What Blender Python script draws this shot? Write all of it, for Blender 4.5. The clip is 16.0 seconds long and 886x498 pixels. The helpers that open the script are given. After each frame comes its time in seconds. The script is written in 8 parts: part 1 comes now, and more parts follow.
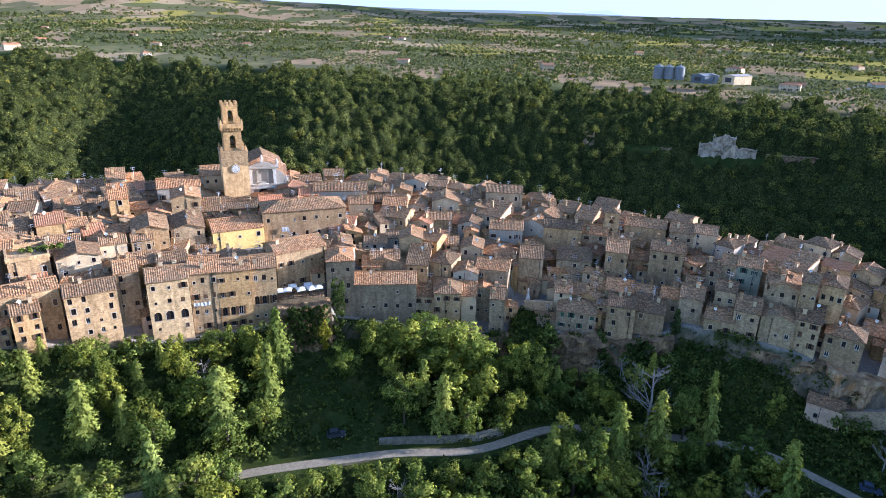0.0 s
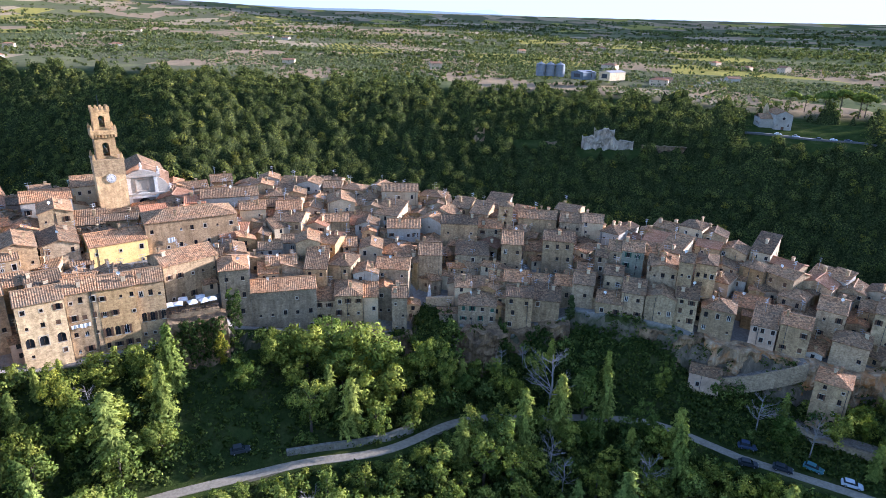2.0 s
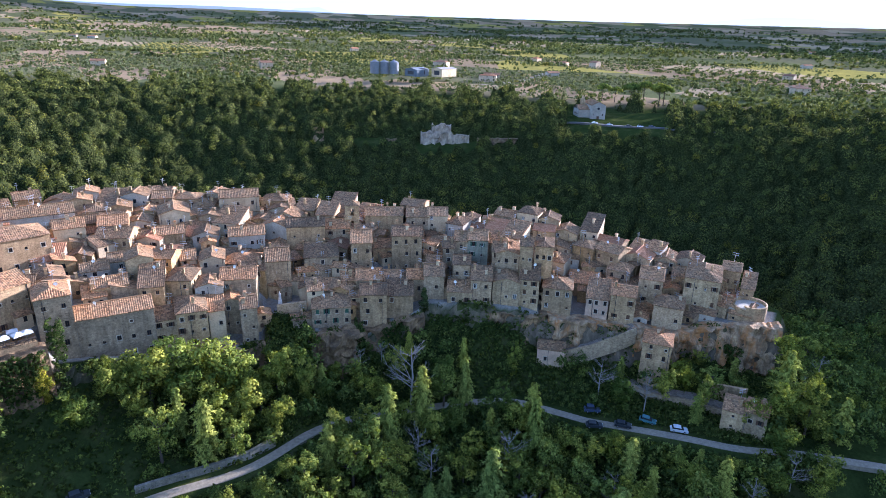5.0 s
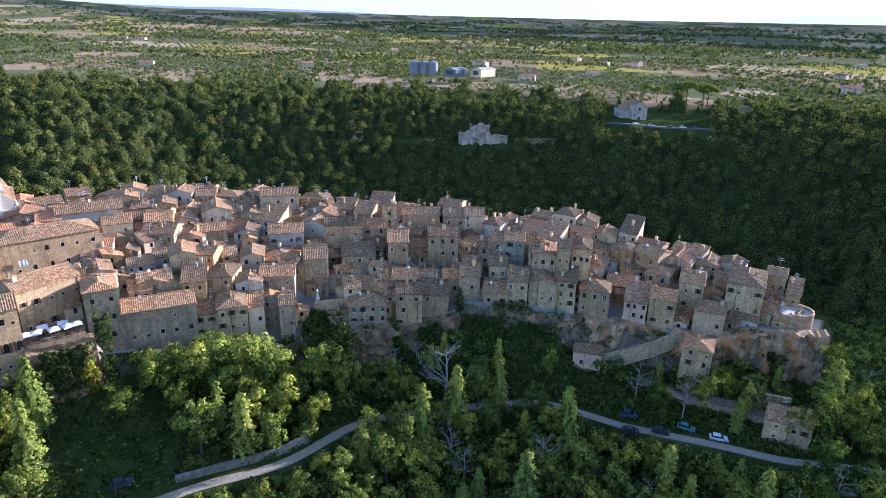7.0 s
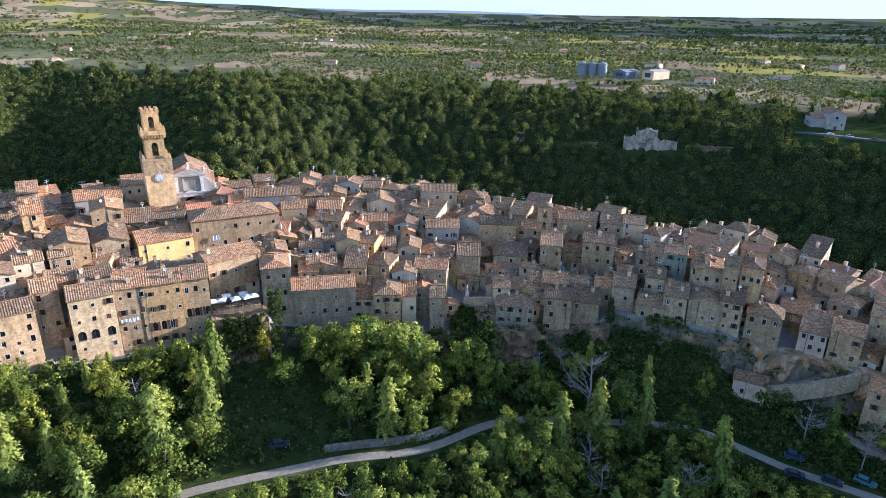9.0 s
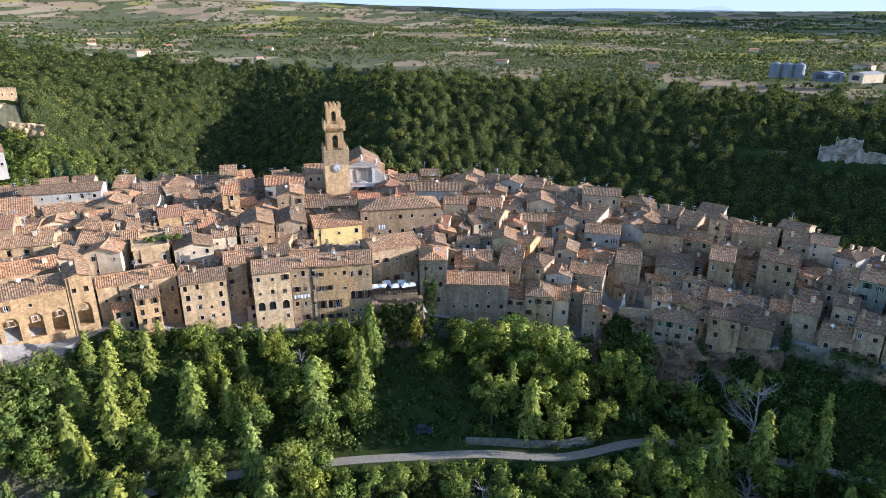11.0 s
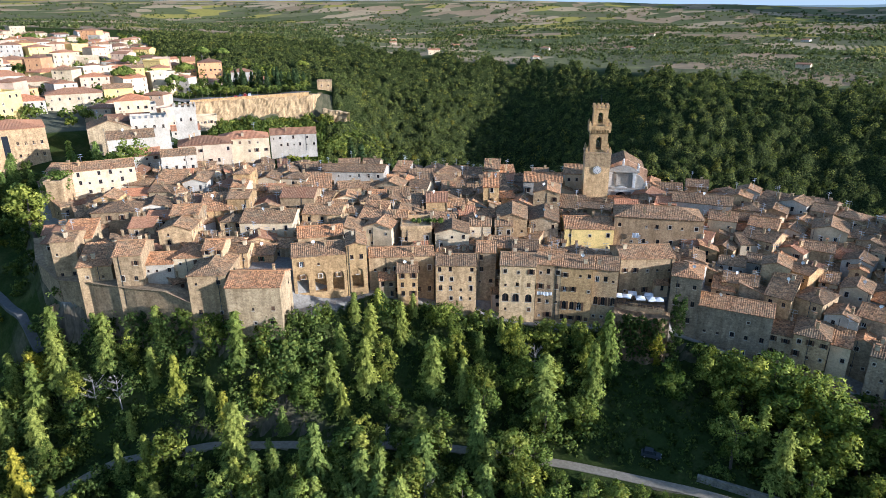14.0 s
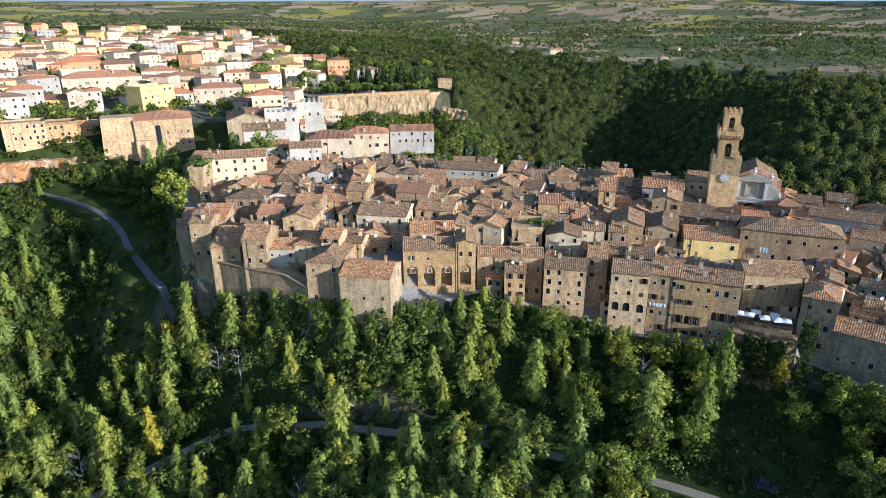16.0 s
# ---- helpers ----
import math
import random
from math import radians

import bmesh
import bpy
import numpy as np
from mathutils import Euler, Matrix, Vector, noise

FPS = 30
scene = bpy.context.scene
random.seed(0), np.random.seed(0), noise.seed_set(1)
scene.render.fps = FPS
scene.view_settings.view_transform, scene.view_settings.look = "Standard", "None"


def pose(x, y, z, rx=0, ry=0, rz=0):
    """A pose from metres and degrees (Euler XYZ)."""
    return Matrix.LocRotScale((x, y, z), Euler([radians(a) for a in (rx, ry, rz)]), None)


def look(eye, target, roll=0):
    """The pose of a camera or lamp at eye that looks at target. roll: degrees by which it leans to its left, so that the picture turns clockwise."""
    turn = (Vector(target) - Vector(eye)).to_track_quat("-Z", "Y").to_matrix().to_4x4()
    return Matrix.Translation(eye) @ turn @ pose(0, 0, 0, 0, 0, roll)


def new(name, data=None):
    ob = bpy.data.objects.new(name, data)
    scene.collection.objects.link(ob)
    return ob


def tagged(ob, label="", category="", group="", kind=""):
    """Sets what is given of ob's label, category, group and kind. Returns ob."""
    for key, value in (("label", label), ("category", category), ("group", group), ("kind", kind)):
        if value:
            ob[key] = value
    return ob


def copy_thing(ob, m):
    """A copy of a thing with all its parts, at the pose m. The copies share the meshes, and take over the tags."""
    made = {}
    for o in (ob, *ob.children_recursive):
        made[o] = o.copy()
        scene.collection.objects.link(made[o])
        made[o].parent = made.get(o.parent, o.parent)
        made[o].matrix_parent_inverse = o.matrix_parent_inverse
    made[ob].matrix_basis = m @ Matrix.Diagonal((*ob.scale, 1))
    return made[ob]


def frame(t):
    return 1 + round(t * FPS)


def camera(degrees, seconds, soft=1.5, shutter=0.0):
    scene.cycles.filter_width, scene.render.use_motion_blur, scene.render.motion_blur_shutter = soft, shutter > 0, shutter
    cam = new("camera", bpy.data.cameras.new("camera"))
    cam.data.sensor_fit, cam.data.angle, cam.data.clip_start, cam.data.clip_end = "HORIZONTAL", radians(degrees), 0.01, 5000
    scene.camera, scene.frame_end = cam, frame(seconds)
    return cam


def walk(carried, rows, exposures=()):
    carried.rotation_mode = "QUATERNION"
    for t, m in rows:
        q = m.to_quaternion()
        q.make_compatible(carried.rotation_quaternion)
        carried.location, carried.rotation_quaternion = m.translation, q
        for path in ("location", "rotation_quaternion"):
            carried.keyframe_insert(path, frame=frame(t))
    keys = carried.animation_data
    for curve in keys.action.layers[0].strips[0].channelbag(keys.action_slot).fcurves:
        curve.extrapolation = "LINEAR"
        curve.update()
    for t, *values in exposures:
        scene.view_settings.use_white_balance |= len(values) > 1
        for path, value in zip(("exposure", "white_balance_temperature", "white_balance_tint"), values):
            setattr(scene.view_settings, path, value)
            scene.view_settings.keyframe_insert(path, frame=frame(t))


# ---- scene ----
cam = camera(71.19, 16.0, 0.5)
EYE = 92.0
ROWS = [
    (0.00, 69.800, -1.400, -0.020),
    (0.50, 69.849, -1.429, -3.866),
    (1.00, 69.887, -1.451, -6.423),
    (1.50, 69.907, -1.445, -7.933),
    (2.00, 69.967, -1.474, -9.922),
    (2.50, 70.021, -1.509, -12.463),
    (3.00, 70.090, -1.547, -15.217),
    (3.50, 70.177, -1.615, -18.138),
    (4.00, 70.234, -1.662, -20.905),
    (4.20, 70.221, -1.626, -21.878),
    (4.70, 70.198, -1.585, -23.820),
    (5.25, 70.188, -1.595, -24.872),
    (5.80, 70.185, -1.570, -24.857),
    (6.30, 70.180, -1.438, -23.979),
    (6.50, 70.176, -1.354, -23.470),
    (7.00, 70.117, -1.255, -21.153),
    (7.50, 70.067, -1.083, -17.845),
    (8.00, 70.005, -0.982, -14.084),
    (8.50, 69.954, -0.876, -10.247),
    (9.00, 69.921, -0.818, -6.391),
    (9.20, 69.884, -0.837, -4.879),
    (9.90, 69.793, -0.701, 0.233),
    (10.60, 69.760, -0.361, 5.418),
    (11.30, 69.748, -0.111, 11.329),
    (11.50, 69.744, -0.081, 13.184),
    (12.00, 69.744, -0.024, 17.846),
    (12.50, 69.768, 0.079, 22.383),
    (13.00, 69.777, 0.195, 26.488),
    (13.50, 69.799, 0.240, 29.813),
    (14.00, 69.798, 0.299, 32.649),
    (14.50, 69.811, 0.336, 35.326),
    (15.00, 69.813, 0.378, 38.008),
    (15.50, 69.815, 0.405, 40.719),
    (16.00, 69.803, 0.415, 43.342),
]
walk(cam, [(t, pose(0, 0, EYE, a, b, c)) for t, a, b, c in ROWS], [(0.0, 1.66, 5230, 20), (4.2, 1.94, 5180, 26), (9.0, 1.67, 5230, 20), (12.5, 1.27, 5200, 15), (16.0, 0.96, 5140, 10)])

# ---- light ----
SUN_AZ, SUN_EL = 81.0, 13.5


def set_light():
    w = bpy.data.worlds.new("sky")
    scene.world = w
    w.use_nodes = True
    nt = w.node_tree
    sky = nt.nodes.new("ShaderNodeTexSky")
    sky.sky_type = "NISHITA"
    sky.sun_disc = False
    sky.sun_elevation = radians(SUN_EL)
    sky.sun_rotation = radians(SUN_AZ)
    sky.altitude = 300
    sky.air_density, sky.dust_density, sky.ozone_density = 1.0, 0.7, 1.5
    bg = nt.nodes["Background"]
    bg.inputs["Strength"].default_value = 0.15
    nt.links.new(sky.outputs[0], bg.inputs[0])
    sun = bpy.data.lights.new("sun", "SUN")
    sun.energy, sun.angle, sun.color = 5.0, radians(0.55), (1.0, 0.91, 0.79)
    s = new("sun", sun)
    a, e = radians(SUN_AZ), radians(SUN_EL)
    d = Vector((math.sin(a) * math.cos(e), math.cos(a) * math.cos(e), math.sin(e)))
    s.matrix_world = look(d * 300, (0, 0, 0))


set_light()

# ---- materials ----


def material(name, rough=0.9):
    m = bpy.data.materials.new(name)
    m.use_nodes = True
    b = m.node_tree.nodes["Principled BSDF"]
    b.inputs["Roughness"].default_value = rough
    b.inputs["Specular IOR Level"].default_value = 0.25
    return m, m.node_tree.nodes, m.node_tree.links, b


def mix(nodes, links, fac, a, b, mode="MIX"):
    n = nodes.new("ShaderNodeMix")
    n.data_type, n.blend_type = "RGBA", mode
    for s, v in ((n.inputs[0], fac), (n.inputs[6], a), (n.inputs[7], b)):
        if isinstance(v, (int, float)):
            s.default_value = v
        elif isinstance(v, tuple):
            s.default_value = (*v[:3], 1)
        else:
            links.new(v, s)
    return n.outputs[2]


def ramp(nodes, links, fac, stops, interp="LINEAR"):
    n = nodes.new("ShaderNodeValToRGB")
    n.color_ramp.interpolation = interp
    e = n.color_ramp.elements
    while len(e) < len(stops):
        e.new(0.5)
    for el, (p, c) in zip(e, stops):
        el.position, el.color = p, (*c, 1)
    links.new(fac, n.inputs[0])
    return n.outputs[0]


def tex(nodes, links, kind, vec, scale, detail=4.0, rough=0.6):
    n = nodes.new("ShaderNodeTexNoise" if kind == "noise" else "ShaderNodeTexVoronoi")
    n.inputs["Scale"].default_value = scale
    if kind == "noise":
        n.inputs["Detail"].default_value, n.inputs["Roughness"].default_value = detail, rough
    links.new(vec, n.inputs["Vector"])
    return n


def coords(nodes, links, what="Object", scale=(1, 1, 1)):
    c = nodes.new("ShaderNodeTexCoord")
    m = nodes.new("ShaderNodeMapping")
    m.inputs["Scale"].default_value = scale
    links.new(c.outputs[what], m.inputs["Vector"])
    return m.outputs[0]


def world_pos(nodes, links, scale=(1, 1, 1)):
    g = nodes.new("ShaderNodeNewGeometry")
    m = nodes.new("ShaderNodeMapping")
    m.inputs["Scale"].default_value = scale
    links.new(g.outputs["Position"], m.inputs["Vector"])
    return m.outputs[0]


def bump(nodes, links, bsdf, height, strength, dist):
    n = nodes.new("ShaderNodeBump")
    n.inputs["Strength"].default_value, n.inputs["Distance"].default_value = strength, dist
    links.new(height, n.inputs["Height"])
    links.new(n.outputs[0], bsdf.inputs["Normal"])


def rnd(nodes, links):
    """A random number for each thing, or for each house of a joined mesh."""
    a = nodes.new("ShaderNodeAttribute")
    a.attribute_name = "tone"
    m = nodes.new("ShaderNodeMath")
    m.operation = "ADD"
    links.new(nodes.new("ShaderNodeObjectInfo").outputs["Random"], m.inputs[0])
    links.new(a.outputs["Fac"], m.inputs[1])
    f = nodes.new("ShaderNodeMath")
    f.operation = "FRACT"
    links.new(m.outputs[0], f.inputs[0])
    return f.outputs[0]


def masonry(name, pale, mid, dark, block=1.6, contrast=0.5, stain=0.6):
    """Weathered tuff masonry or plaster: blocks, stains that run down, patches of lost render."""
    m, n, l, b = material(name, 0.93)
    p = world_pos(n, l)
    big = tex(n, l, "noise", p, 0.16, 5, 0.65)
    streak = tex(n, l, "noise", world_pos(n, l, (0.9, 0.9, 0.14)), 1.0, 4, 0.6)
    grain = tex(n, l, "noise", p, 2.3, 7, 0.82)
    spots = tex(n, l, "noise", p, 0.75, 4, 0.7)
    v = tex(n, l, "voronoi", world_pos(n, l, (1, 1, 1.7)), block)
    c = ramp(n, l, big.outputs[0], [(0.3, dark), (0.5, mid), (0.7, pale)])
    c = mix(n, l, contrast, c, ramp(n, l, v.outputs["Color"], [(0.0, dark), (0.5, mid), (1.0, pale)]), "MIX")
    st = ramp(n, l, streak.outputs[0], [(0.34, (0.55, 0.52, 0.48)), (0.54, (1, 1, 1))])
    c = mix(n, l, stain, c, st, "MULTIPLY")
    c = mix(n, l, min(0.8, 0.3 + stain), c, ramp(n, l, grain.outputs[0], [(0.34, (0.48, 0.46, 0.44)), (0.5, (1.0, 0.98, 0.95)), (0.66, (1.25, 1.22, 1.16))]), "MULTIPLY")
    c = mix(n, l, stain * 0.8, c, ramp(n, l, spots.outputs[0], [(0.38, (0.55, 0.53, 0.5)), (0.6, (1.15, 1.12, 1.08))]), "MULTIPLY")
    tone = ramp(n, l, rnd(n, l), [(0.0, (0.78, 0.77, 0.77)), (0.5, (1.04, 1.0, 0.95)), (1.0, (1.35, 1.26, 1.14) if stain > 0.3 else (1.1, 1.06, 1.0))])
    c = mix(n, l, 1.0, c, tone, "MULTIPLY")
    l.new(c, b.inputs["Base Color"])
    bump(n, l, b, grain.outputs[0], 0.6, 0.08)
    return m


def roof_tiles(name, a, bcol, c3, lichen=0.5):
    """Old barrel tiles: each tile its own tone, lichen in patches."""
    m, n, l, b = material(name, 0.92)
    uv = coords(n, l, "UV", (2.4, 2.6, 1))
    v = tex(n, l, "voronoi", uv, 1.0)
    v.inputs["Randomness"].default_value = 0.25
    p = world_pos(n, l)
    patch = tex(n, l, "noise", p, 0.35, 5, 0.7)
    fine = tex(n, l, "noise", p, 2.5, 4, 0.7)
    sep = n.new("ShaderNodeSeparateColor")
    l.new(v.outputs["Color"], sep.inputs[0])
    c = ramp(n, l, sep.outputs[0], [(0.0, a), (0.5, bcol), (1.0, c3)])
    li = ramp(n, l, patch.outputs[0], [(0.42, (0, 0, 0)), (0.66, (1, 1, 1))])
    g = n.new("ShaderNodeMath")
    g.operation = "MULTIPLY"
    g.inputs[1].default_value = lichen
    l.new(li, g.inputs[0])
    c = mix(n, l, g.outputs[0], c, (0.22, 0.185, 0.12))
    c = mix(n, l, 0.6, c, ramp(n, l, fine.outputs[0], [(0.3, (0.5, 0.48, 0.46)), (0.62, (1.1, 1.08, 1.05))]), "MULTIPLY")
    tone = ramp(n, l, rnd(n, l), [(0.0, (0.55, 0.55, 0.56)), (0.3, (0.8, 0.79, 0.77)), (0.6, (1.0, 0.96, 0.92)), (0.85, (1.2, 1.08, 0.98)), (1.0, (1.4, 1.1, 0.9))])
    c = mix(n, l, 1.0, c, tone, "MULTIPLY")
    l.new(c, b.inputs["Base Color"])
    bump(n, l, b, v.outputs["Distance"], 0.5, 0.06)
    return m


def plain(name, col, rough=0.7, metal=0.0, vary=0.25, scale=2.0):
    m, n, l, b = material(name, rough)
    b.inputs["Metallic"].default_value = metal
    t = tex(n, l, "noise", world_pos(n, l), scale, 4, 0.65)
    lo = tuple(x * (1 - vary) for x in col)
    hi = tuple(min(1, x * (1 + vary * 0.6)) for x in col)
    l.new(ramp(n, l, t.outputs[0], [(0.3, lo), (0.7, hi)]), b.inputs["Base Color"])
    return m


def foliage(name, dark, mid, light, accent=None, amount=0.0):
    """Leaves: tone by tree (x of the tint map) and by leaf (y)."""
    m, n, l, b = material(name, 0.62)
    b.inputs["Specular IOR Level"].default_value = 0.015
    b.inputs["Roughness"].default_value = 0.9
    uv = n.new("ShaderNodeUVMap")
    uv.uv_map = "tint"
    s = n.new("ShaderNodeSeparateXYZ")
    l.new(uv.outputs[0], s.inputs[0])
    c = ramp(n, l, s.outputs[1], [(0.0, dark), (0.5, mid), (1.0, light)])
    own = ramp(n, l, rnd(n, l), [(0.0, (0.66, 0.74, 0.68)), (0.4, (0.95, 1, 0.9)), (0.75, (1.1, 1.06, 0.88)), (1.0, (1.28, 1.14, 0.8))])
    c = mix(n, l, 1.0, c, own, "MULTIPLY")
    per = [(0.0, (0.62, 0.72, 0.7)), (0.45, (1, 1, 1)), (0.8, (1.15, 1.1, 0.85)), (1.0, (1.45, 1.15, 0.65))]
    c = mix(n, l, 1.0, c, ramp(n, l, s.outputs[0], per), "MULTIPLY")
    l.new(c, b.inputs["Base Color"])
    tr = n.new("ShaderNodeBsdfTranslucent")
    l.new(mix(n, l, 1.0, c, (1.3, 1.35, 0.6), "MULTIPLY"), tr.inputs[0])
    ms = n.new("ShaderNodeMixShader")
    ms.inputs[0].default_value = 0.24
    l.new(b.outputs[0], ms.inputs[1])
    l.new(tr.outputs[0], ms.inputs[2])
    l.new(ms.outputs[0], n["Material Output"].inputs[0])
    return m


STONE = {
    "stone_warm": masonry("stone_warm", (0.488, 0.364, 0.212), (0.366, 0.264, 0.151), (0.212, 0.153, 0.092)),
    "stone_ochre": masonry("stone_ochre", (0.484, 0.339, 0.170), (0.371, 0.252, 0.123), (0.227, 0.150, 0.076)),
    "stone_grey": masonry("stone_grey", (0.476, 0.375, 0.251), (0.345, 0.269, 0.176), (0.188, 0.147, 0.098)),
    "stone_pale": masonry("stone_pale", (0.541, 0.427, 0.265), (0.416, 0.320, 0.193), (0.250, 0.189, 0.113)),
    "brick": masonry("brick_wall", (0.520, 0.372, 0.216), (0.420, 0.288, 0.160), (0.280, 0.186, 0.104), 3.2, 0.4),
    "plaster_yellow": masonry("plaster_yellow", (0.7, 0.53, 0.2), (0.64, 0.475, 0.18), (0.48, 0.35, 0.14), 0.8, 0.1, 0.22),
    "plaster_cream": masonry("plaster_cream", (0.620, 0.509, 0.344), (0.500, 0.403, 0.267), (0.340, 0.269, 0.172), 0.8, 0.2, 0.22),
    "plaster_white": masonry("plaster_white", (0.482, 0.445, 0.382), (0.404, 0.368, 0.311), (0.292, 0.265, 0.218), 0.8, 0.12, 0.22),
    "plaster_peach": masonry("plaster_peach", (0.58, 0.46, 0.33), (0.52, 0.41, 0.29), (0.4, 0.31, 0.22), 0.8, 0.1, 0.22),
    "plaster_rose": masonry("plaster_rose", (0.578, 0.418, 0.306), (0.483, 0.351, 0.255), (0.315, 0.228, 0.162), 0.8, 0.2, 0.22),
    "plaster_green": masonry("plaster_green", (0.37, 0.37, 0.29), (0.28, 0.29, 0.22), (0.18, 0.18, 0.14), 0.8, 0.2, 0.22),
    "orange": masonry("plaster_orange", (0.66, 0.36, 0.17), (0.58, 0.31, 0.15), (0.42, 0.22, 0.12), 0.8, 0.1, 0.2),
}
ROOF = roof_tiles("roof_tiles", (0.127, 0.076, 0.039), (0.276, 0.157, 0.077), (0.488, 0.286, 0.143))
ROOF_NEW = roof_tiles("roof_tiles_new", (0.272, 0.125, 0.063), (0.360, 0.176, 0.092), (0.432, 0.234, 0.130), 0.2)
GLASS = plain("window_glass", (0.02, 0.022, 0.026), 0.15, 0.0, 0.3)
FRAME = plain("window_surround", (0.4, 0.34, 0.26), 0.85)
WOOD = plain("brown_shutter_wood", (0.1, 0.055, 0.03), 0.7)
GREEN = plain("green_shutter_paint", (0.03, 0.085, 0.055), 0.6)
WHITE = plain("white_paint", (0.75, 0.74, 0.7), 0.6, 0, 0.1)
METAL = plain("dark_metal", (0.08, 0.08, 0.085), 0.45, 0.8)
ALU = plain("antenna_aluminium", (0.45, 0.45, 0.45), 0.4, 0.9)
BARK = plain("bark", (0.09, 0.07, 0.05), 0.95, 0, 0.4, 6)
DEADWOOD = plain("bare_branches", (0.25, 0.22, 0.185), 0.95, 0, 0.3, 6)
LEAF = foliage("leaves", (0.033, 0.051, 0.013), (0.143, 0.174, 0.040), (0.363, 0.369, 0.088))
LEAF_YELLOW = foliage("leaves_yellowing", (0.052, 0.078, 0.016), (0.156, 0.182, 0.039), (0.325, 0.312, 0.078))
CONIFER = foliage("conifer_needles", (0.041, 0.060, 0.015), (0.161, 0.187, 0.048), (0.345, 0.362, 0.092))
BRAMBLE = foliage("bramble_leaves", (0.02, 0.034, 0.01), (0.06, 0.08, 0.022), (0.14, 0.158, 0.045))


def shaded_leaf_mass(name, dark, mid, light):
    """Inner leaves of a closed canopy, seen between the outer sprays; their shade is painted in."""
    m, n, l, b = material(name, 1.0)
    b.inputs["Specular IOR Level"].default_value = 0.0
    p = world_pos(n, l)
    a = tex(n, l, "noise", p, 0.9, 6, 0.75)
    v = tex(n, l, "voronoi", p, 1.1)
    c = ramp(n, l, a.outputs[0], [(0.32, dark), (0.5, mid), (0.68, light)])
    # clump edges darkened where the bump dips: crease shade in the colour
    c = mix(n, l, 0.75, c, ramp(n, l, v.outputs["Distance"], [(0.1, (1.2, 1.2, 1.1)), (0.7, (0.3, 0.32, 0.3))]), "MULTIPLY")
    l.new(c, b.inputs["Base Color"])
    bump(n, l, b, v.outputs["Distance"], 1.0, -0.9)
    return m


CANOPY = shaded_leaf_mass("shaded_inner_leaves", (0.014, 0.02, 0.007), (0.05, 0.06, 0.02), (0.12, 0.125, 0.042))
LEAF_DULL = foliage("dull_green_leaves", (0.028, 0.044, 0.012), (0.1, 0.126, 0.034), (0.25, 0.262, 0.068))
OAK = foliage("wood_canopy", (0.027, 0.037, 0.014), (0.090, 0.104, 0.034), (0.226, 0.226, 0.072))
CYPRESS = foliage("cypress_needles", (0.02, 0.034, 0.014), (0.05, 0.072, 0.03), (0.11, 0.13, 0.055))
OLIVE = foliage("olive_leaves", (0.06, 0.07, 0.045), (0.125, 0.14, 0.09), (0.21, 0.225, 0.15))
HEDGE = foliage("hedge_leaves", (0.032, 0.044, 0.02), (0.085, 0.098, 0.043), (0.19, 0.2, 0.09))


# ---- mesh helper ----


class Build:
    """Collects faces with a material slot and a flat map in metres, then links them as one mesh."""

    def __init__(self):
        self.v, self.f, self.m, self.uv = [], [], [], []

    def face(self, pts, mat=0, uv=None):
        i = len(self.v)
        self.v.extend(tuple(p) for p in pts)
        self.f.append(tuple(range(i, i + len(pts))))
        self.m.append(mat)
        self.uv.extend(uv if uv else [(0.0, 0.0)] * len(pts))

    def box(self, x0, x1, y0, y1, z0, z1, mat=0, skip=""):
        p = [(x, y, z) for z in (z0, z1) for y in (y0, y1) for x in (x0, x1)]
        for key, q in (("b", (0, 2, 3, 1)), ("t", (4, 5, 7, 6)), ("f", (0, 1, 5, 4)), ("k", (2, 6, 7, 3)), ("l", (0, 4, 6, 2)), ("r", (1, 3, 7, 5))):
            if key not in skip:
                self.face([p[k] for k in q], mat)

    def prism(self, ring0, ring1, mat=0, caps=True):
        n = len(ring0)
        for i in range(n):
            j = (i + 1) % n
            self.face([ring0[i], ring0[j], ring1[j], ring1[i]], mat)
        if caps:
            self.face(list(reversed(ring0)), mat)
            self.face(ring1, mat)

    def tube(self, pts, radii, n=6, mat=0):
        rings = []
        for k, (p, r) in enumerate(zip(pts, radii)):
            a = Vector(pts[min(k + 1, len(pts) - 1)]) - Vector(pts[max(k - 1, 0)])
            a.normalize()
            u = a.orthogonal().normalized()
            w = a.cross(u)
            rings.append([Vector(p) + r * (math.cos(2 * math.pi * i / n) * u + math.sin(2 * math.pi * i / n) * w) for i in range(n)])
        for r0, r1 in zip(rings, rings[1:]):
            self.prism(r0, r1, mat, False)
        self.face(rings[-1], mat)

    def mesh(self, name, mats, smooth=False):
        me = bpy.data.meshes.new(name)
        me.from_pydata(self.v, [], self.f)
        for mm in mats:
            me.materials.append(mm)
        me.polygons.foreach_set("material_index", self.m)
        lay = me.uv_layers.new(name="UVMap")
        lay.data.foreach_set("uv", np.array(self.uv, dtype=np.float32).ravel())
        if smooth:
            me.polygons.foreach_set("use_smooth", [True] * len(self.f))
        me.update()
        return me

    def put(self, name, mats, parent=None, label="", m=None, smooth=False):
        ob = new(name, self.mesh(name, mats, smooth))
        if parent:
            ob.parent = parent
        if m is not None:
            ob.matrix_basis = m
        return tagged(ob, label)


def thing(name, label, category, m, group="", kind=""):
    ob = new(name)
    ob.matrix_basis = m
    return tagged(ob, label, category, group, kind)


def share(name, me, parent, m, label=""):
    ob = new(name, me)
    ob.parent = parent
    ob.matrix_basis = m
    return tagged(ob, label)


def polar(az, rho, z=0.0):
    return Vector((rho * math.sin(radians(az)), rho * math.cos(radians(az)), z))


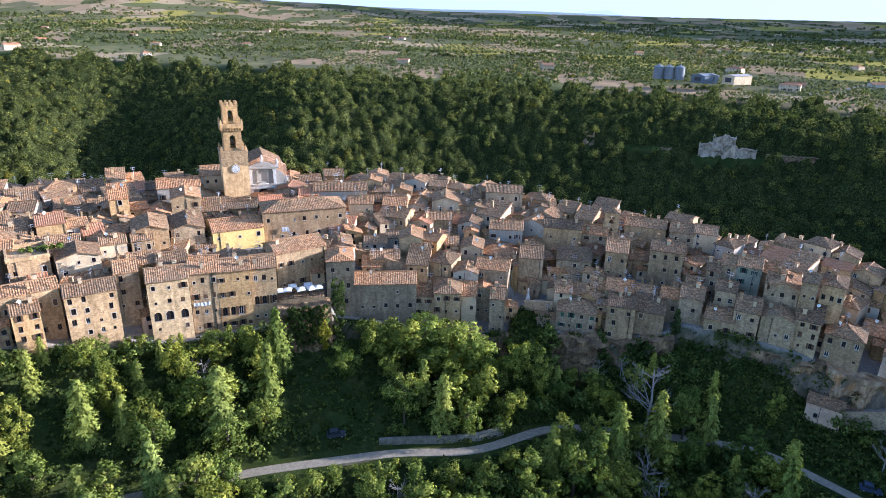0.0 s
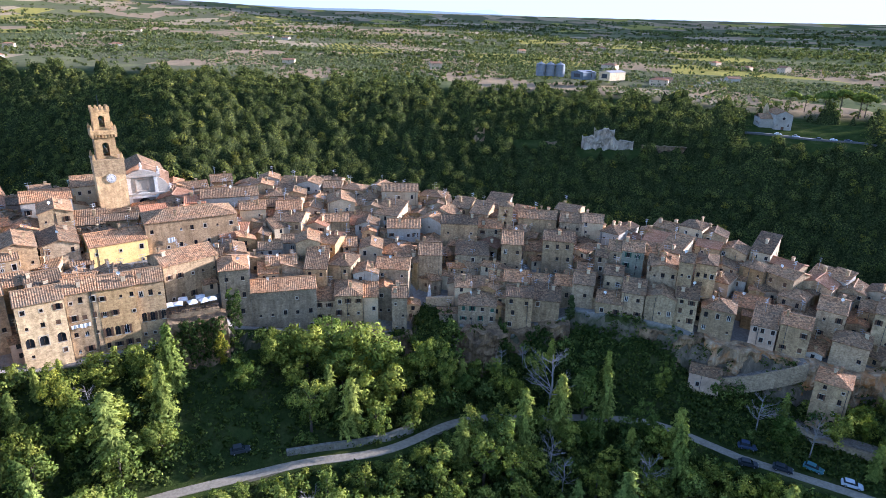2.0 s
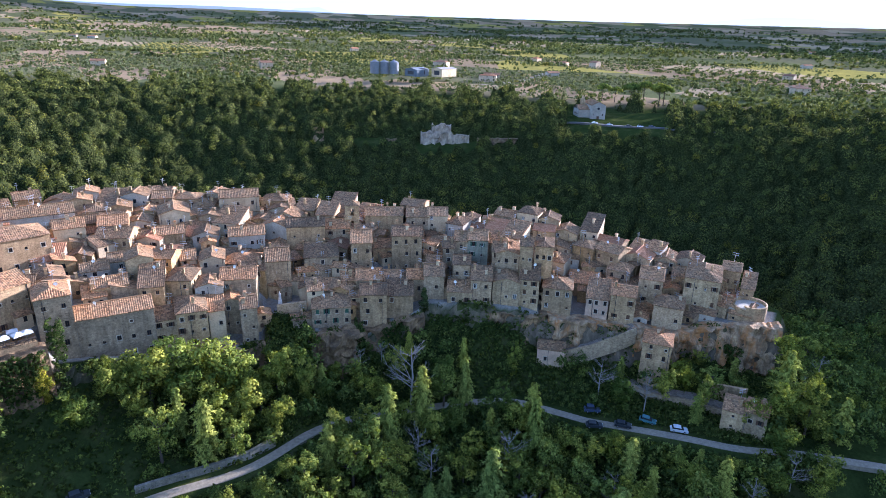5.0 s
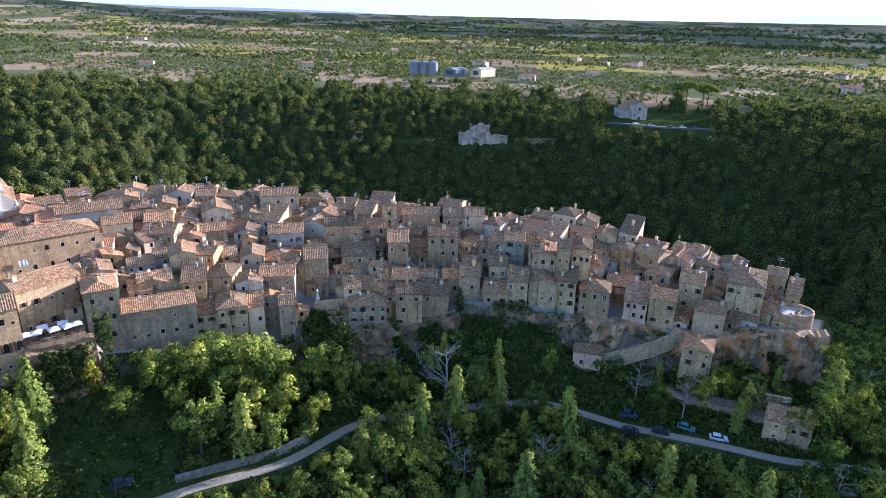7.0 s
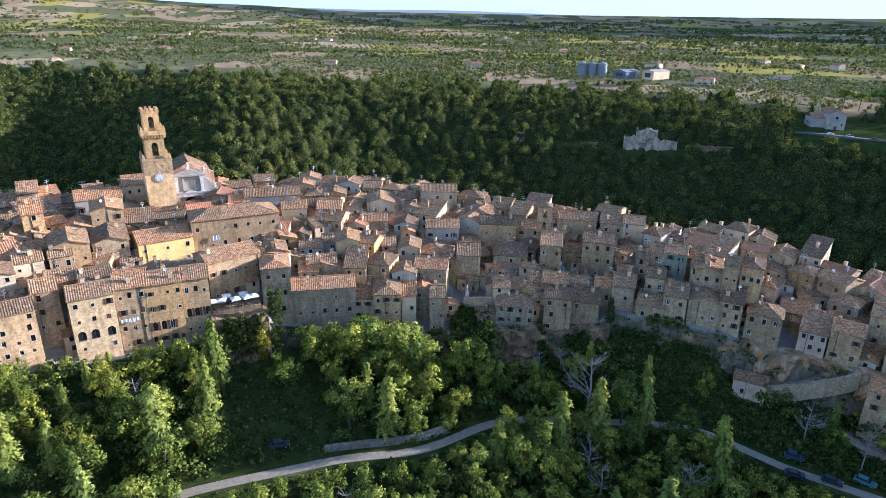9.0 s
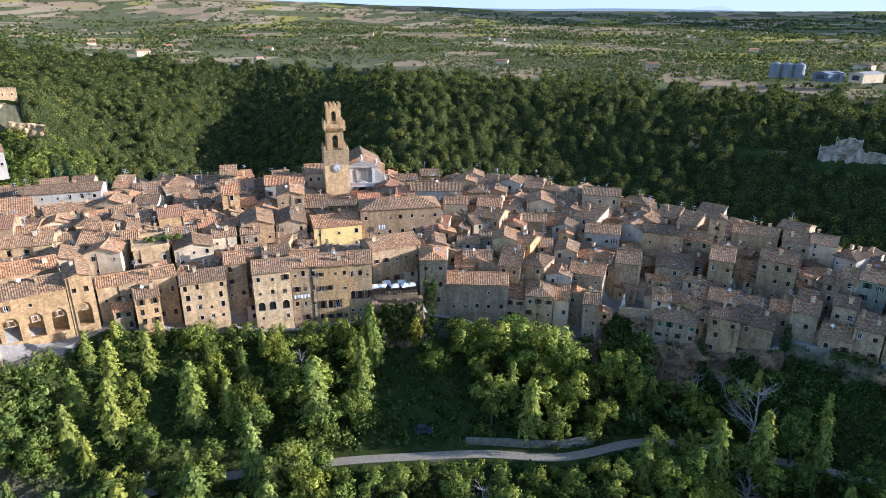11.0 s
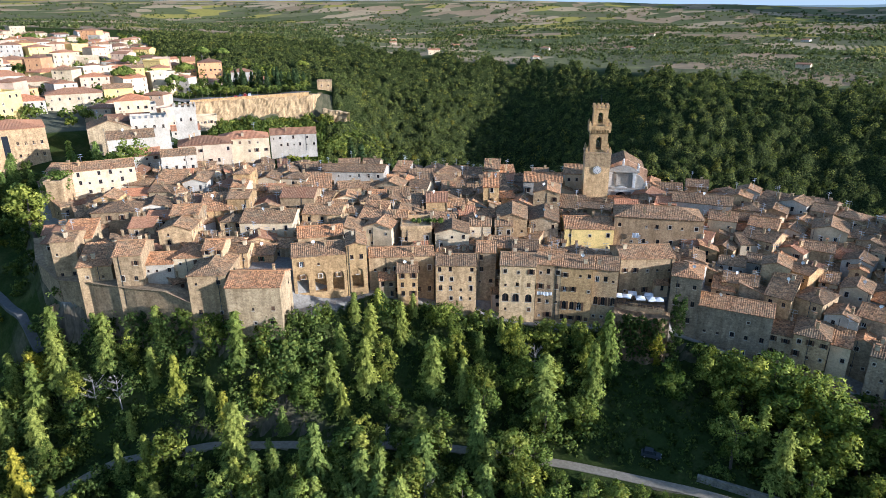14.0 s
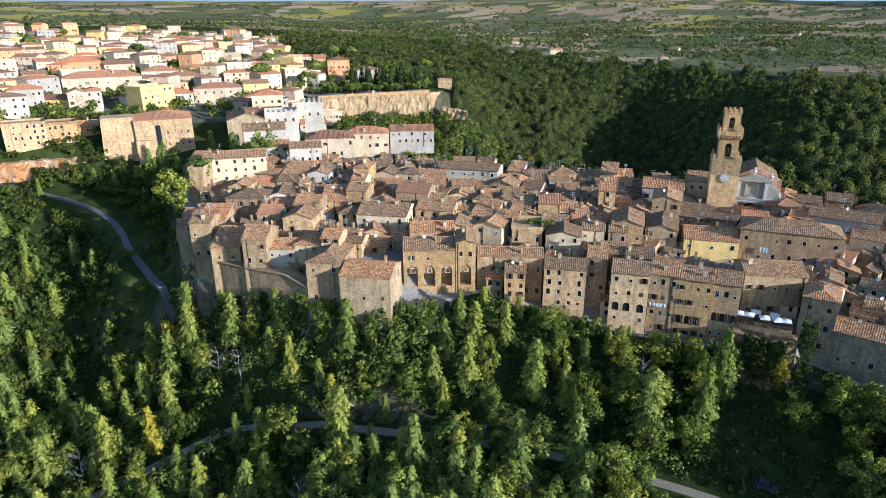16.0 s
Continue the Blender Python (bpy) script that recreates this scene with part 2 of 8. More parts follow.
# ---- the ground ----
AZ = [-70, -66, -60, -57, -50, -46, -40, -25, -16.5, -15.8, -11, -10, 0, 3, 7.3, 7.8, 11.8, 12.3, 16.3, 17, 22, 24, 33, 36, 44, 47, 50, 56]
FRONT = [186, 174, 158, 150, 141, 143, 149, 148, 149, 150.5, 150.5, 151.5, 151.5, 152, 153, 163, 163, 155, 156, 158, 160, 163, 164, 165, 167, 171, 178, 184]
EDGE = [24, 24, 26, 25, 23, 24, 25, 17, 17, 22, 21.5, 17, 12, 13, 11, 15, 15, 12.5, 12.5, 10, 14, 17, 16, 14, 12, 11, 13, 14]
DROP = [6, 10, 10, 8, 3, 3, 3, 2, 3, 9, 9, 5, 3, 4, 9, 2, 2, 12, 12, 4, 6, 5, 6, 10, 10, 9, 9, 14]
STREET = [33, 32, 33, 32.7, 32, 32, 32, 28, 26.9, 26.8, 26.1, 26, 21, 19.8, 18.1, 17.9, 17, 17, 17, 17, 17.2, 17.4, 16.5, 15, 12.6, 12.3, 12, 14]
BACK = [240, 240, 240, 240, 240, 239.2, 238, 240, 237.7, 237.5, 236.3, 236, 232, 229, 224.7, 224.2, 220.2, 219.7, 215.7, 215, 211.2, 210.4, 207.4, 206.8, 204.8, 203.9, 203, 198]
BACKZ = [40, 40, 40, 39.4, 38, 36.4, 34, 31, 30.4, 30.4, 30.1, 30, 30, 29.4, 28.5, 28.4, 27.6, 27.5, 26.7, 26.6, 26.2, 26.4, 26.4, 25.8, 22.2, 20.1, 18, 14]
ROAD_AZ = [-80, -66, -57, -45, -33, -19, -4, 4, 8, 11, 15, 20, 27, 33, 41, 46, 51, 56, 60, 75]
ROAD_R = [150, 146, 131, 122, 118, 115, 116, 116.5, 121, 127, 132, 135, 141, 145, 142, 142, 143, 144, 150, 175]
ROAD_Z = [-18, -7, -0.5, 0, 0, 0, 0, 0, 0, 0, -0.6, -1.6, -2.3, -2.4, -3.6, -3, -2.4, -1.8, -1.5, -2]
SKY_AZ = [-100, -30, -12, 0, 14, 34, 56, 100]
SKY_EL = [1.6, 1.75, 1.22, 0.82, 0.8, 0.74, 0.72, 0.7]
BEHIND = {
    -180: ((200, 10), (400, 40), (900, 60)),
    -100: ((150, 5), (260, 30), (330, 50), (450, 60), (700, 74), (1000, 90)),
    -78: ((130, -14), (160, -20), (200, -14), (230, 0), (260, 14), (283, 26), (302, 30), (312, 31), (317, 40), (345, 50), (450, 57), (700, 71), (1000, 87)),
    -72: ((160, -12), (185, 4), (205, 16), (225, 20), (240, 21.5), (255, 23), (275, 26), (300, 32), (330, 47), (450, 57), (700, 70), (1000, 87)),
    -69: ((165, 2), (190, 19.5), (210, 20), (240, 24), (285, 31), (310, 36), (330, 47), (450, 56), (700, 70), (1000, 86)),
    -60: ((240, 39), (300, 40), (330, 44), (450, 54), (700, 66), (1000, 80)),
    -54: ((240, 38), (300, 37), (380, 31), (424, 29), (431, 45.4), (520, 49), (700, 58), (1000, 70)),
    -50: ((240, 37), (290, 33), (380, 29), (422, 28), (430, 46.4), (520, 48), (700, 54), (1000, 66)),
    -43.5: ((240, 34), (280, 27), (330, 22), (400, 26), (426, 29), (434, 47.4), (520, 47), (620, 38), (780, 44), (1000, 60)),
    -35: ((240, 32), (262, 18), (330, -5), (450, 2), (620, 22), (900, 46)),
    -27: ((242, 31), (265, 14), (330, -18), (430, -26), (580, -8), (740, 28), (800, 40)),
    -20: ((242, 30), (265, 16), (330, -6), (430, 2), (580, 16), (740, 40)),
    -12: ((239, 29), (265, 17), (330, 2), (430, 22), (520, 34), (600, 39)),
    0: ((236, 28), (258, 10), (320, -20), (390, -8), (470, 24), (500, 32), (570, 37)),
    20: ((214, 23), (235, 4), (310, -26), (390, -8), (450, 20), (480, 30), (560, 37)),
    40: ((206, 20), (228, -2), (300, -32), (380, -12), (445, 20), (465, 28), (500, 32), (600, 37)),
    58: ((198, 8), (228, -8), (300, -28), (380, -8), (450, 22), (480, 30), (600, 38)),
    # ridge out of view on the right, raised so that it shades the slopes
    66: ((200, -2), (240, 10), (290, 32), (340, 44), (430, 48), (600, 50)),
    84: ((200, -4), (240, 12), (290, 50), (340, 78), (430, 92), (600, 96)),
    110: ((200, -4), (240, 14), (290, 38), (340, 50), (430, 55), (600, 57)),
    180: ((200, 0), (400, 20), (900, 40)),
}


def behind(az, rho):
    keys = sorted(BEHIND)
    cols = []
    for k in keys:
        e = np.interp(k, SKY_AZ, SKY_EL)
        r = [p[0] for p in BEHIND[k]] + [1500, 2200, 3200, 4000, 4700]
        last = BEHIND[k][-1][1]
        top = EYE + 4700 * math.tan(radians(e))
        z = [p[1] for p in BEHIND[k]] + [max(last + 2, 51), max(last + 6, 60), max(last + 16, 80), top - 48, top]
        cols.append(np.interp(rho, r, z))
    cols = np.array(cols)
    i = np.clip(np.searchsorted(keys, az) - 1, 0, len(keys) - 2)
    ka = np.array(keys, float)
    t = (az - ka[i]) / (ka[i + 1] - ka[i])
    t = t * t * (3 - 2 * t)
    j = np.arange(az.size)
    return cols[i, j] * (1 - t) + cols[i + 1, j] * t


def smooth(a, b, x):
    t = np.clip((x - a) / (b - a), 0, 1)
    return t * t * (3 - 2 * t)


def height(x, y, rough=True):
    """Height of the ground at points, by direction and distance from the middle of the valley."""
    x, y = np.atleast_1d(np.asarray(x, float)), np.atleast_1d(np.asarray(y, float))
    az, rho = np.degrees(np.arctan2(x, y)), np.hypot(x, y)
    f, e, dr = np.interp(az, AZ, FRONT), np.interp(az, AZ, EDGE), np.interp(az, AZ, DROP)
    wob = 1.6 * np.sin(az * 0.83) + 1.3 * np.sin(az * 1.7 + 2 * np.sin(az * 0.31)) + 0.5 * np.sin(az * 5.3 + 1.0)
    st, bk, bz = np.interp(az, AZ, STREET), np.interp(az, AZ, BACK), np.interp(az, AZ, BACKZ)
    rr, rz = np.interp(az, ROAD_AZ, ROAD_R), np.interp(az, ROAD_AZ, ROAD_Z)
    town = smooth(-69.5, -66.5, az) * (1 - smooth(55.9, 57.4, az))
    low = np.where(rho < rr - 2.6, rz - 1.0 - np.clip(rr - 2.6 - rho, 0, 90) * 0.42, rz)
    foot = e - dr
    rise = np.clip((rho - rr - 2.8) / np.maximum(f - 3.5 - rr - 2.8, 4), 0, 1)
    low = low + (foot - rz) * rise ** 0.85
    cl = np.clip((rho - (f - 3.6 + wob * 0.4)) / 3.0, 0, 1)
    z = low + dr * cl * cl * (3 - 2 * cl)
    inside = e + (st - e) * smooth(4, 13, rho - f)
    inside = inside + (bz - st) * np.clip((rho - f - 13) / np.maximum(bk - f - 13, 5), 0, 1)
    z = np.where(rho > f, inside, z)
    bh = behind(az, rho)
    z = np.where(rho > bk, bh + (bz - bh) * np.clip(1 - (rho - bk) / 16, 0, 1), z)
    side = low * 0 + np.where(rho < rr + 4, np.where(rho < rr - 2.6, rz - 1.0 - np.clip(rr - 2.6 - rho, 0, 90) * 0.42, rz), np.where(az < -60, rz + (bh - rz) * np.clip((rho - rr - 4) / 36, 0, 1), np.maximum(rz, rz + (bh - rz) * np.clip((rho - rr - 4) / 60, 0, 1))))
    z = z * town + side * (1 - town)
    if rough:
        n = np.sin(x * 0.11 + 1.3 * np.sin(y * 0.07)) * np.sin(y * 0.13 + x * 0.03)
        away = np.clip((np.abs(rho - rr) - 3) / 10, 0, 1)
        z = z + n * 0.9 * away * np.where((rho > f) & (rho < bk) & (town > 0.5), 0.2, 1.0) * np.clip(rho / 150, 0, 1)
        z = z + np.where(rho > 1000, 10 * np.sin(x * 0.0041 + 0.7) * np.sin(y * 0.0033 + x * 0.0011), 0) * np.clip((rho - 1000) / 1500, 0, 1) * np.clip((4500 - rho) / 600, 0, 1)
    near = smooth(15, 85, rho)
    return z * near - 36.0 * (1 - near)


def ground_z(x, y):
    return float(height(x, y)[0])


def ground_material():
    m, n, l, b = material("ground", 1.0)
    b.inputs["Specular IOR Level"].default_value = 0.0
    p = world_pos(n, l)
    att = n.new("ShaderNodeAttribute")
    att.attribute_name = "field"
    # meadow and wood floor
    a = tex(n, l, "noise", p, 0.09, 6, 0.7)
    f = tex(n, l, "noise", p, 1.4, 5, 0.75)
    wild = ramp(n, l, a.outputs[0], [(0.3, (0.02, 0.03, 0.01)), (0.5, (0.036, 0.05, 0.014)), (0.7, (0.075, 0.078, 0.028))])
    wild = mix(n, l, 0.6, wild, ramp(n, l, f.outputs[0], [(0.3, (0.45, 0.45, 0.4)), (0.65, (1.25, 1.2, 1.1))]), "MULTIPLY")
    # fields, each its own crop
    fp = world_pos(n, l, (1.0, 0.55, 0.0))
    warp = tex(n, l, "noise", fp, 0.004, 2, 0.5)
    vv = n.new("ShaderNodeVectorMath")
    vv.operation = "MULTIPLY_ADD"
    l.new(warp.outputs["Color"], vv.inputs[0])
    vv.inputs[1].default_value = (60, 60, 0)
    l.new(fp, vv.inputs[2])
    cell = tex(n, l, "voronoi", vv.outputs[0], 0.0085)
    sep = n.new("ShaderNodeSeparateColor")
    l.new(cell.outputs["Color"], sep.inputs[0])
    crop = ramp(n, l, sep.outputs[0], [(0.0, (0.125, 0.118, 0.062)), (0.18, (0.29, 0.205, 0.12)), (0.36, (0.15, 0.142, 0.068)), (0.5, (0.34, 0.255, 0.15)), (0.62, (0.115, 0.12, 0.052)), (0.74, (0.28, 0.235, 0.06)), (0.84, (0.1, 0.104, 0.046)), (0.93, (0.25, 0.18, 0.105))], "CONSTANT")
    g = tex(n, l, "noise", p, 0.05, 5, 0.65)
    crop = mix(n, l, 0.55, crop, ramp(n, l, g.outputs[0], [(0.3, (0.6, 0.62, 0.6)), (0.7, (1.2, 1.15, 1.1))]), "MULTIPLY")
    c = mix(n, l, att.outputs["Fac"], wild, crop)
    paved = n.new("ShaderNodeAttribute")
    paved.attribute_name = "paved"
    c = mix(n, l, paved.outputs["Fac"], c, ramp(n, l, f.outputs[0], [(0.3, (0.15, 0.135, 0.115)), (0.7, (0.3, 0.27, 0.225))]))
    # bare tuff where it is steep
    geo = n.new("ShaderNodeNewGeometry")
    sx = n.new("ShaderNodeSeparateXYZ")
    l.new(geo.outputs["True Normal"], sx.inputs[0])
    steep = ramp(n, l, sx.outputs[2], [(0.3, (1, 1, 1)), (0.5, (0, 0, 0))])
    k = tex(n, l, "noise", world_pos(n, l, (1, 1, 0.35)), 0.45, 6, 0.72)
    rock = ramp(n, l, k.outputs[0], [(0.3, (0.06, 0.05, 0.036)), (0.5, (0.14, 0.112, 0.078)), (0.68, (0.24, 0.185, 0.125))])
    c = mix(n, l, steep, c, rock)
    l.new(c, b.inputs["Base Color"])
    bump(n, l, b, f.outputs[0], 0.8, 0.3)
    return m


GROUND = ground_material()


def rim(az):
    """Distance at which the woods end and the fields begin."""
    return np.interp(az, [-70, -48, -42, -35, -20, -5, 10, 30, 40, 56, 70], [1400, 1150, 1000, 900, 730, 600, 560, 545, 520, 560, 600])


def build_ground():
    az = np.concatenate([np.arange(-180, -88, 4.0), np.arange(-88, 68, 0.4), np.arange(68, 180.1, 4.0)])
    rho = np.concatenate([np.arange(10, 60, 8.0), np.arange(60, 108, 2.5), np.arange(108, 250, 1.0), np.arange(250, 600, 4.0), 600 * 1.05 ** np.arange(0, 43)])
    rho = rho[rho < 4740]
    A, R = np.meshgrid(az, rho)
    X, Y = R * np.sin(np.radians(A)), R * np.cos(np.radians(A))
    Z = height(X.ravel(), Y.ravel()).reshape(X.shape)
    v = np.stack([X, Y, Z], 2).reshape(-1, 3)
    na = len(az)
    i = np.arange(len(rho) - 1)[:, None] * na + np.arange(na - 1)[None, :]
    q = np.stack([i, i + na, i + na + 1, i + 1], 2).reshape(-1, 4)
    me = bpy.data.meshes.new("ground")
    v = np.vstack([v, [[0.0, 0.0, -36.0]]])
    fan = [(k, k + 1, len(v) - 1) for k in range(na - 1)]
    me.from_pydata(v.tolist(), [], q.tolist() + fan)
    me.materials.append(GROUND)
    at = me.attributes.new("field", "FLOAT", "POINT")
    r = rim(A.ravel())
    fl = np.append(np.clip((R.ravel() - r) / 40, 0, 1), 0.0)
    at.data.foreach_set("value", fl.astype(np.float32))
    pv = me.attributes.new("paved", "FLOAT", "POINT")
    a1, r1 = A.ravel(), R.ravel()
    inside = (r1 > np.interp(a1, AZ, FRONT) - 0.5) & (r1 < np.interp(a1, AZ, BACK) - 2) & (a1 > -67) & (a1 < 56)
    far = (a1 < -56) & (a1 > -95) & (r1 > 332) & (r1 < 900)
    pv.data.foreach_set("value", np.append(inside * 1.0 + far * 0.35, 0.0).astype(np.float32))
    me.polygons.foreach_set("use_smooth", [True] * (len(q) + len(fan)))
    me.update()
    tagged(new("ground", me), "rolling farmland, wooded gorge and tuff rock spur", "ground", kind="structure")


build_ground()

ROADM = plain("pale_gravel_road", (0.25, 0.21, 0.15), 0.95, 0, 0.3, 1.2)
ASPHALT = plain("grey_asphalt", (0.1, 0.093, 0.082), 0.9, 0, 0.25, 1.0)


def ribbon(name, pts, width, mat, label, lift=0.12, kind="structure"):
    """A road laid on the ground along a line of points."""
    b = Build()
    fine = []
    for p, q in zip(pts, pts[1:]):
        k = max(2, int((Vector(q) - Vector(p)).length / 3))
        fine += [Vector(p).lerp(Vector(q), j / k) for j in range(k)]
    fine.append(Vector(pts[-1]))
    for _ in range(3):
        fine = [fine[0]] + [(a + 2 * c + d) / 4 for a, c, d in zip(fine, fine[1:], fine[2:])] + [fine[-1]]
    rows = []
    for k, p in enumerate(fine):
        t = fine[min(k + 1, len(fine) - 1)] - fine[max(k - 1, 0)]
        s = Vector((t.y, -t.x, 0)).normalized() * width / 2
        z = max(ground_z(p.x, p.y), ground_z(p.x + s.x, p.y + s.y), ground_z(p.x - s.x, p.y - s.y)) + lift
        rows.append((p - s, p + s, z))
    for (a, c, z0), (d, e, z1) in zip(rows, rows[1:]):
        b.face([(a.x, a.y, z0), (c.x, c.y, z0), (e.x, e.y, z1), (d.x, d.y, z1)])
        b.face([(a.x, a.y, z0 - 1.2), (a.x, a.y, z0), (d.x, d.y, z1), (d.x, d.y, z1 - 1.2)])
        b.face([(c.x, c.y, z0), (c.x, c.y, z0 - 1.2), (e.x, e.y, z1 - 1.2), (e.x, e.y, z1)])
    return b.put(name, [mat], None, label, None, False)


road = ribbon("road", [polar(a, r) for a, r in zip(ROAD_AZ, ROAD_R)], 2.6, ROADM, "pale gravel road winding through the valley below the town")
tagged(road, category="road", kind="structure")
VALLEY_ROAD = [polar(a, r) for a, r in ((-69.2, 180), (-70.0, 192), (-70.9, 208), (-71.9, 225), (-72.1, 240), (-72.7, 255), (-74.0, 270), (-76.0, 285), (-79.0, 302), (-84.0, 310))]
road = ribbon("road", VALLEY_ROAD, 2.3, ASPHALT, "narrow grey road climbing the side valley")
tagged(road, category="road", kind="structure")

# ---- houses ----
WINDOWS = {}


def window_mesh(w, h, style):
    key = (round(w, 1), round(h, 1), style)
    if key in WINDOWS:
        return WINDOWS[key]
    b = Build()
    x, t = w / 2, 0.07
    b.face([(-x, 0.02, 0), (x, 0.02, 0), (x, 0.02, h), (-x, 0.02, h)], 0)
    b.box(-x, -x + t, -0.03, 0.02, 0, h, 1, "k")
    b.box(x - t, x, -0.03, 0.02, 0, h, 1, "k")
    b.box(-x, x, -0.03, 0.02, h - t, h, 1, "k")
    b.box(-x, x, -0.03, 0.02, 0, t, 1, "k")
    b.box(-0.035, 0.035, -0.035, 0.02, 0, h, 1, "k")
    b.box(-x - 0.12, x + 0.12, -0.32, -0.02, -0.12, 0.0, 2, "k")
    if style.startswith("framed"):
        b.box(-x - 0.16, -x, -0.27, -0.2, 0, h + 0.16, 2, "k")
        b.box(x, x + 0.16, -0.27, -0.2, 0, h + 0.16, 2, "k")
        b.box(-x, x, -0.27, -0.2, h, h + 0.16, 2, "k")
    me = b.mesh("window", [GLASS, WHITE if "white" in style else WOOD, FRAME])
    WINDOWS[key] = me
    return me


SHUT = {}


def shutter_mesh(w, h, mat):
    key = (round(w, 1), round(h, 1), mat.name)
    if key not in SHUT:
        b = Build()
        b.box(0, w / 2, -0.06, 0, 0, h)
        for k in range(5):
            b.box(0.05, w / 2 - 0.05, -0.085, -0.06, h * (k + 0.15) / 5, h * (k + 0.8) / 5)
        SHUT[key] = b.mesh("shutter", [mat])
    return SHUT[key]


def chimney_mesh(k):
    b = Build()
    w, h = (0.32, 1.3) if k else (0.45, 1.0)
    b.box(-w, w, -w * 0.8, w * 0.8, -1.2, h)
    b.box(-w - 0.1, w + 0.1, -w * 0.8 - 0.1, w * 0.8 + 0.1, h, h + 0.1)
    b.box(-w + 0.1, w - 0.1, -w * 0.6, w * 0.6, h + 0.1, h + 0.3)
    b.box(-w - 0.08, w + 0.08, -w * 0.8 - 0.08, w * 0.8 + 0.08, h + 0.3, h + 0.42, 1)
    return b.mesh("chimney", [STONE["stone_warm"] if k else STONE["plaster_cream"], ROOF])


CHIMNEY = [chimney_mesh(0), chimney_mesh(1)]


def antenna_mesh(k):
    b = Build()
    h = 2.6 + 0.6 * k
    b.box(-0.04, 0.04, -0.04, 0.04, -0.6, h)
    for j in range(2):
        z = h - 0.15 - 0.7 * j
        b.box(-0.9, 0.9, -0.03, 0.03, z, z + 0.06)
        for i in range(6):
            x = -0.85 + i * 0.33
            b.box(x - 0.02, x + 0.02, -0.45 + 0.05 * i, 0.45 - 0.05 * i, z, z + 0.04)
    return b.mesh("antenna", [ALU])


ANTENNA = [antenna_mesh(0), antenna_mesh(1)]


def dish_mesh():
    b = Build()
    ring = lambda r, y: [(r * math.cos(i * math.pi / 5), y, 0.7 + r * math.sin(i * math.pi / 5)) for i in range(10)]
    b.prism(ring(0.02, 0.12), ring(0.28, 0.06), 0, False)
    b.prism(ring(0.28, 0.06), ring(0.45, -0.08), 0, False)
    b.box(-0.03, 0.03, 0.1, 0.16, -0.5, 0.7)
    return b.mesh("satellite_dish", [WHITE])


DISH = dish_mesh()


TILE = [0.24, 3]


def roof_patch(b, o, du, dv, length, vmax, rng):
    """Rows of barrel tiles up a slope: ridges and channels, sagging a little, with a slab below."""
    o, du, dv = Vector(o), Vector(du), Vector(dv)
    nrm = du.cross(dv).normalized()
    n, seg = max(2, int(length / TILE[0])), TILE[1]
    sag = rng.uniform(0.0, 0.08)
    cols = []
    for i in range(n + 1):
        u = length * i / n
        vm = max(vmax(u), 0.02)
        lift = 0.085 if i % 2 else 0.0
        cols.append((u, [(o + du * u + dv * (vm * j / seg) + nrm * (lift + rng.uniform(-0.015, 0.015) - sag * math.sin(math.pi * j / seg) * math.sin(math.pi * i / n)), vm * j / seg) for j in range(seg + 1)]))
    for (u0, a), (u1, c) in zip(cols, cols[1:]):
        for j in range(seg):
            b.face([a[j][0], c[j][0], c[j + 1][0], a[j + 1][0]], 0, [(u0, a[j][1]), (u1, c[j][1]), (u1, c[j + 1][1]), (u0, a[j + 1][1])])
        b.face([a[0][0] - nrm * 0.2, c[0][0] - nrm * 0.2, c[0][0], a[0][0]], 0, [(u0, 0), (u1, 0), (u1, 0.1), (u0, 0.1)])
    for u in (0, length):
        vm = max(vmax(u), 0.02)
        p = o + du * u
        b.face([p - nrm * 0.2, p, p + dv * vm, p + dv * vm - nrm * 0.2], 0)
    mid = [u for u in np.linspace(0, length, 9)]
    b.face([o - nrm * 0.12, o + du * length - nrm * 0.12] + [o + du * u + dv * max(vmax(u), 0.02) - nrm * 0.12 for u in reversed(mid)], 1)


def ridge(b, p, q):
    p, q = Vector(p), Vector(q)
    b.tube([p + Vector((0, 0, 0.06)), q + Vector((0, 0, 0.06))], [0.17, 0.17], 6, 0)


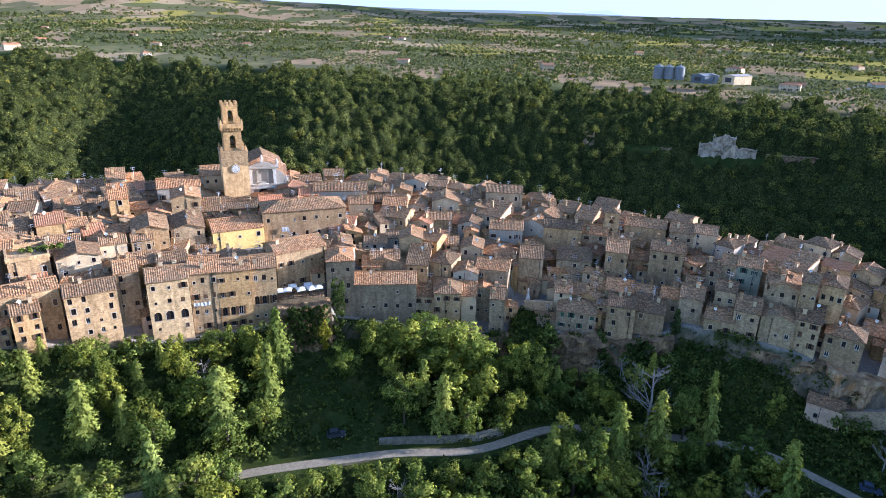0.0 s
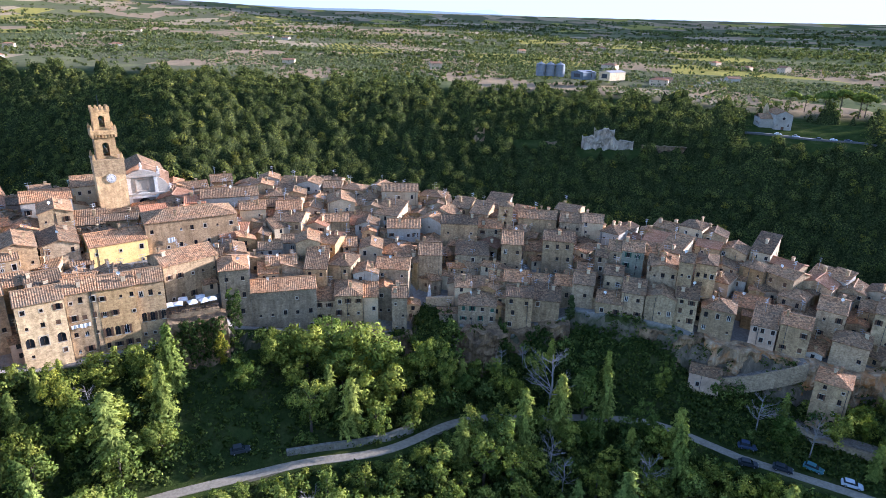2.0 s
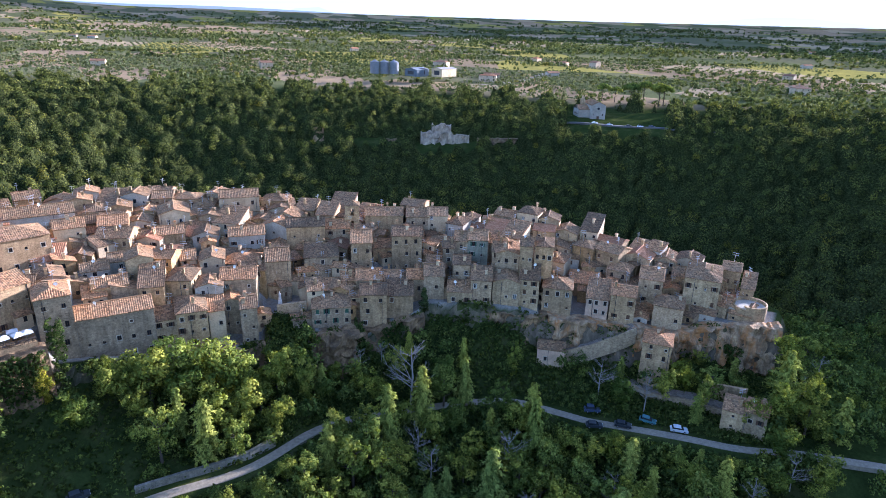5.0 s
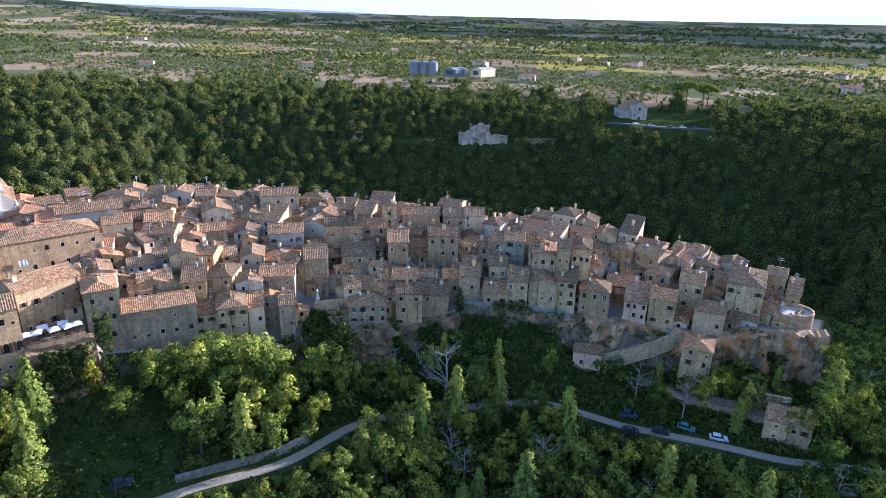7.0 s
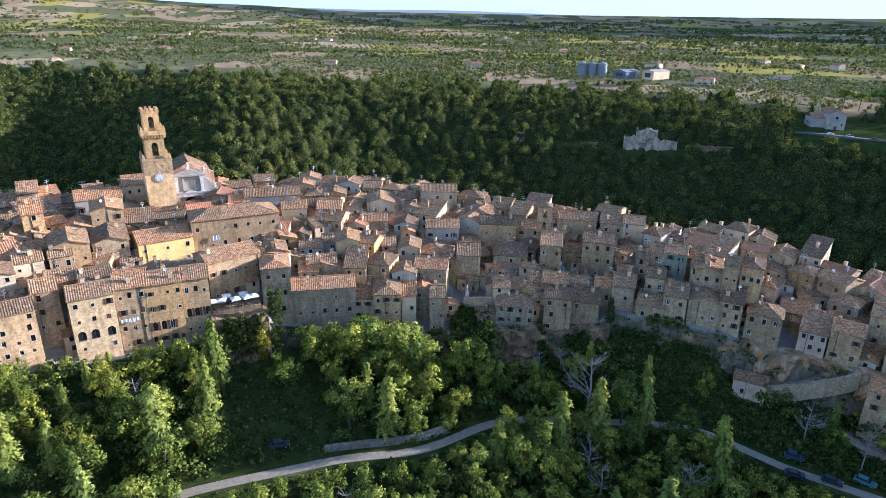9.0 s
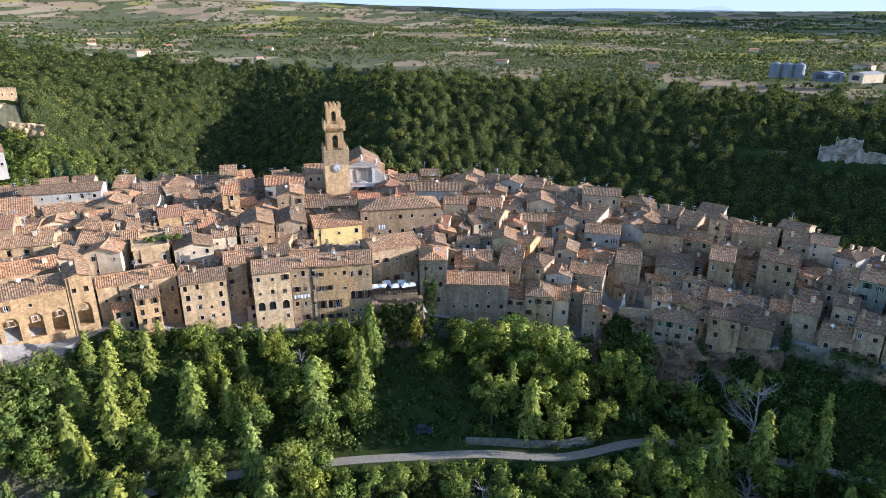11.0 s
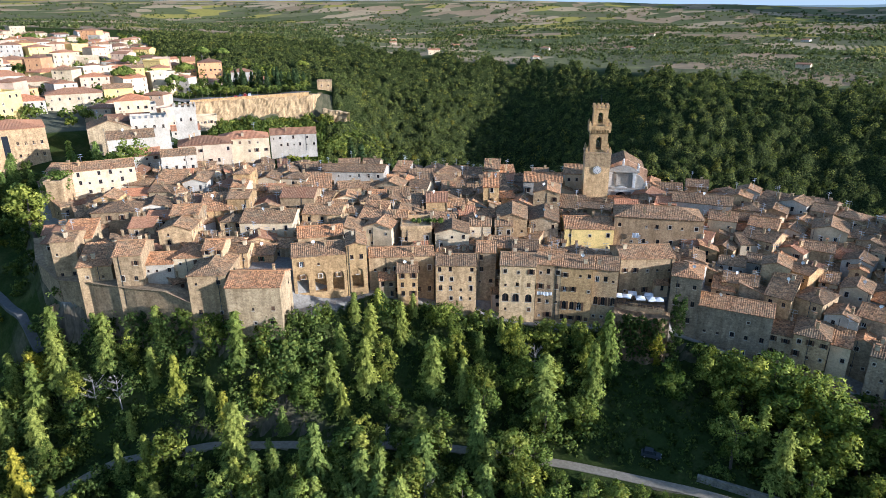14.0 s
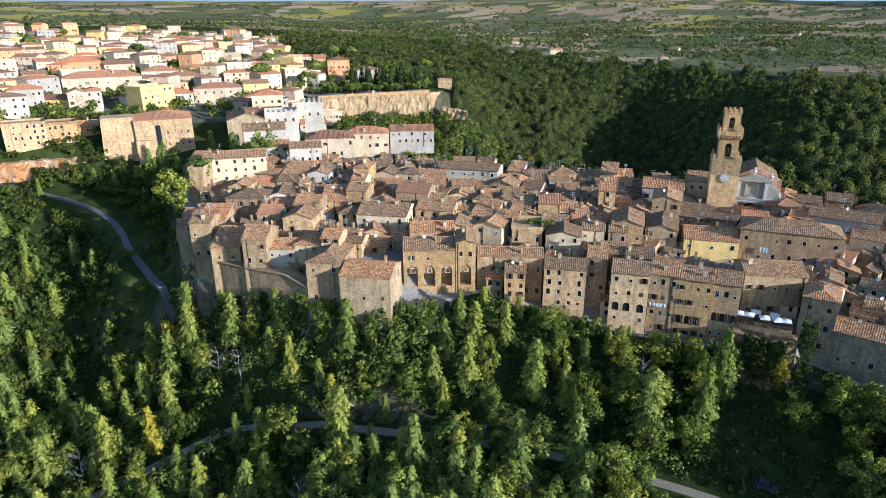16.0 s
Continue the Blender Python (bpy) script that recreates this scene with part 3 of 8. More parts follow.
def roof_on(b, w, d, h, kind, slope, rng, over=0.4):
    """Roof over the body -w/2..w/2, 0..d at eave height h; returns the height of the top."""
    x0, x1, y0, y1 = -w / 2 - over * 0.6, w / 2 + over * 0.6, -over, d + over
    t = math.tan(slope)
    c, s = math.cos(slope), math.sin(slope)
    e = h - over * t + 0.12
    if kind == "gable":
        half = (y1 - y0) / 2
        L = half / c
        roof_patch(b, (x0, y0, e), (1, 0, 0), (0, c, s), x1 - x0, lambda u: L, rng)
        roof_patch(b, (x1, y1, e), (-1, 0, 0), (0, -c, s), x1 - x0, lambda u: L, rng)
        ridge(b, (x0, d / 2, e + half * t), (x1, d / 2, e + half * t))
        return e + half * t
    if kind == "gabley":
        half = (x1 - x0) / 2
        L = half / c
        roof_patch(b, (x0, y1, e), (0, -1, 0), (c, 0, s), y1 - y0, lambda u: L, rng)
        roof_patch(b, (x1, y0, e), (0, 1, 0), (-c, 0, s), y1 - y0, lambda u: L, rng)
        ridge(b, (0, y0, e + half * t), (0, y1, e + half * t))
        return e + half * t
    if kind == "shed":
        L = (y1 - y0) / c
        roof_patch(b, (x0, y0, e), (1, 0, 0), (0, c, s), x1 - x0, lambda u: L, rng)
        return e + (y1 - y0) * t
    if kind == "hip":
        W, D = x1 - x0, y1 - y0
        r = min(W, D) / 2
        L = r / c
        roof_patch(b, (x0, y0, e), (1, 0, 0), (0, c, s), W, lambda u: L * min(1, u / r, (W - u) / r), rng)
        roof_patch(b, (x1, y1, e), (-1, 0, 0), (0, -c, s), W, lambda u: L * min(1, u / r, (W - u) / r), rng)
        roof_patch(b, (x0, y1, e), (0, -1, 0), (c, 0, s), D, lambda u: L * min(1, u / r, (D - u) / r), rng)
        roof_patch(b, (x1, y0, e), (0, 1, 0), (-c, 0, s), D, lambda u: L * min(1, u / r, (D - u) / r), rng)
        top = e + r * t
        if W > D:
            ridge(b, (x0 + r, d / 2, top), (x1 - r, d / 2, top))
        else:
            ridge(b, (0, y0 + r, top), (0, y1 - r, top))
        return top
    b.box(x0 + 0.2, x1 - 0.2, y0 + 0.3, y1 - 0.3, h - 0.1, h + 0.05, 1)
    for q in ((x0, x1, y0, y0 + 0.4), (x0, x1, y1 - 0.4, y1), (x0, x0 + 0.4, y0 + 0.4, y1 - 0.4), (x1 - 0.4, x1, y0 + 0.4, y1 - 0.4)):
        b.box(*q, h - 0.1, h + 0.9, 1)
    return h + 0.9


def wall_face(b, o, du, length, z0, z1, holes, depth=0.24):
    """A wall from o along du, cut by openings (u0, u1, v0, v1, arched), with their reveals."""
    o, du = Vector(o), Vector(du)
    inn = Vector((-du.y, du.x, 0)) * depth
    P = lambda u, z: o + du * u + Vector((0, 0, z))
    q = lambda u0, u1, a, c: b.face([P(u0, a), P(u1, a), P(u1, c), P(u0, c)])
    rows = {}
    for hl in holes:
        rows.setdefault(hl[5], []).append(hl)
    z = z0
    for key in sorted(rows):
        hs = sorted(rows[key])
        top = max(max(hh[3] for hh in hs) + 0.1, z + 0.1)
        u = 0.0
        for k, (u0, u1, v0, v1, arch, _) in enumerate(hs):
            q(u, u0, z, top)
            if v0 > z:
                q(u0, u1, z, v0)
            if arch:
                r = (u1 - u0) / 2
                sp = v1 - r
                pts = [(u0 + r - r * math.cos(math.pi * j / 8), sp + r * math.sin(math.pi * j / 8)) for j in range(9)]
                for (ua, va), (ub, vb) in zip(pts, pts[1:]):
                    b.face([P(ua, va), P(ub, vb), P(ub, top), P(ua, top)])
                    b.face([P(ua, va), P(ua, va) + inn, P(ub, vb) + inn, P(ub, vb)])
                edge = [(u0, v0, u0, sp), (u1, sp, u1, v0), (u1, v0, u0, v0)]
            else:
                q(u0, u1, v1, top)
                edge = [(u0, v0, u0, v1), (u0, v1, u1, v1), (u1, v1, u1, v0), (u1, v0, u0, v0)]
            for ua, va, ub, vb in edge:
                b.face([P(ua, va), P(ua, va) + inn, P(ub, vb) + inn, P(ub, vb)])
            u = u1
        q(u, length, z, top)
        z = top
    q(0, length, z, z1)


WORDS = {
    "stone_warm": "brown tuff stone house", "stone_ochre": "ochre tuff stone house", "stone_grey": "grey weathered stone house",
    "stone_pale": "pale rubble stone house", "brick": "long brown brick palace", "plaster_yellow": "bright yellow plastered house",
    "plaster_cream": "cream plastered house", "plaster_white": "white plastered house", "plaster_peach": "peach plastered house",
    "plaster_rose": "dull rose plastered house", "plaster_green": "faded green plastered house", "orange": "orange plastered house",
}
KIND = {"gable": "a tiled gable roof", "gabley": "a gable front and tiled roof", "shed": "a single-slope tiled roof", "hip": "a hipped tile roof", "flat": "a flat parapet roof"}
FOOT, SEEN = [], []


class Joined:
    """Houses too far or too many to pick apart, gathered into one mesh."""

    def __init__(self):
        self.v, self.f, self.m, self.uv, self.tone, self.mats = [], [], [], [], [], []

    def add(self, b, mats, m, tone):
        k = len(self.v)
        ids = []
        for q in mats:
            if q not in self.mats:
                self.mats.append(q)
            ids.append(self.mats.index(q))
        self.v.extend(tuple(m @ Vector(p)) for p in b.v)
        self.f.extend(tuple(i + k for i in f) for f in b.f)
        self.m.extend(ids[i] for i in b.m)
        self.uv.extend(b.uv)
        self.tone.extend([tone] * len(b.v))

    def put(self, name, label, category):
        b = Build()
        b.v, b.f, b.m, b.uv = self.v, self.f, self.m, self.uv
        me = b.mesh(name, self.mats)
        me.attributes.new("tone", "FLOAT", "POINT").data.foreach_set("value", np.array(self.tone, np.float32))
        return tagged(new(name, me), label, category, kind="stuff")


def house(x, y, z, w, d, h, face=0.0, roof="gable", mat="stone_warm", rows=2, cols=3, flags=(), bury=4.0, group="houses of the old town", label="", slope=0.0, new_roof=False, detail=True, seed=None, into=None):
    """A house whose front wall stands at (x, y), base z, turned by face degrees; the body lies behind the front."""
    rng = random.Random(int(seed if seed is not None else abs(x * 73 + y * 191) * 10))
    m = pose(x, y, z, 0, 0, face)
    low = label or f"{WORDS[mat]} with {KIND[roof]}"
    top = None if into else thing("house", low, "house", m, group)
    FOOT.append((*(m @ Vector((0, d / 2, 0))).to_2d(), math.hypot(w, d) / 2 * 0.64))
    if not into:
        c0, c1 = m @ Vector((-w / 2, 0, 0)), m @ Vector((w / 2, 0, 0))
        SEEN.append((math.degrees(math.atan2(c0.x, c0.y)), math.degrees(math.atan2(c1.x, c1.y)), math.hypot(x, y), (EYE - z - 0.8) / math.hypot(x, y)))
    b = Build()
    wins = []
    arcade = [f for f in flags if f.startswith("arches")]
    archwin = "archwin" in flags

    def openings(length, r, c, tall, front):
        holes = []
        st = tall / r
        for j in range(r):
            for i in range(c):
                if rng.random() < (0.2 if front else 0.38):
                    continue
                ww = rng.choice([0.8, 0.85, 0.95])
                hh = min(rng.choice([1.1, 1.3, 1.45]), st * 0.55)
                if rng.random() < 0.25:
                    ww, hh = 0.6, min(0.7, st * 0.4)
                ww = min(ww, length / c * 0.6)
                u = length * (i + 0.5) / c + rng.uniform(-0.12, 0.12) * length / c
                v = st * j + st * 0.34 + rng.uniform(-0.1, 0.1)
                arch = archwin and front and j == (0 if r < 3 else 1) and rng.random() < 0.75
                if arch:
                    ww, hh = min(1.7, length / c * 0.55), min(2.3, st * 0.72)
                    v = st * j + 0.3
                holes.append((u - ww / 2, u + ww / 2, v, v + hh, arch, j))
        return holes

    body = h
    if arcade:
        n = int(arcade[0][6:])
        bay = w / n
        aw = min(2.9, bay * 0.78)
        hs = [(bay * (i + 0.5) - aw / 2, bay * (i + 0.5) + aw / 2, 0.9, 6.6, True, 0) for i in range(n)]
        wall_face(b, (-w / 2, 0, 0), (1, 0, 0), w, -bury, 7.0, hs, 2.6)
        # upper half of each arch is walled and has a small window
        for u0, u1, v0, v1, a, k in hs:
            b.box(u0 - w / 2, u1 - w / 2, 0.35, 0.6, 4.4, 6.7)
            wins.append((Vector(((u0 + u1) / 2 - w / 2, 0.34, 4.75)), 0, 0.9, 1.1))
        b.face([(-w / 2, 2.6, 0), (w / 2, 2.6, 0), (w / 2, 2.6, 7), (-w / 2, 2.6, 7)])
        b.face([(-w / 2, 0, 0.3), (w / 2, 0, 0.3), (w / 2, 2.6, 0.3), (-w / 2, 2.6, 0.3)])
        hs2 = [(a, c, v + 7.0, v2 + 7.0, f, k) for a, c, v, v2, f, k in openings(w, 1, cols, h - 7.0, True)]
        wall_face(b, (-w / 2, 0, 0), (1, 0, 0), w, 7.0, h, hs2)
        wins += [(Vector(((a + c) / 2 - w / 2, 0.22, v)), 0, c - a, v2 - v) for a, c, v, v2, f, k in hs2]
        b.box(-w / 2, w / 2, -0.08, 0, 6.95, 7.2)
    else:
        hs = openings(w, rows, cols, h, True)
        wall_face(b, (-w / 2, 0, 0), (1, 0, 0), w, -bury, h, hs)
        for a, c, v, v2, f, k in hs:
            wins.append((Vector(((a + c) / 2 - w / 2, 0.22, v)), 0, c - a, v2 - v))
    sc = max(1, int(d / 4.2))
    for sx, du, rz in ((w / 2, (0, 1, 0), 90), (-w / 2, (0, -1, 0), -90)):
        hs = openings(d, rows, sc, h, False) if detail else []
        hs = [q for q in hs if not q[4]]
        wall_face(b, (sx, 0 if rz > 0 else d, 0), du, d, -bury, h, hs)
        for a, c, v, v2, f, k in hs:
            yy = (a + c) / 2 if rz > 0 else d - (a + c) / 2
            wins.append((Vector((sx - math.copysign(0.22, sx), yy, v)), rz, c - a, v2 - v))
    b.face([(w / 2, d, -bury), (-w / 2, d, -bury), (-w / 2, d, h), (w / 2, d, h)])
    sl = slope or rng.uniform(0.27, 0.36)
    t = math.tan(sl)
    if roof == "gable":
        for sx in (-w / 2, w / 2):
            p = [(sx, 0, h), (sx, d, h), (sx, d / 2, h + d / 2 * t)]
            b.face(p if sx > 0 else p[::-1])
    elif roof == "gabley":
        for yy in (0, d):
            p = [(-w / 2, yy, h), (w / 2, yy, h), (0, yy, h + w / 2 * t)]
            b.face(p if yy == 0 else p[::-1])
    elif roof == "shed":
        for sx in (-w / 2, w / 2):
            p = [(sx, 0, h), (sx, d, h), (sx, d, h + d * t)]
            b.face(p if sx > 0 else p[::-1])
        b.face([(w / 2, d, h), (-w / 2, d, h), (-w / 2, d, h + d * t), (w / 2, d, h + d * t)])
    pipe = Build()
    if rng.random() < 0.45 and detail:
        u = rng.uniform(-0.45, 0.45) * w
        pipe.box(u - 0.06, u + 0.06, -0.14, -0.02, -bury * 0.3, h - 0.1)
    r = Build()
    far = math.hypot(x, y) > 330
    TILE[:] = [0.8, 1] if far else ([0.28, 2] if into else [0.24, 3])
    ht = roof_on(r, w, d, h, roof, sl, rng)
    TILE[:] = [0.24, 3]
    tiles = ROOF_NEW if new_roof or "orange" in flags else ROOF
    if into:
        tone = rng.random()
        into.add(b, [STONE[mat], METAL], m, tone)
        into.add(r, [tiles, STONE[mat]], m, tone)
        for p, rz, ww, hh in wins:
            q = Build()
            q.box(-ww / 2, ww / 2, -0.03, 0.03, 0, hh)
            into.add(q, [GLASS if rng.random() < 0.7 else WOOD], m @ Matrix.Translation(p) @ pose(0, 0, 0, 0, 0, rz), tone)
        if rng.random() < 0.55 and roof != "flat":
            q = Build()
            k = rng.uniform(-0.3, 0.3) * w
            q.box(-0.04, 0.04, -0.04, 0.04, -0.5, 2.8)
            for zz in (2.0, 2.6):
                q.box(-0.8, 0.8, -0.03, 0.03, zz, zz + 0.05)
                q.box(-0.6, -0.55, -0.4, 0.4, zz, zz + 0.05)
                q.box(0.4, 0.45, -0.4, 0.4, zz, zz + 0.05)
            into.add(q, [ALU], m @ pose(k, d * 0.5, ht, 0, 0, rng.uniform(0, 180)), tone)
        if rng.random() < 0.7 and roof != "flat":
            q = Build()
            q.box(-0.4, 0.4, -0.3, 0.3, -1.5, 0.8)
            q.box(-0.5, 0.5, -0.4, 0.4, 0.8, 0.95)
            into.add(q, [STONE["stone_warm"]], m @ pose(rng.uniform(-0.3, 0.3) * w, d * 0.5, ht - 0.1), tone)
        return None
    b.put("wall", [STONE[mat], METAL], top)
    r.put("roof", [tiles, STONE[mat]], top)
    if pipe.f:
        pipe.put("drain_pipe", [METAL], top, "dark metal drain pipe")
    pick = rng.random()
    shut = GREEN if "green" in flags else WOOD
    use = rng.random() < 0.45 and detail
    for p, rz, ww, hh in wins:
        style = "framed" if mat.startswith("plaster") or rng.random() < 0.3 else "bare"
        style += "_white" if rng.random() < 0.09 else ""
        win = share("window", window_mesh(ww, hh, style), top, Matrix.Translation(p) @ pose(0, 0, 0, 0, 0, rz))
        if use and ww > 0.75 and ww < 1.2 and rz == 0 and rng.random() < 0.6:
            me = shutter_mesh(ww, hh, shut)
            if rng.random() < 0.75:
                share("shutter", me, win, pose(ww / 2, -0.24, 0))
                share("shutter", me, win, pose(-ww, -0.24, 0))
            else:
                share("shutter", me, win, pose(0, -0.1, 0))
                share("shutter", me, win, pose(-ww / 2, -0.1, 0))
    if roof != "flat" and detail:
        for _ in range(rng.choice([0, 1, 1, 2])):
            cx, cy = rng.uniform(-0.38, 0.38) * w, rng.uniform(0.15, 0.85) * d
            up = {"gable": (d / 2 - abs(cy - d / 2)) * t, "gabley": (w / 2 - abs(cx)) * t, "shed": cy * t}.get(roof, min(w / 2 - abs(cx), d / 2 - abs(cy - d / 2)) * t)
            share("chimney", CHIMNEY[rng.randrange(2)], top, pose(cx, cy, h + up + 0.1, 0, 0, 90 * rng.randrange(2)))
        if rng.random() < 0.4:
            share("antenna", ANTENNA[rng.randrange(2)], top, pose(rng.uniform(-0.3, 0.3) * w, d / 2, ht, 0, 0, rng.uniform(0, 180)))
        if rng.random() < 0.25:
            share("satellite_dish", DISH, top, pose(rng.uniform(-0.3, 0.3) * w, d * 0.4, ht - 0.2, 0, 0, rng.uniform(-40, 40)))
    return top



# ---- houses of the old town, front rows first ----
house(-108.5, 86.7, 23.5, 12.7, 11.0, 10.9, 32.8, "gable", "stone_pale", 3, 3)
house(-120.0, 83.1, 24.6, 8.9, 15.0, 11.5, 36.5, "hip", "stone_warm", 3, 2)
house(-105.7, 106.2, 25.6, 13.5, 11.0, 10.9, 44.9, "gable", "stone_ochre", 1, 3, ('arches3',))
house(-98.9, 112.8, 25.8, 5.1, 10.0, 12.8, 41.2, "gabley", "stone_ochre", 1, 2, ('arches1',))
house(-112.2, 113.9, 33.0, 12.0, 9.0, 5.2, 44.6, "gable", "stone_warm", 1, 5)
house(-91.1, 121.4, 22.0, 17.0, 8.0, 12.3, 36.9, "gable", "stone_warm", 2, 6)
house(-87.1, 118.4, 24.3, 5.3, 7.0, 7.4, 36.3, "gable", "stone_ochre", 3, 2)
house(-92.5, 116.8, 23.2, 4.2, 6.0, 5.8, 38.4, "shed", "stone_warm", 2, 2)
house(-77.2, 126.1, 22.4, 10.5, 9.0, 10.7, 31.5, "gable", "stone_warm", 4, 4)
house(-73.5, 135.3, 24.5, 5.2, 9.0, 10.0, 28.5, "gable", "stone_grey", 3, 2)
house(-63.7, 134.6, 19.0, 9.2, 10.0, 14.0, 25.3, "gable", "stone_pale", 4, 3, ('archwin',))
house(-56.9, 138.8, 17.0, 6.4, 10.0, 16.3, 22.3, "gable", "stone_warm", 4, 3)
house(-50.2, 141.3, 16.8, 7.9, 10.0, 16.2, 19.5, "gable", "stone_ochre", 4, 4, ('archwin',))
house(-43.8, 144.5, 17.4, 6.2, 10.0, 15.3, 16.9, "gable", "stone_warm", 3, 3, ('archwin',))
house(-36.2, 154.7, 22.5, 14.2, 10.0, 11.5, 35.0, "gable", "stone_warm", 2, 5)
house(-25.5, 150.8, 18.5, 7.2, 10.0, 14.0, 9.6, "hip", "stone_grey", 3, 2)
house(-13.7, 152.2, 12.9, 16.5, 9.0, 12.8, 5.1, "gable", "stone_grey", 3, 5)
house(-3.5, 153.9, 12.0, 6.0, 10.0, 9.5, 1.3, "gable", "stone_grey", 3, 2)
house(2.9, 151.9, 13.2, 7.3, 11.0, 10.3, -1.1, "hip", "stone_warm", 3, 3)
house(8.9, 154.7, 15.4, 4.0, 9.0, 6.2, -3.3, "shed", "plaster_cream", 1, 2)
house(12.9, 157.5, 14.1, 4.1, 9.0, 8.5, -4.7, "gabley", "stone_grey", 2, 2)
house(16.5, 152.1, 11.4, 4.1, 9.0, 10.7, -6.2, "gable", "stone_grey", 3, 2)
house(27.6, 169.7, 16.4, 7.0, 12.0, 10.9, -9.2, "gable", "stone_grey", 2, 2)
house(40.6, 171.2, 19.4, 10.1, 13.0, 6.9, -13.3, "hip", "stone_grey", 2, 3)
house(38.5, 161.4, 15.5, 9.0, 10.0, 4.4, -13.4, "gable", "stone_grey", 2, 3)
house(38.2, 152.2, 12.9, 10.5, 10.0, 5.6, -14.1, "hip", "stone_grey", 2, 4, ('green',))
house(49.9, 150.9, 10.6, 7.4, 9.0, 10.4, -18.3, "gable", "stone_warm", 3, 2)
house(51.2, 158.9, 17.1, 7.3, 9.0, 5.1, -17.9, "gable", "stone_grey", 1, 3)
house(57.4, 156.8, 16.4, 5.1, 11.0, 4.6, -20.1, "gable", "stone_warm", 1, 2)
house(57.4, 150.4, 16.8, 7.9, 7.0, 3.0, -20.9, "shed", "stone_warm", 1, 2)
house(63.9, 154.3, 16.8, 5.0, 8.0, 5.7, -22.5, "gable", "stone_grey", 1, 2)
house(68.1, 150.3, 18.2, 5.9, 11.0, 6.0, -24.4, "gable", "stone_grey", 1, 1)
house(67.0, 169.1, 18.9, 9.4, 11.0, 11.6, -21.6, "gable", "stone_warm", 3, 3)
house(77.4, 151.4, 21.0, 5.2, 9.0, 5.1, -27.1, "gable", "stone_grey", 1, 2)
house(77.4, 160.3, 20.3, 3.8, 10.0, 8.0, -25.8, "gable", "stone_grey", 3, 1)
house(82.0, 161.4, 22.2, 4.0, 10.0, 7.4, -26.9, "gable", "stone_grey", 2, 1)
house(86.5, 158.9, 23.9, 6.3, 10.0, 6.3, -28.6, "gable", "plaster_green", 2, 2, ('green',))
house(52.6, 170.0, 20.3, 6.3, 13.0, 9.4, -17.2, "gable", "stone_warm", 2, 2)
house(61.5, 175.5, 18.1, 6.5, 9.0, 7.0, -19.3, "gable", "stone_warm", 2, 2)
house(91.0, 148.3, 19.8, 6.9, 10.0, 9.2, -31.5, "gabley", "stone_grey", 2, 3)
house(92.5, 137.8, 16.1, 5.6, 8.0, 8.2, -33.9, "shed", "stone_pale", 3, 2)
house(99.7, 133.9, 14.7, 8.4, 9.0, 7.4, -36.7, "hip", "stone_warm", 2, 3)
house(109.2, 127.6, 14.3, 6.2, 9.0, 5.6, -40.6, "shed", "plaster_rose", 2, 3)
house(115.1, 123.7, 13.2, 7.0, 9.0, 8.3, -43.0, "gable", "stone_warm", 2, 2)
house(113.5, 139.6, 11.8, 9.3, 11.0, 7.5, -39.1, "gable", "stone_warm", 2, 3)
house(127.7, 126.8, 14.9, 6.8, 12.0, 8.5, -45.2, "gable", "stone_grey", 2, 2)
house(126.7, 117.7, 11.8, 8.1, 9.0, 6.9, -47.1, "hip", "stone_grey", 1, 2)
house(140.1, 119.2, 14.8, 9.7, 15.0, 9.8, -49.6, "hip", "stone_pale", 2, 4)
house(155.5, 122.5, 17.7, 5.4, 9.0, 6.2, -51.8, "gable", "stone_warm", 1, 2)
house(155.6, 115.9, 16.8, 3.7, 8.0, 3.7, -53.3, "shed", "stone_warm", 1, 1)
house(141.6, 129.7, 12.8, 4.0, 9.0, 8.6, -47.5, "gable", "stone_warm", 2, 1)
house(115.6, 109.1, 1.9, 7.5, 8.0, 11.6, -46.6, "hip", "stone_warm", 4, 2)
house(93.6, 126.0, 1.9, 7.6, 6.0, 5.7, -36.6, "gable", "plaster_rose", 1, 2)
house(121.8, 87.5, -1.0, 5.0, 8.0, 5.4, -54.3, "gable", "stone_pale", 2, 1)
house(124.7, 83.4, 0.9, 5.0, 7.0, 4.7, -56.2, "gable", "stone_pale", 1, 2)
house(-57.8, 170.3, 26.3, 14.4, 13.0, 7.6, 27.4, "gable", "plaster_yellow", 2, 5)
house(-40.2, 179.1, 28.1, 24.9, 12.0, 9.6, 19.9, "hip", "brick", 2, 7)
house(-33.3, 203.1, 33.0, 17.8, 10.0, 4.4, 9.3, "gable", "plaster_white", 1, 4)
house(-25.3, 194.3, 28.8, 7.9, 9.0, 6.7, 7.4, "gable", "plaster_cream", 2, 2)
house(-18.3, 171.0, 27.7, 6.6, 7.0, 2.7, 6.1, "gable", "plaster_white", 1, 3)
house(-14.8, 163.3, 24.1, 8.4, 8.0, 4.4, 5.2, "gable", "stone_warm", 1, 3)
house(-10.7, 175.6, 27.3, 9.5, 8.0, 3.3, 3.5, "gable", "plaster_white", 1, 2)
house(-7.8, 169.8, 28.1, 6.7, 7.0, 4.5, 2.6, "gabley", "stone_pale", 1, 2)
house(-84.0, 194.5, 33.9, 13.1, 12.0, 5.7, 23.4, "gable", "plaster_white", 1, 4)
house(-78.1, 207.8, 32.3, 6.9, 12.0, 8.2, 20.6, "gable", "plaster_cream", 2, 2)
house(-92.5, 172.8, 33.2, 5.1, 8.0, 8.3, 28.2, "shed", "stone_ochre", 3, 1)
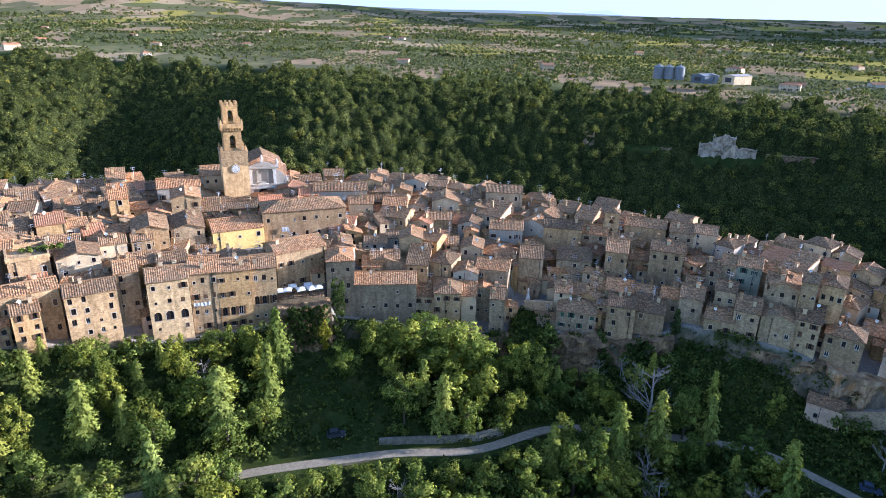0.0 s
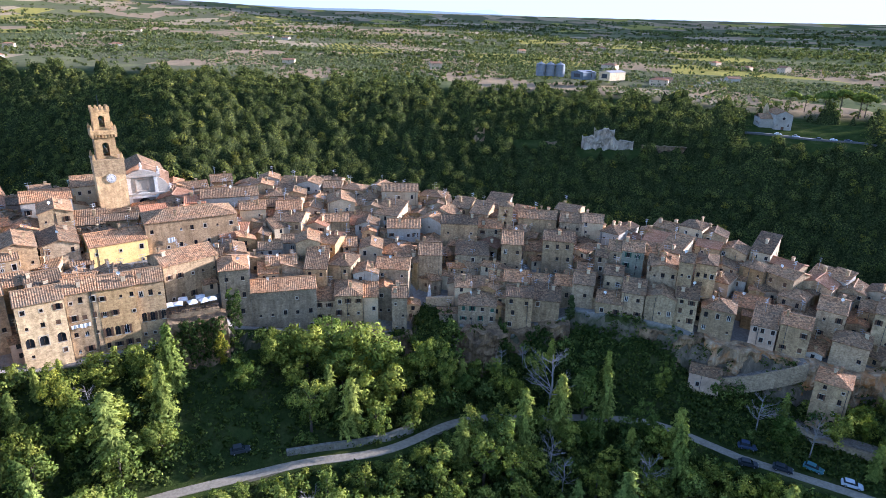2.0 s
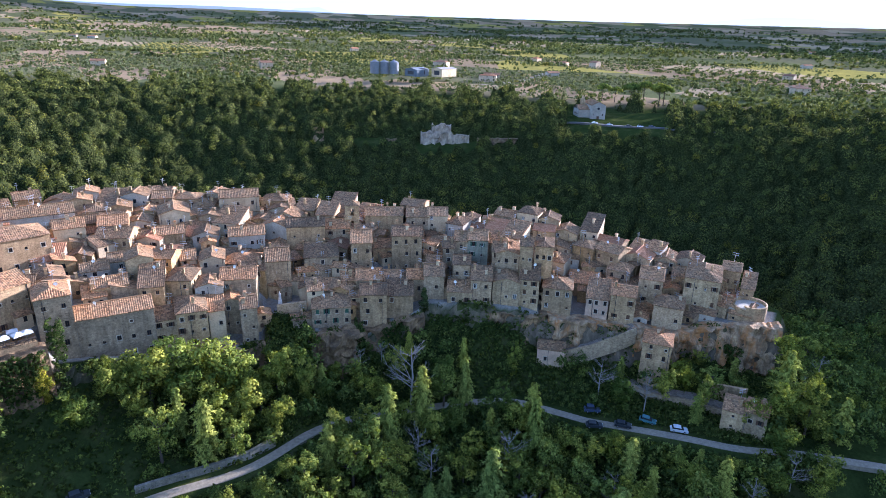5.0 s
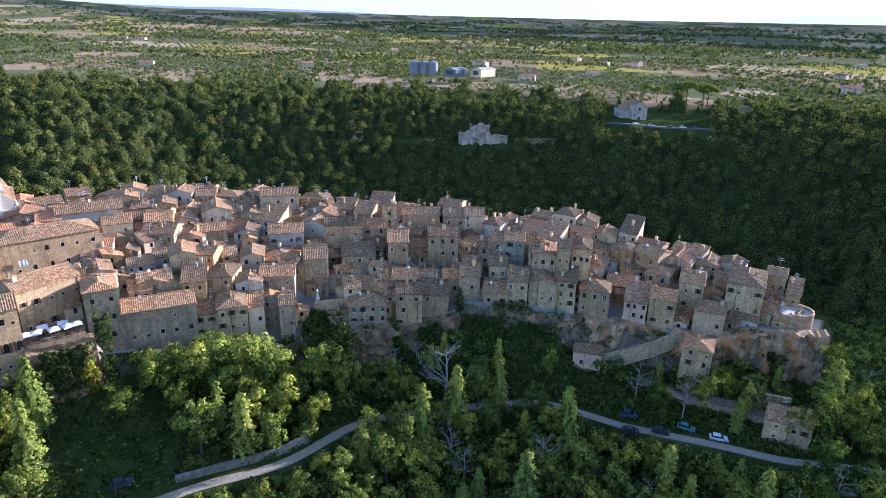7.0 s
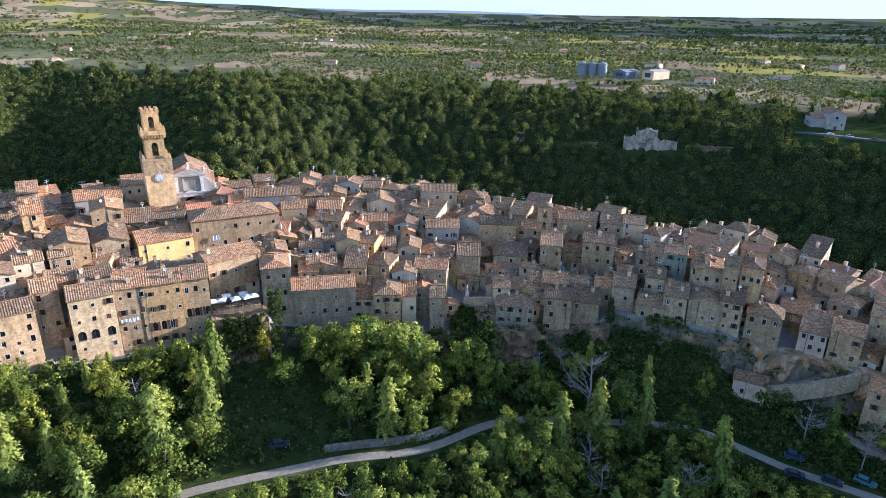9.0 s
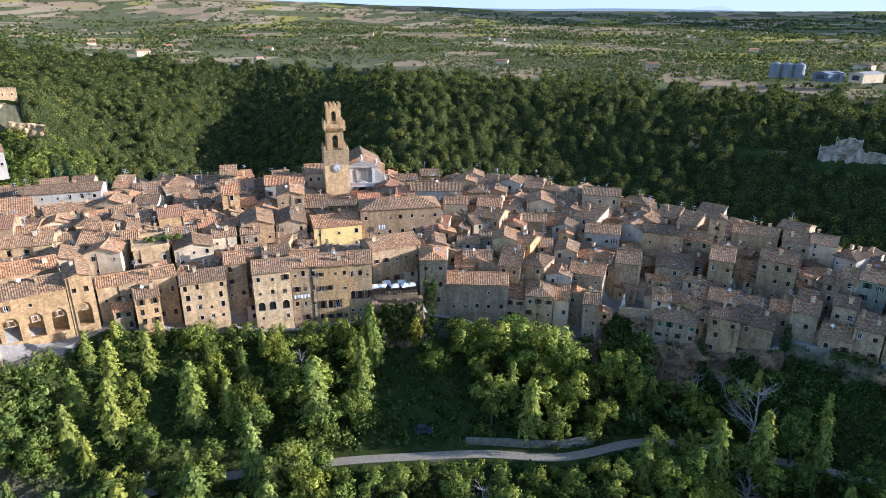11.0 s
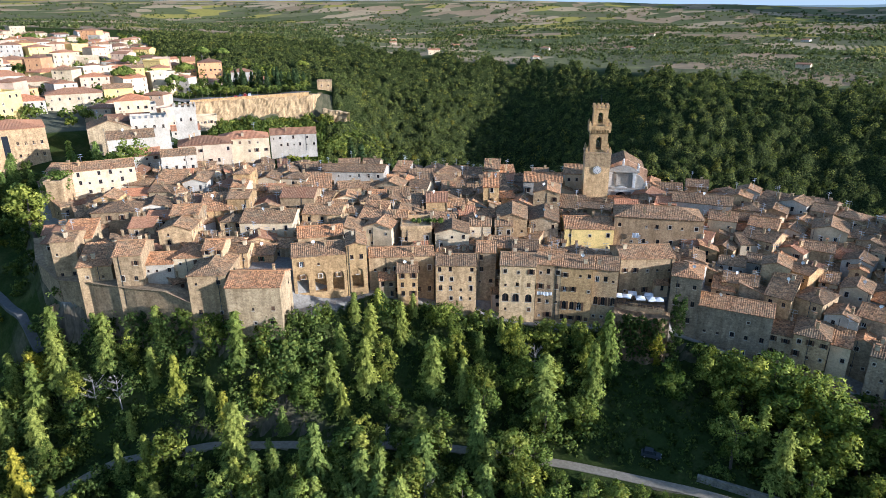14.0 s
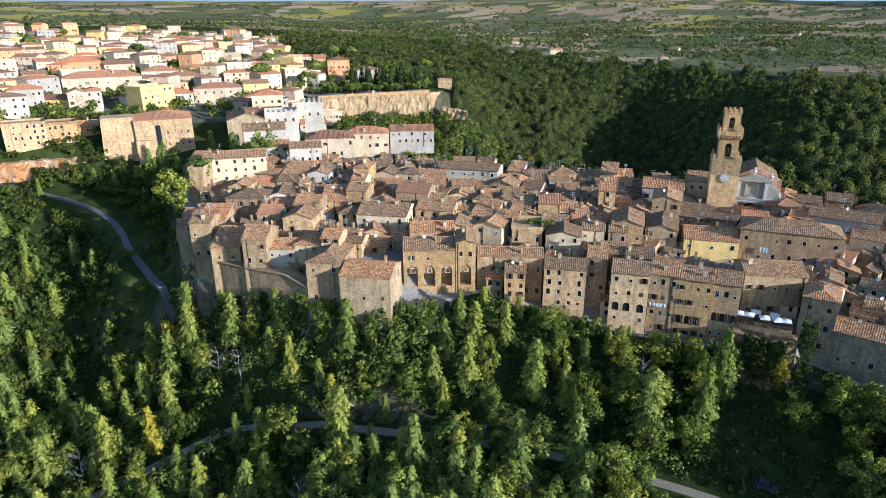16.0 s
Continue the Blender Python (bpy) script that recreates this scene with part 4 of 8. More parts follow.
house(-78.3, 159.8, 29.9, 9.2, 13.0, 6.7, 26.1, "gabley", "stone_warm", 1, 3)
house(-70.5, 165.6, 28.6, 8.8, 14.0, 6.9, 23.1, "gabley", "stone_grey", 2, 3)
house(-76.7, 181.4, 31.1, 8.4, 12.0, 8.6, 22.9, "gabley", "stone_warm", 2, 2)
house(-86.5, 139.2, 31.3, 9.5, 9.0, 5.2, 31.9, "gabley", "plaster_cream", 2, 3)
house(-83.7, 150.2, 32.6, 6.3, 8.0, 3.4, 29.1, "gable", "plaster_cream", 1, 3, ('green',))
house(-77.7, 153.4, 32.0, 5.1, 6.0, 4.1, 26.9, "gable", "stone_warm", 1, 2)
house(-102.2, 155.4, 32.7, 6.7, 11.0, 6.5, 33.3, "gable", "stone_ochre", 1, 1, ('orange',))
house(-95.4, 134.6, 32.0, 8.4, 10.0, 5.5, 35.3, "flat", "stone_warm", 1, 3)
house(66.4, 188.5, 27.4, 12.7, 9.0, 4.3, -19.4, "gable", "stone_warm", 1, 2)
house(22.9, 210.7, 31.8, 12.8, 10.0, 4.3, -6.2, "gable", "plaster_cream", 1, 3)
house(39.8, 187.7, 25.6, 12.0, 9.0, 5.3, -12.0, "gable", "stone_warm", 1, 3)
house(21.8, 188.7, 25.2, 10.7, 9.0, 4.6, -6.6, "gable", "plaster_white", 1, 4)
house(2.4, 205.9, 28.6, 9.2, 11.0, 5.2, -0.7, "gabley", "plaster_cream", 1, 2)
house(0.1, 193.9, 26.8, 8.9, 9.0, 4.1, -0.0, "gable", "stone_warm", 1, 2)
house(4.3, 177.9, 24.6, 4.3, 9.0, 3.2, -1.4, "gable", "plaster_cream", 2, 2)
house(76.1, 182.8, 27.8, 7.3, 10.0, 4.1, -22.6, "gable", "stone_grey", 1, 2)
house(82.3, 180.1, 28.0, 6.7, 10.0, 4.5, -24.6, "gable", "plaster_cream", 2, 2, ('green',))
house(-126.1, 90.1, 35.3, 4.9, 8.0, 3.9, 35.9, "gable", "stone_pale", 2, 2)
house(-125.4, 96.1, 30.4, 6.2, 8.0, 6.2, 34.7, "gable", "stone_warm", 2, 3, ('green',))
house(-123.0, 102.2, 29.2, 6.9, 8.0, 5.3, 33.2, "gable", "stone_warm", 2, 3, ('green',))
house(-120.4, 108.4, 27.8, 6.3, 9.0, 7.2, 31.7, "gable", "stone_grey", 2, 2)
house(-131.8, 87.1, 33.9, 7.7, 9.0, 3.0, 37.3, "hip", "plaster_cream", 1, 2)
house(-137.4, 82.0, 32.4, 7.6, 9.0, 3.3, 39.1, "gable", "plaster_white", 1, 3)
house(-140.5, 76.4, 27.1, 6.4, 11.0, 12.0, 40.6, "gable", "stone_warm", 3, 2)
house(-151.0, 73.5, 25.0, 8.0, 9.0, 10.1, 42.3, "shed", "stone_warm", 2, 2)
house(-162.5, 72.6, 22.2, 5.8, 9.0, 17.5, 43.5, "gable", "stone_warm", 3, 2)
house(-166.5, 78.1, 32.5, 7.8, 8.0, 5.8, 42.8, "shed", "stone_pale", 1, 2)
house(-130.6, 111.7, 36.0, 14.8, 13.0, 3.6, 32.6, "gable", "plaster_cream", 1, 4, ('green',))
house(-134.7, 128.1, 36.7, 10.3, 10.0, 5.7, 30.6, "gable", "stone_warm", 1, 3, ('orange',))
house(-145.9, 115.3, 38.5, 6.4, 9.0, 4.9, 34.1, "gable", "stone_ochre", 1, 2)
house(-196.2, 103.3, 40.3, 20.7, 11.0, 8.2, 59.7, "gable", "plaster_cream", 3, 7)
house(-195.8, 88.9, 33.5, 4.6, 9.0, 13.5, 43.3, "flat", "stone_warm", 1, 1)
house(-169.0, 90.9, 38.2, 12.5, 10.0, 3.7, 40.7, "hip", "stone_warm", 1, 4)
house(-139.1, 159.7, 40.4, 20.6, 10.0, 3.1, 27.1, "gable", "plaster_white", 1, 6)
house(-155.8, 90.2, 36.5, 6.5, 9.0, 3.3, 39.6, "gable", "stone_warm", 1, 2, ('orange',))
house(-144.7, 92.9, 35.2, 8.7, 10.0, 5.0, 37.8, "gabley", "stone_warm", 2, 2)
house(-149.8, 99.7, 37.8, 7.8, 9.0, 4.1, 37.2, "gable", "stone_warm", 1, 2)
house(-123.0, 125.8, 36.1, 11.3, 9.0, 3.5, 29.3, "gable", "stone_warm", 1, 3)
house(-159.6, 128.7, 42.4, 5.3, 9.0, 4.0, 33.7, "hip", "stone_ochre", 1, 1)
house(-154.9, 123.3, 40.0, 4.7, 8.0, 4.0, 34.0, "gable", "plaster_cream", 1, 1)
house(-192.4, 129.6, 42.9, 11.4, 10.0, 5.8, 56.0, "gable", "plaster_white", 2, 4)
house(-198.4, 145.2, 41.2, 18.6, 14.0, 8.2, 53.8, "hip", "plaster_peach", 2, 6, new_roof=True)
house(-202.1, 166.4, 41.4, 19.4, 12.0, 6.8, 50.5, "hip", "plaster_cream", 2, 6, new_roof=True)
house(-195.0, 186.5, 41.6, 19.1, 10.0, 6.0, 46.3, "gable", "plaster_white", 2, 7, new_roof=True)
house(-225.5, 133.2, 42.6, 16.4, 14.0, 8.5, 59.4, "gable", "plaster_white", 1, 4)
house(-312.1, 70.1, 42.4, 16.0, 12.0, 9.7, 77.3, "flat", "stone_warm", 4, 6, bury=10)
house(-310.8, 84.0, 38.5, 11.5, 12.0, 12.3, 74.9, "flat", "stone_ochre", 4, 5, bury=10)
house(-311.0, 94.2, 39.0, 9.6, 12.0, 9.3, 73.1, "gable", "stone_ochre", 3, 3, bury=10)
house(-350.3, 82.6, 54.6, 14.6, 12.0, 8.5, 76.7, "hip", "plaster_white", 2, 5, group="houses of the new town", new_roof=True)
house(-340.2, 101.3, 54.1, 7.7, 12.0, 6.9, 73.4, "gabley", "plaster_rose", 2, 2, group="houses of the new town", new_roof=True)
house(-340.9, 109.2, 53.8, 7.2, 14.0, 7.2, 72.2, "hip", "plaster_white", 2, 2, group="houses of the new town", new_roof=True)
house(-378.6, 127.4, 53.9, 39.3, 16.0, 10.6, 71.4, "hip", "plaster_cream", 2, 8, group="houses of the new town", new_roof=True)
house(-341.7, 146.4, 48.9, 25.2, 14.0, 7.4, 66.8, "hip", "plaster_white", 2, 7, group="houses of the new town", new_roof=True)
house(-336.2, 172.3, 48.7, 25.9, 16.0, 9.3, 62.9, "hip", "plaster_cream", 2, 6, group="houses of the new town", new_roof=True)
house(-414.6, 174.6, 55.1, 21.7, 16.0, 8.4, 67.2, "hip", "plaster_white", 2, 5, group="houses of the new town", new_roof=True)
house(-390.8, 178.9, 54.4, 23.1, 16.0, 6.8, 65.4, "hip", "plaster_cream", 2, 6, group="houses of the new town", new_roof=True)
house(-428.3, 216.6, 55.1, 13.9, 14.0, 8.8, 63.2, "hip", "plaster_yellow", 3, 3, group="houses of the new town", new_roof=True)
house(-458.4, 142.0, 62.0, 25.1, 20.0, 7.0, 72.8, "hip", "orange", 1, 4, group="houses of the new town", new_roof=True)
house(-406.9, 103.8, 57.6, 17.4, 14.0, 6.0, 75.7, "flat", "plaster_cream", 2, 5, group="houses of the new town", new_roof=True)
house(-399.4, 92.2, 57.5, 16.5, 14.0, 4.7, 77.0, "gable", "plaster_white", 1, 4, group="houses of the new town", new_roof=True)
house(-406.1, 255.9, 43.6, 10.1, 14.0, 12.4, 57.8, "gable", "orange", 3, 2, group="houses of the new town", new_roof=True)
house(-454.0, 327.8, 49.6, 9.9, 16.0, 13.2, 54.2, "gable", "orange", 4, 3, group="houses of the new town", new_roof=True)
house(-436.7, 334.2, 50.5, 18.3, 16.0, 11.5, 52.6, "hip", "orange", 3, 5, group="houses of the new town", new_roof=True)
house(-398.8, 333.6, 47.5, 16.3, 12.0, 8.6, 50.1, "hip", "plaster_white", 2, 4, group="houses of the new town", new_roof=True)
house(-380.1, 332.5, 45.6, 12.4, 10.0, 5.4, 48.8, "gable", "plaster_white", 1, 3, group="houses of the new town", new_roof=True)
house(-391.3, 294.6, 45.6, 24.1, 12.0, 6.2, 53.0, "hip", "plaster_peach", 2, 5, group="houses of the new town", new_roof=True)
house(-308.0, 328.0, 44.3, 9.9, 10.0, 8.7, 43.2, "flat", "stone_warm", 2, 2, group="houses of the new town", new_roof=True)
house(-416.4, 276.7, 51.7, 12.7, 14.0, 10.3, 56.4, "hip", "plaster_yellow", 3, 3, group="houses of the new town", new_roof=True)
house(-266.7, 157.7, 46.1, 18.2, 14.0, 5.2, 59.4, "gable", "stone_warm", 1, 3, group="houses of the new town", new_roof=True)
house(-204.5, 125.6, 43.5, 8.7, 10.0, 4.7, 58.5, "gable", "plaster_white", 2, 3, group="houses of the new town", new_roof=True)
house(-282.5, 170.4, 52.0, 15.2, 14.0, 6.0, 58.9, "hip", "plaster_cream", 1, 4, group="houses of the new town", new_roof=True)
house(-322.2, 236.9, 33.5, 15.7, 8.0, 5.6, 53.7, "flat", "plaster_cream", 1, 8, group="houses of the new town", new_roof=True)
house(74.0, 145.2, 15.8, 7.2, 5.0, 4.6, -27.0, "shed", "stone_pale", 1, 2)
house(79.8, 143.3, 16.0, 6.0, 6.0, 7.9, -29.1, "shed", "stone_grey", 2, 2)
house(86.5, 140.4, 16.0, 7.9, 7.0, 7.5, -31.6, "gabley", "stone_pale", 1, 3)
house(90.6, 150.9, 22.9, 5.9, 9.0, 5.7, -31.0, "gable", "stone_grey", 2, 2)
house(93.4, 142.0, 26.5, 3.7, 8.0, 6.5, -33.3, "gable", "stone_warm", 1, 2)
house(99.3, 141.7, 26.1, 5.3, 9.0, 6.2, -35.0, "hip", "stone_warm", 1, 3)

# ---- the other houses of the old town ----


def fill_town():
    rng = random.Random(7)
    rest = Joined()
    single = 0
    mats = ["stone_warm"] * 5 + ["stone_grey"] * 4 + ["stone_ochre"] * 2 + ["stone_pale"] * 2 + ["plaster_cream"] * 5 + ["plaster_white"] * 3 + ["plaster_rose"]
    for ring in range(14):
        az = -67.0 + rng.uniform(0, 2)
        while az < 54.5:
            f, bk = np.interp(az, AZ, FRONT), np.interp(az, AZ, BACK)
            rho = f + 10.0 + ring * 7.4 + rng.uniform(-1.6, 1.6)
            w, d = rng.uniform(5.5, 9.5), rng.uniform(6.5, 10)
            step = math.degrees((w + rng.uniform(-0.6, 0.6)) / rho)
            if rho < bk - 3:
                c = polar(az, rho + d / 2)
                if all((c.x - fx) ** 2 + (c.y - fy) ** 2 > (fr + min(w, d) * 0.3) ** 2 for fx, fy, fr in FOOT):
                    p = polar(az, rho)
                    h = rng.uniform(5.0, 8.0)
                    z = ground_z(c.x, c.y) - 0.5
                    half = math.degrees(w / 2 / rho) + 0.3
                    roomy = min([EYE - t * (rho + d / 2) for a0, a1, r1, t in SEEN if r1 > rho + 3 and a1 > az - half and a0 < az + half] or [999]) - z - 1.4
                    if roomy < 2.6:
                        az += step
                        continue
                    h = min(h, roomy)
                    single += 1
                    house(p.x, p.y, z, w, d, h, (-az - max(0, min(14, az + 16)) if az > -30 else 30 + (-az - 30) * 0.3) + rng.uniform(-14, 14), rng.choice(["gable", "gable", "gabley", "gabley", "shed", "hip"]), rng.choice(mats), 2 if h > 4.6 else 1, max(1, int(w / 2.8)), bury=3.0, new_roof=rng.random() < 0.06, into=None if single <= 95 else rest)
            az += step

    FOOT.append((-56.9, 167.7, 7.0))
    # low lean-tos and sheds that crowd the lanes
    for k in range(5200):
        az = rng.uniform(-66, 54)
        f, bk = np.interp(az, AZ, FRONT), np.interp(az, AZ, BACK)
        rho = rng.uniform(f + 3, bk - 4)
        w, d = rng.uniform(3.2, 6.0), rng.uniform(3.5, 6.0)
        if -48.5 < az < -40 and rho < 156:
            continue
        c = polar(az, rho + d / 2)
        if any((c.x - fx) ** 2 + (c.y - fy) ** 2 < (fr * 0.86 + min(w, d) * 0.28) ** 2 for fx, fy, fr in FOOT):
            continue
        z = ground_z(c.x, c.y) - 0.4
        half = math.degrees(w / 2 / rho) + 0.2
        roomy = min([EYE - t * (rho + d / 2) for a0, a1, r1, t in SEEN if r1 > rho + 3 and a1 > az - half and a0 < az + half] or [999]) - z - 2.3
        if roomy < 1.8:
            continue
        h = min(rng.uniform(2.4, 6.0), roomy)
        p = polar(az, rho)
        house(p.x, p.y, z, w, d, h, -az + rng.choice([0, 0, 90, -20, 25]) + rng.uniform(-10, 10), rng.choice(["gable", "gabley", "shed", "shed"]), rng.choice(mats), 2 if h > 4.6 else 1, max(1, int(w / 2.6)), bury=3.0, new_roof=rng.random() < 0.1, into=rest)
    rest.put("back_row_houses", "tightly packed old stone houses with tiled roofs behind the front rows", "houses")


fill_town()

# ---- rock faces ----


def tuff(name, pale, mid, dark, rust=None):
    m, n, l, b = material(name, 0.95)
    p = world_pos(n, l, (1, 1, 0.45))
    a = tex(n, l, "noise", p, 0.3, 6, 0.7)
    g = tex(n, l, "noise", p, 2.2, 5, 0.75)
    w = tex(n, l, "noise", world_pos(n, l, (1, 1, 0.12)), 0.55, 4, 0.6)
    c = ramp(n, l, a.outputs[0], [(0.3, dark), (0.5, mid), (0.7, pale)])
    c = mix(n, l, 0.7, c, ramp(n, l, w.outputs[0], [(0.35, (0.5, 0.48, 0.46)), (0.6, (1.1, 1.05, 1.0))]), "MULTIPLY")
    c = mix(n, l, 0.6, c, ramp(n, l, g.outputs[0], [(0.3, (0.5, 0.5, 0.5)), (0.65, (1.15, 1.12, 1.1))]), "MULTIPLY")
    if rust:
        o = tex(n, l, "noise", world_pos(n, l, (0.8, 0.8, 0.2)), 0.35, 4, 0.65)
        c = mix(n, l, ramp(n, l, o.outputs[0], [(0.48, (0, 0, 0)), (0.62, (0.75, 0.75, 0.75))]), c, rust)
    l.new(c, b.inputs["Base Color"])
    bump(n, l, b, g.outputs[0], 1.0, 0.35)
    return m


TUFF = tuff("tuff_rock", (0.440, 0.304, 0.164), (0.242, 0.162, 0.086), (0.083, 0.059, 0.037))
TUFF_ORANGE = tuff("orange_tuff_rock", (0.618, 0.475, 0.312), (0.371, 0.257, 0.143), (0.124, 0.084, 0.049), (0.433, 0.180, 0.049))
TUFF_OCHRE = tuff("ochre_tuff_rock", (0.540, 0.394, 0.208), (0.432, 0.302, 0.156), (0.259, 0.178, 0.096))
TUFF_PALE = tuff("pale_quarry_rock", (0.6, 0.5, 0.38), (0.44, 0.36, 0.265), (0.2, 0.16, 0.115))


def rock_face(pts, z0, z1, mat, label, lean=0.12, rough=0.9, step=0.9, seed=0.0, jag=0.8):
    """A rugged face along a line of plan points, from z0 to z1 (numbers, or pairs along the line), with ribs and ledges."""
    line = [Vector((*p, 0)) for p in pts]
    lens = [0.0]
    for a, c in zip(line, line[1:]):
        lens.append(lens[-1] + (c - a).length)
    n = max(4, int(lens[-1] / step))
    z0 = z0 if isinstance(z0, tuple) else (z0, z0)
    z1 = z1 if isinstance(z1, tuple) else (z1, z1)
    rows = max(4, int(max(z1[0] - z0[0], z1[1] - z0[1]) / step))
    grid, back = [], []
    for i in range(n + 1):
        s = lens[-1] * i / n
        k = max(j for j in range(len(line) - 1) if lens[j] <= s + 1e-6)
        d = (line[k + 1] - line[k]).normalized()
        p = line[k] + d * (s - lens[k])
        out = Vector((d.y, -d.x, 0))
        f = i / n
        lo, hi = z0[0] + (z0[1] - z0[0]) * f, z1[0] + (z1[1] - z1[0]) * f
        hi += jag * noise.noise(Vector((p.x * 0.3, p.y * 0.3, 7 + seed))) + 0.5 * jag * noise.noise(Vector((p.x * 0.9, p.y * 0.9, seed)))
        col = []
        for j in range(rows + 1):
            g = j / rows
            z = lo + (hi - lo) * g
            q = Vector((p.x * 0.27, p.y * 0.27, z * 0.16 + seed))
            e = noise.fractal(q, 0.8, 2.1, 5) * rough * 1.6 + 0.7 * rough * noise.noise(Vector((p.x * 0.6, p.y * 0.6, z * 0.5)))
            e += (1 - g) ** 1.6 * lean * (hi - lo) * 2
            col.append(p + out * e + Vector((0, 0, z)))
        grid.append(col)
        back.append((p - out * 4.0 + Vector((0, 0, hi)), p - out * 4.0 + Vector((0, 0, lo))))
    b = Build()
    for i in range(n):
        for j in range(rows):
            b.face([grid[i][j], grid[i + 1][j], grid[i + 1][j + 1], grid[i][j + 1]])
        b.face([grid[i][rows], grid[i + 1][rows], back[i + 1][0], back[i][0]])
        b.face([back[i][0], back[i + 1][0], back[i + 1][1], back[i][1]])
    ob = b.put("rock_face", [mat], None, label, None, False)
    return tagged(ob, category="rock", kind="structure")


def arc(a0, a1, r0, r1, n=8):
    return [tuple(polar(a0 + (a1 - a0) * i / n, r0 + (r1 - r0) * i / n).to_2d()) for i in range(n + 1)]


rock_face(arc(-15.8, -10.6, 147.6, 148.2), 11, 22.3, TUFF, "overgrown tuff cliff below the restaurant terrace", seed=1)
rock_face(arc(3.2, 7.6, 149.6, 150.4), 3, (13, 11.5), TUFF, "brown tuff cliff under the houses", 0.12, 1.5, 0.8, 2)
rock_face(arc(12.1, 16.5, 152.0, 152.4) + arc(16.7, 17.0, 155, 161, 2), -1, 12.8, TUFF, "rock pillar carrying a stone house on the cliff", 0.08, 1.9, 0.7, 3)
rock_face(arc(16.9, 23.5, 155.8, 158.2), 3, (10.5, 15), TUFF, "tuff cliff with ivy below the houses", 0.12, 1.5, 0.8, 4)
rock_face(arc(27, 36, 161.8, 163.2), 4, (15, 14.5), TUFF, "weathered tuff bank and ruined masonry", 0.1, 1.5, 0.8, 5)
rock_face(arc(36, 46.5, 162.8, 167.5), (2, 4), (14.5, 13), TUFF_ORANGE, "orange-stained tuff cliff below the houses", 0.06, 1.7, 0.6, 6)
rock_face(arc(46.5, 50, 168.5, 174) + arc(50.4, 56.6, 175.5, 182), 1, (11.5, 15.6), TUFF_ORANGE, "high tuff cliff at the tip of the spur", 0.07, 2.0, 0.6, 7)
rock_face(list(reversed(arc(-60, -68, 158, 180))) , 14, (22, 26), TUFF, "tuff cliff under the old town wall", 0.08, 0.9, 0.9, 8)
rock_face(list(arc(-54.6, -44.6, 424, 427, 16)) + [tuple(polar(-43.4, 436).to_2d())], 27, (45, 47), TUFF_OCHRE, "straight ochre cliff below the promenade", 0.03, 0.6, 1.3, 9)
rock_face(arc(-43.6, -41.4, 422, 414, 4), 30, (38, 36), TUFF_OCHRE, "crumbling tuff spur with ruined walls", 0.1, 1.5, 1.4, 10)
rock_face(arc(22.8, 27.3, 437, 437, 10), 10, (22, 20), TUFF_PALE, "pale quarry face in the wooded slope", 0.05, 1.6, 1.1, 11, 2.6)
rock_face(arc(23.8, 25.6, 440, 440, 5), 16, 27, TUFF_PALE, "pale quarry face in the wooded slope", 0.05, 1.6, 1.1, 12, 2.2)
rock_face(arc(13.0, 14.0, 442, 442, 4), 11, 23, TUFF, "brown rock outcrop among the trees", 0.1, 2.0, 1.4, 13)
rock_face(arc(16.3, 20.6, 440, 440, 8), 9, (15, 16), TUFF, "brown rock outcrop among the trees", 0.1, 2.0, 1.4, 14)
rock_face(arc(28, 32, 438, 438, 8), 12, (18, 19), TUFF, "brown rock outcrop among the trees", 0.1, 2.0, 1.4, 15)
rock_face(list(arc(-80, -72.4, 306, 311, 8)), 24, (39, 37), TUFF_ORANGE, "orange rock cliff under the tenement houses", 0.1, 1.6, 1.2, 16)


# ---- church and bell tower ----
TAN = STONE["stone_ochre"]
CREAM = plain("white_stucco", (0.510, 0.483, 0.439), 0.85, 0, 0.3, 1.0)
TAN_PLASTER = masonry("tan_plaster", (0.52, 0.37, 0.2), (0.48, 0.34, 0.185), (0.38, 0.26, 0.14), 0.8, 0.08)
BRONZE = plain("bronze", (0.12, 0.09, 0.05), 0.45, 0.9)
RED_BRICK = masonry("pink_brick", (0.52, 0.34, 0.23), (0.44, 0.28, 0.18), (0.32, 0.2, 0.13), 3.0, 0.35)


def arch_wall(b, w, z0, z1, ow, o0, o1, y, depth, mat=0):
    """Front wall at y with one arched opening."""
    c = Build()
    wall_face(c, (-w / 2, y, 0), (1, 0, 0), w, z0, z1, [(w / 2 - ow / 2, w / 2 + ow / 2, o0, o1, True, 0)], depth)
    for f in c.f:
        b.face([c.v[i] for i in f], mat)


def tower_stage(b, w, z0, z1, ow, o0, o1):
    """Square stage with an arched opening on each side."""
    for k in range(4):
        c = Build()
        wall_face(c, (-w / 2, -w / 2, 0), (1, 0, 0), w, z0, z1, [(w / 2 - ow / 2, w / 2 + ow / 2, o0, o1, True, 0)], 0.8)
        r = Matrix.Rotation(k * math.pi / 2, 3, "Z")
        for f in c.f:
            b.face([r @ Vector(c.v[i]) for i in f])
    b.box(-w / 2 + 0.8, w / 2 - 0.8, -w / 2 + 0.8, w / 2 - 0.8, z0, z0 + 0.2)


def pinnacle(b, x, y, z, s):
    b.box(x - s, x + s, y - s, y + s, z, z + s * 2.2)
    t = (x, y, z + s * 5)
    c = [(x - s, y - s, z + s * 2.2), (x + s, y - s, z + s * 2.2), (x + s, y + s, z + s * 2.2), (x - s, y + s, z + s * 2.2)]
    for i in range(4):
        b.face([c[i], c[(i + 1) % 4], t])


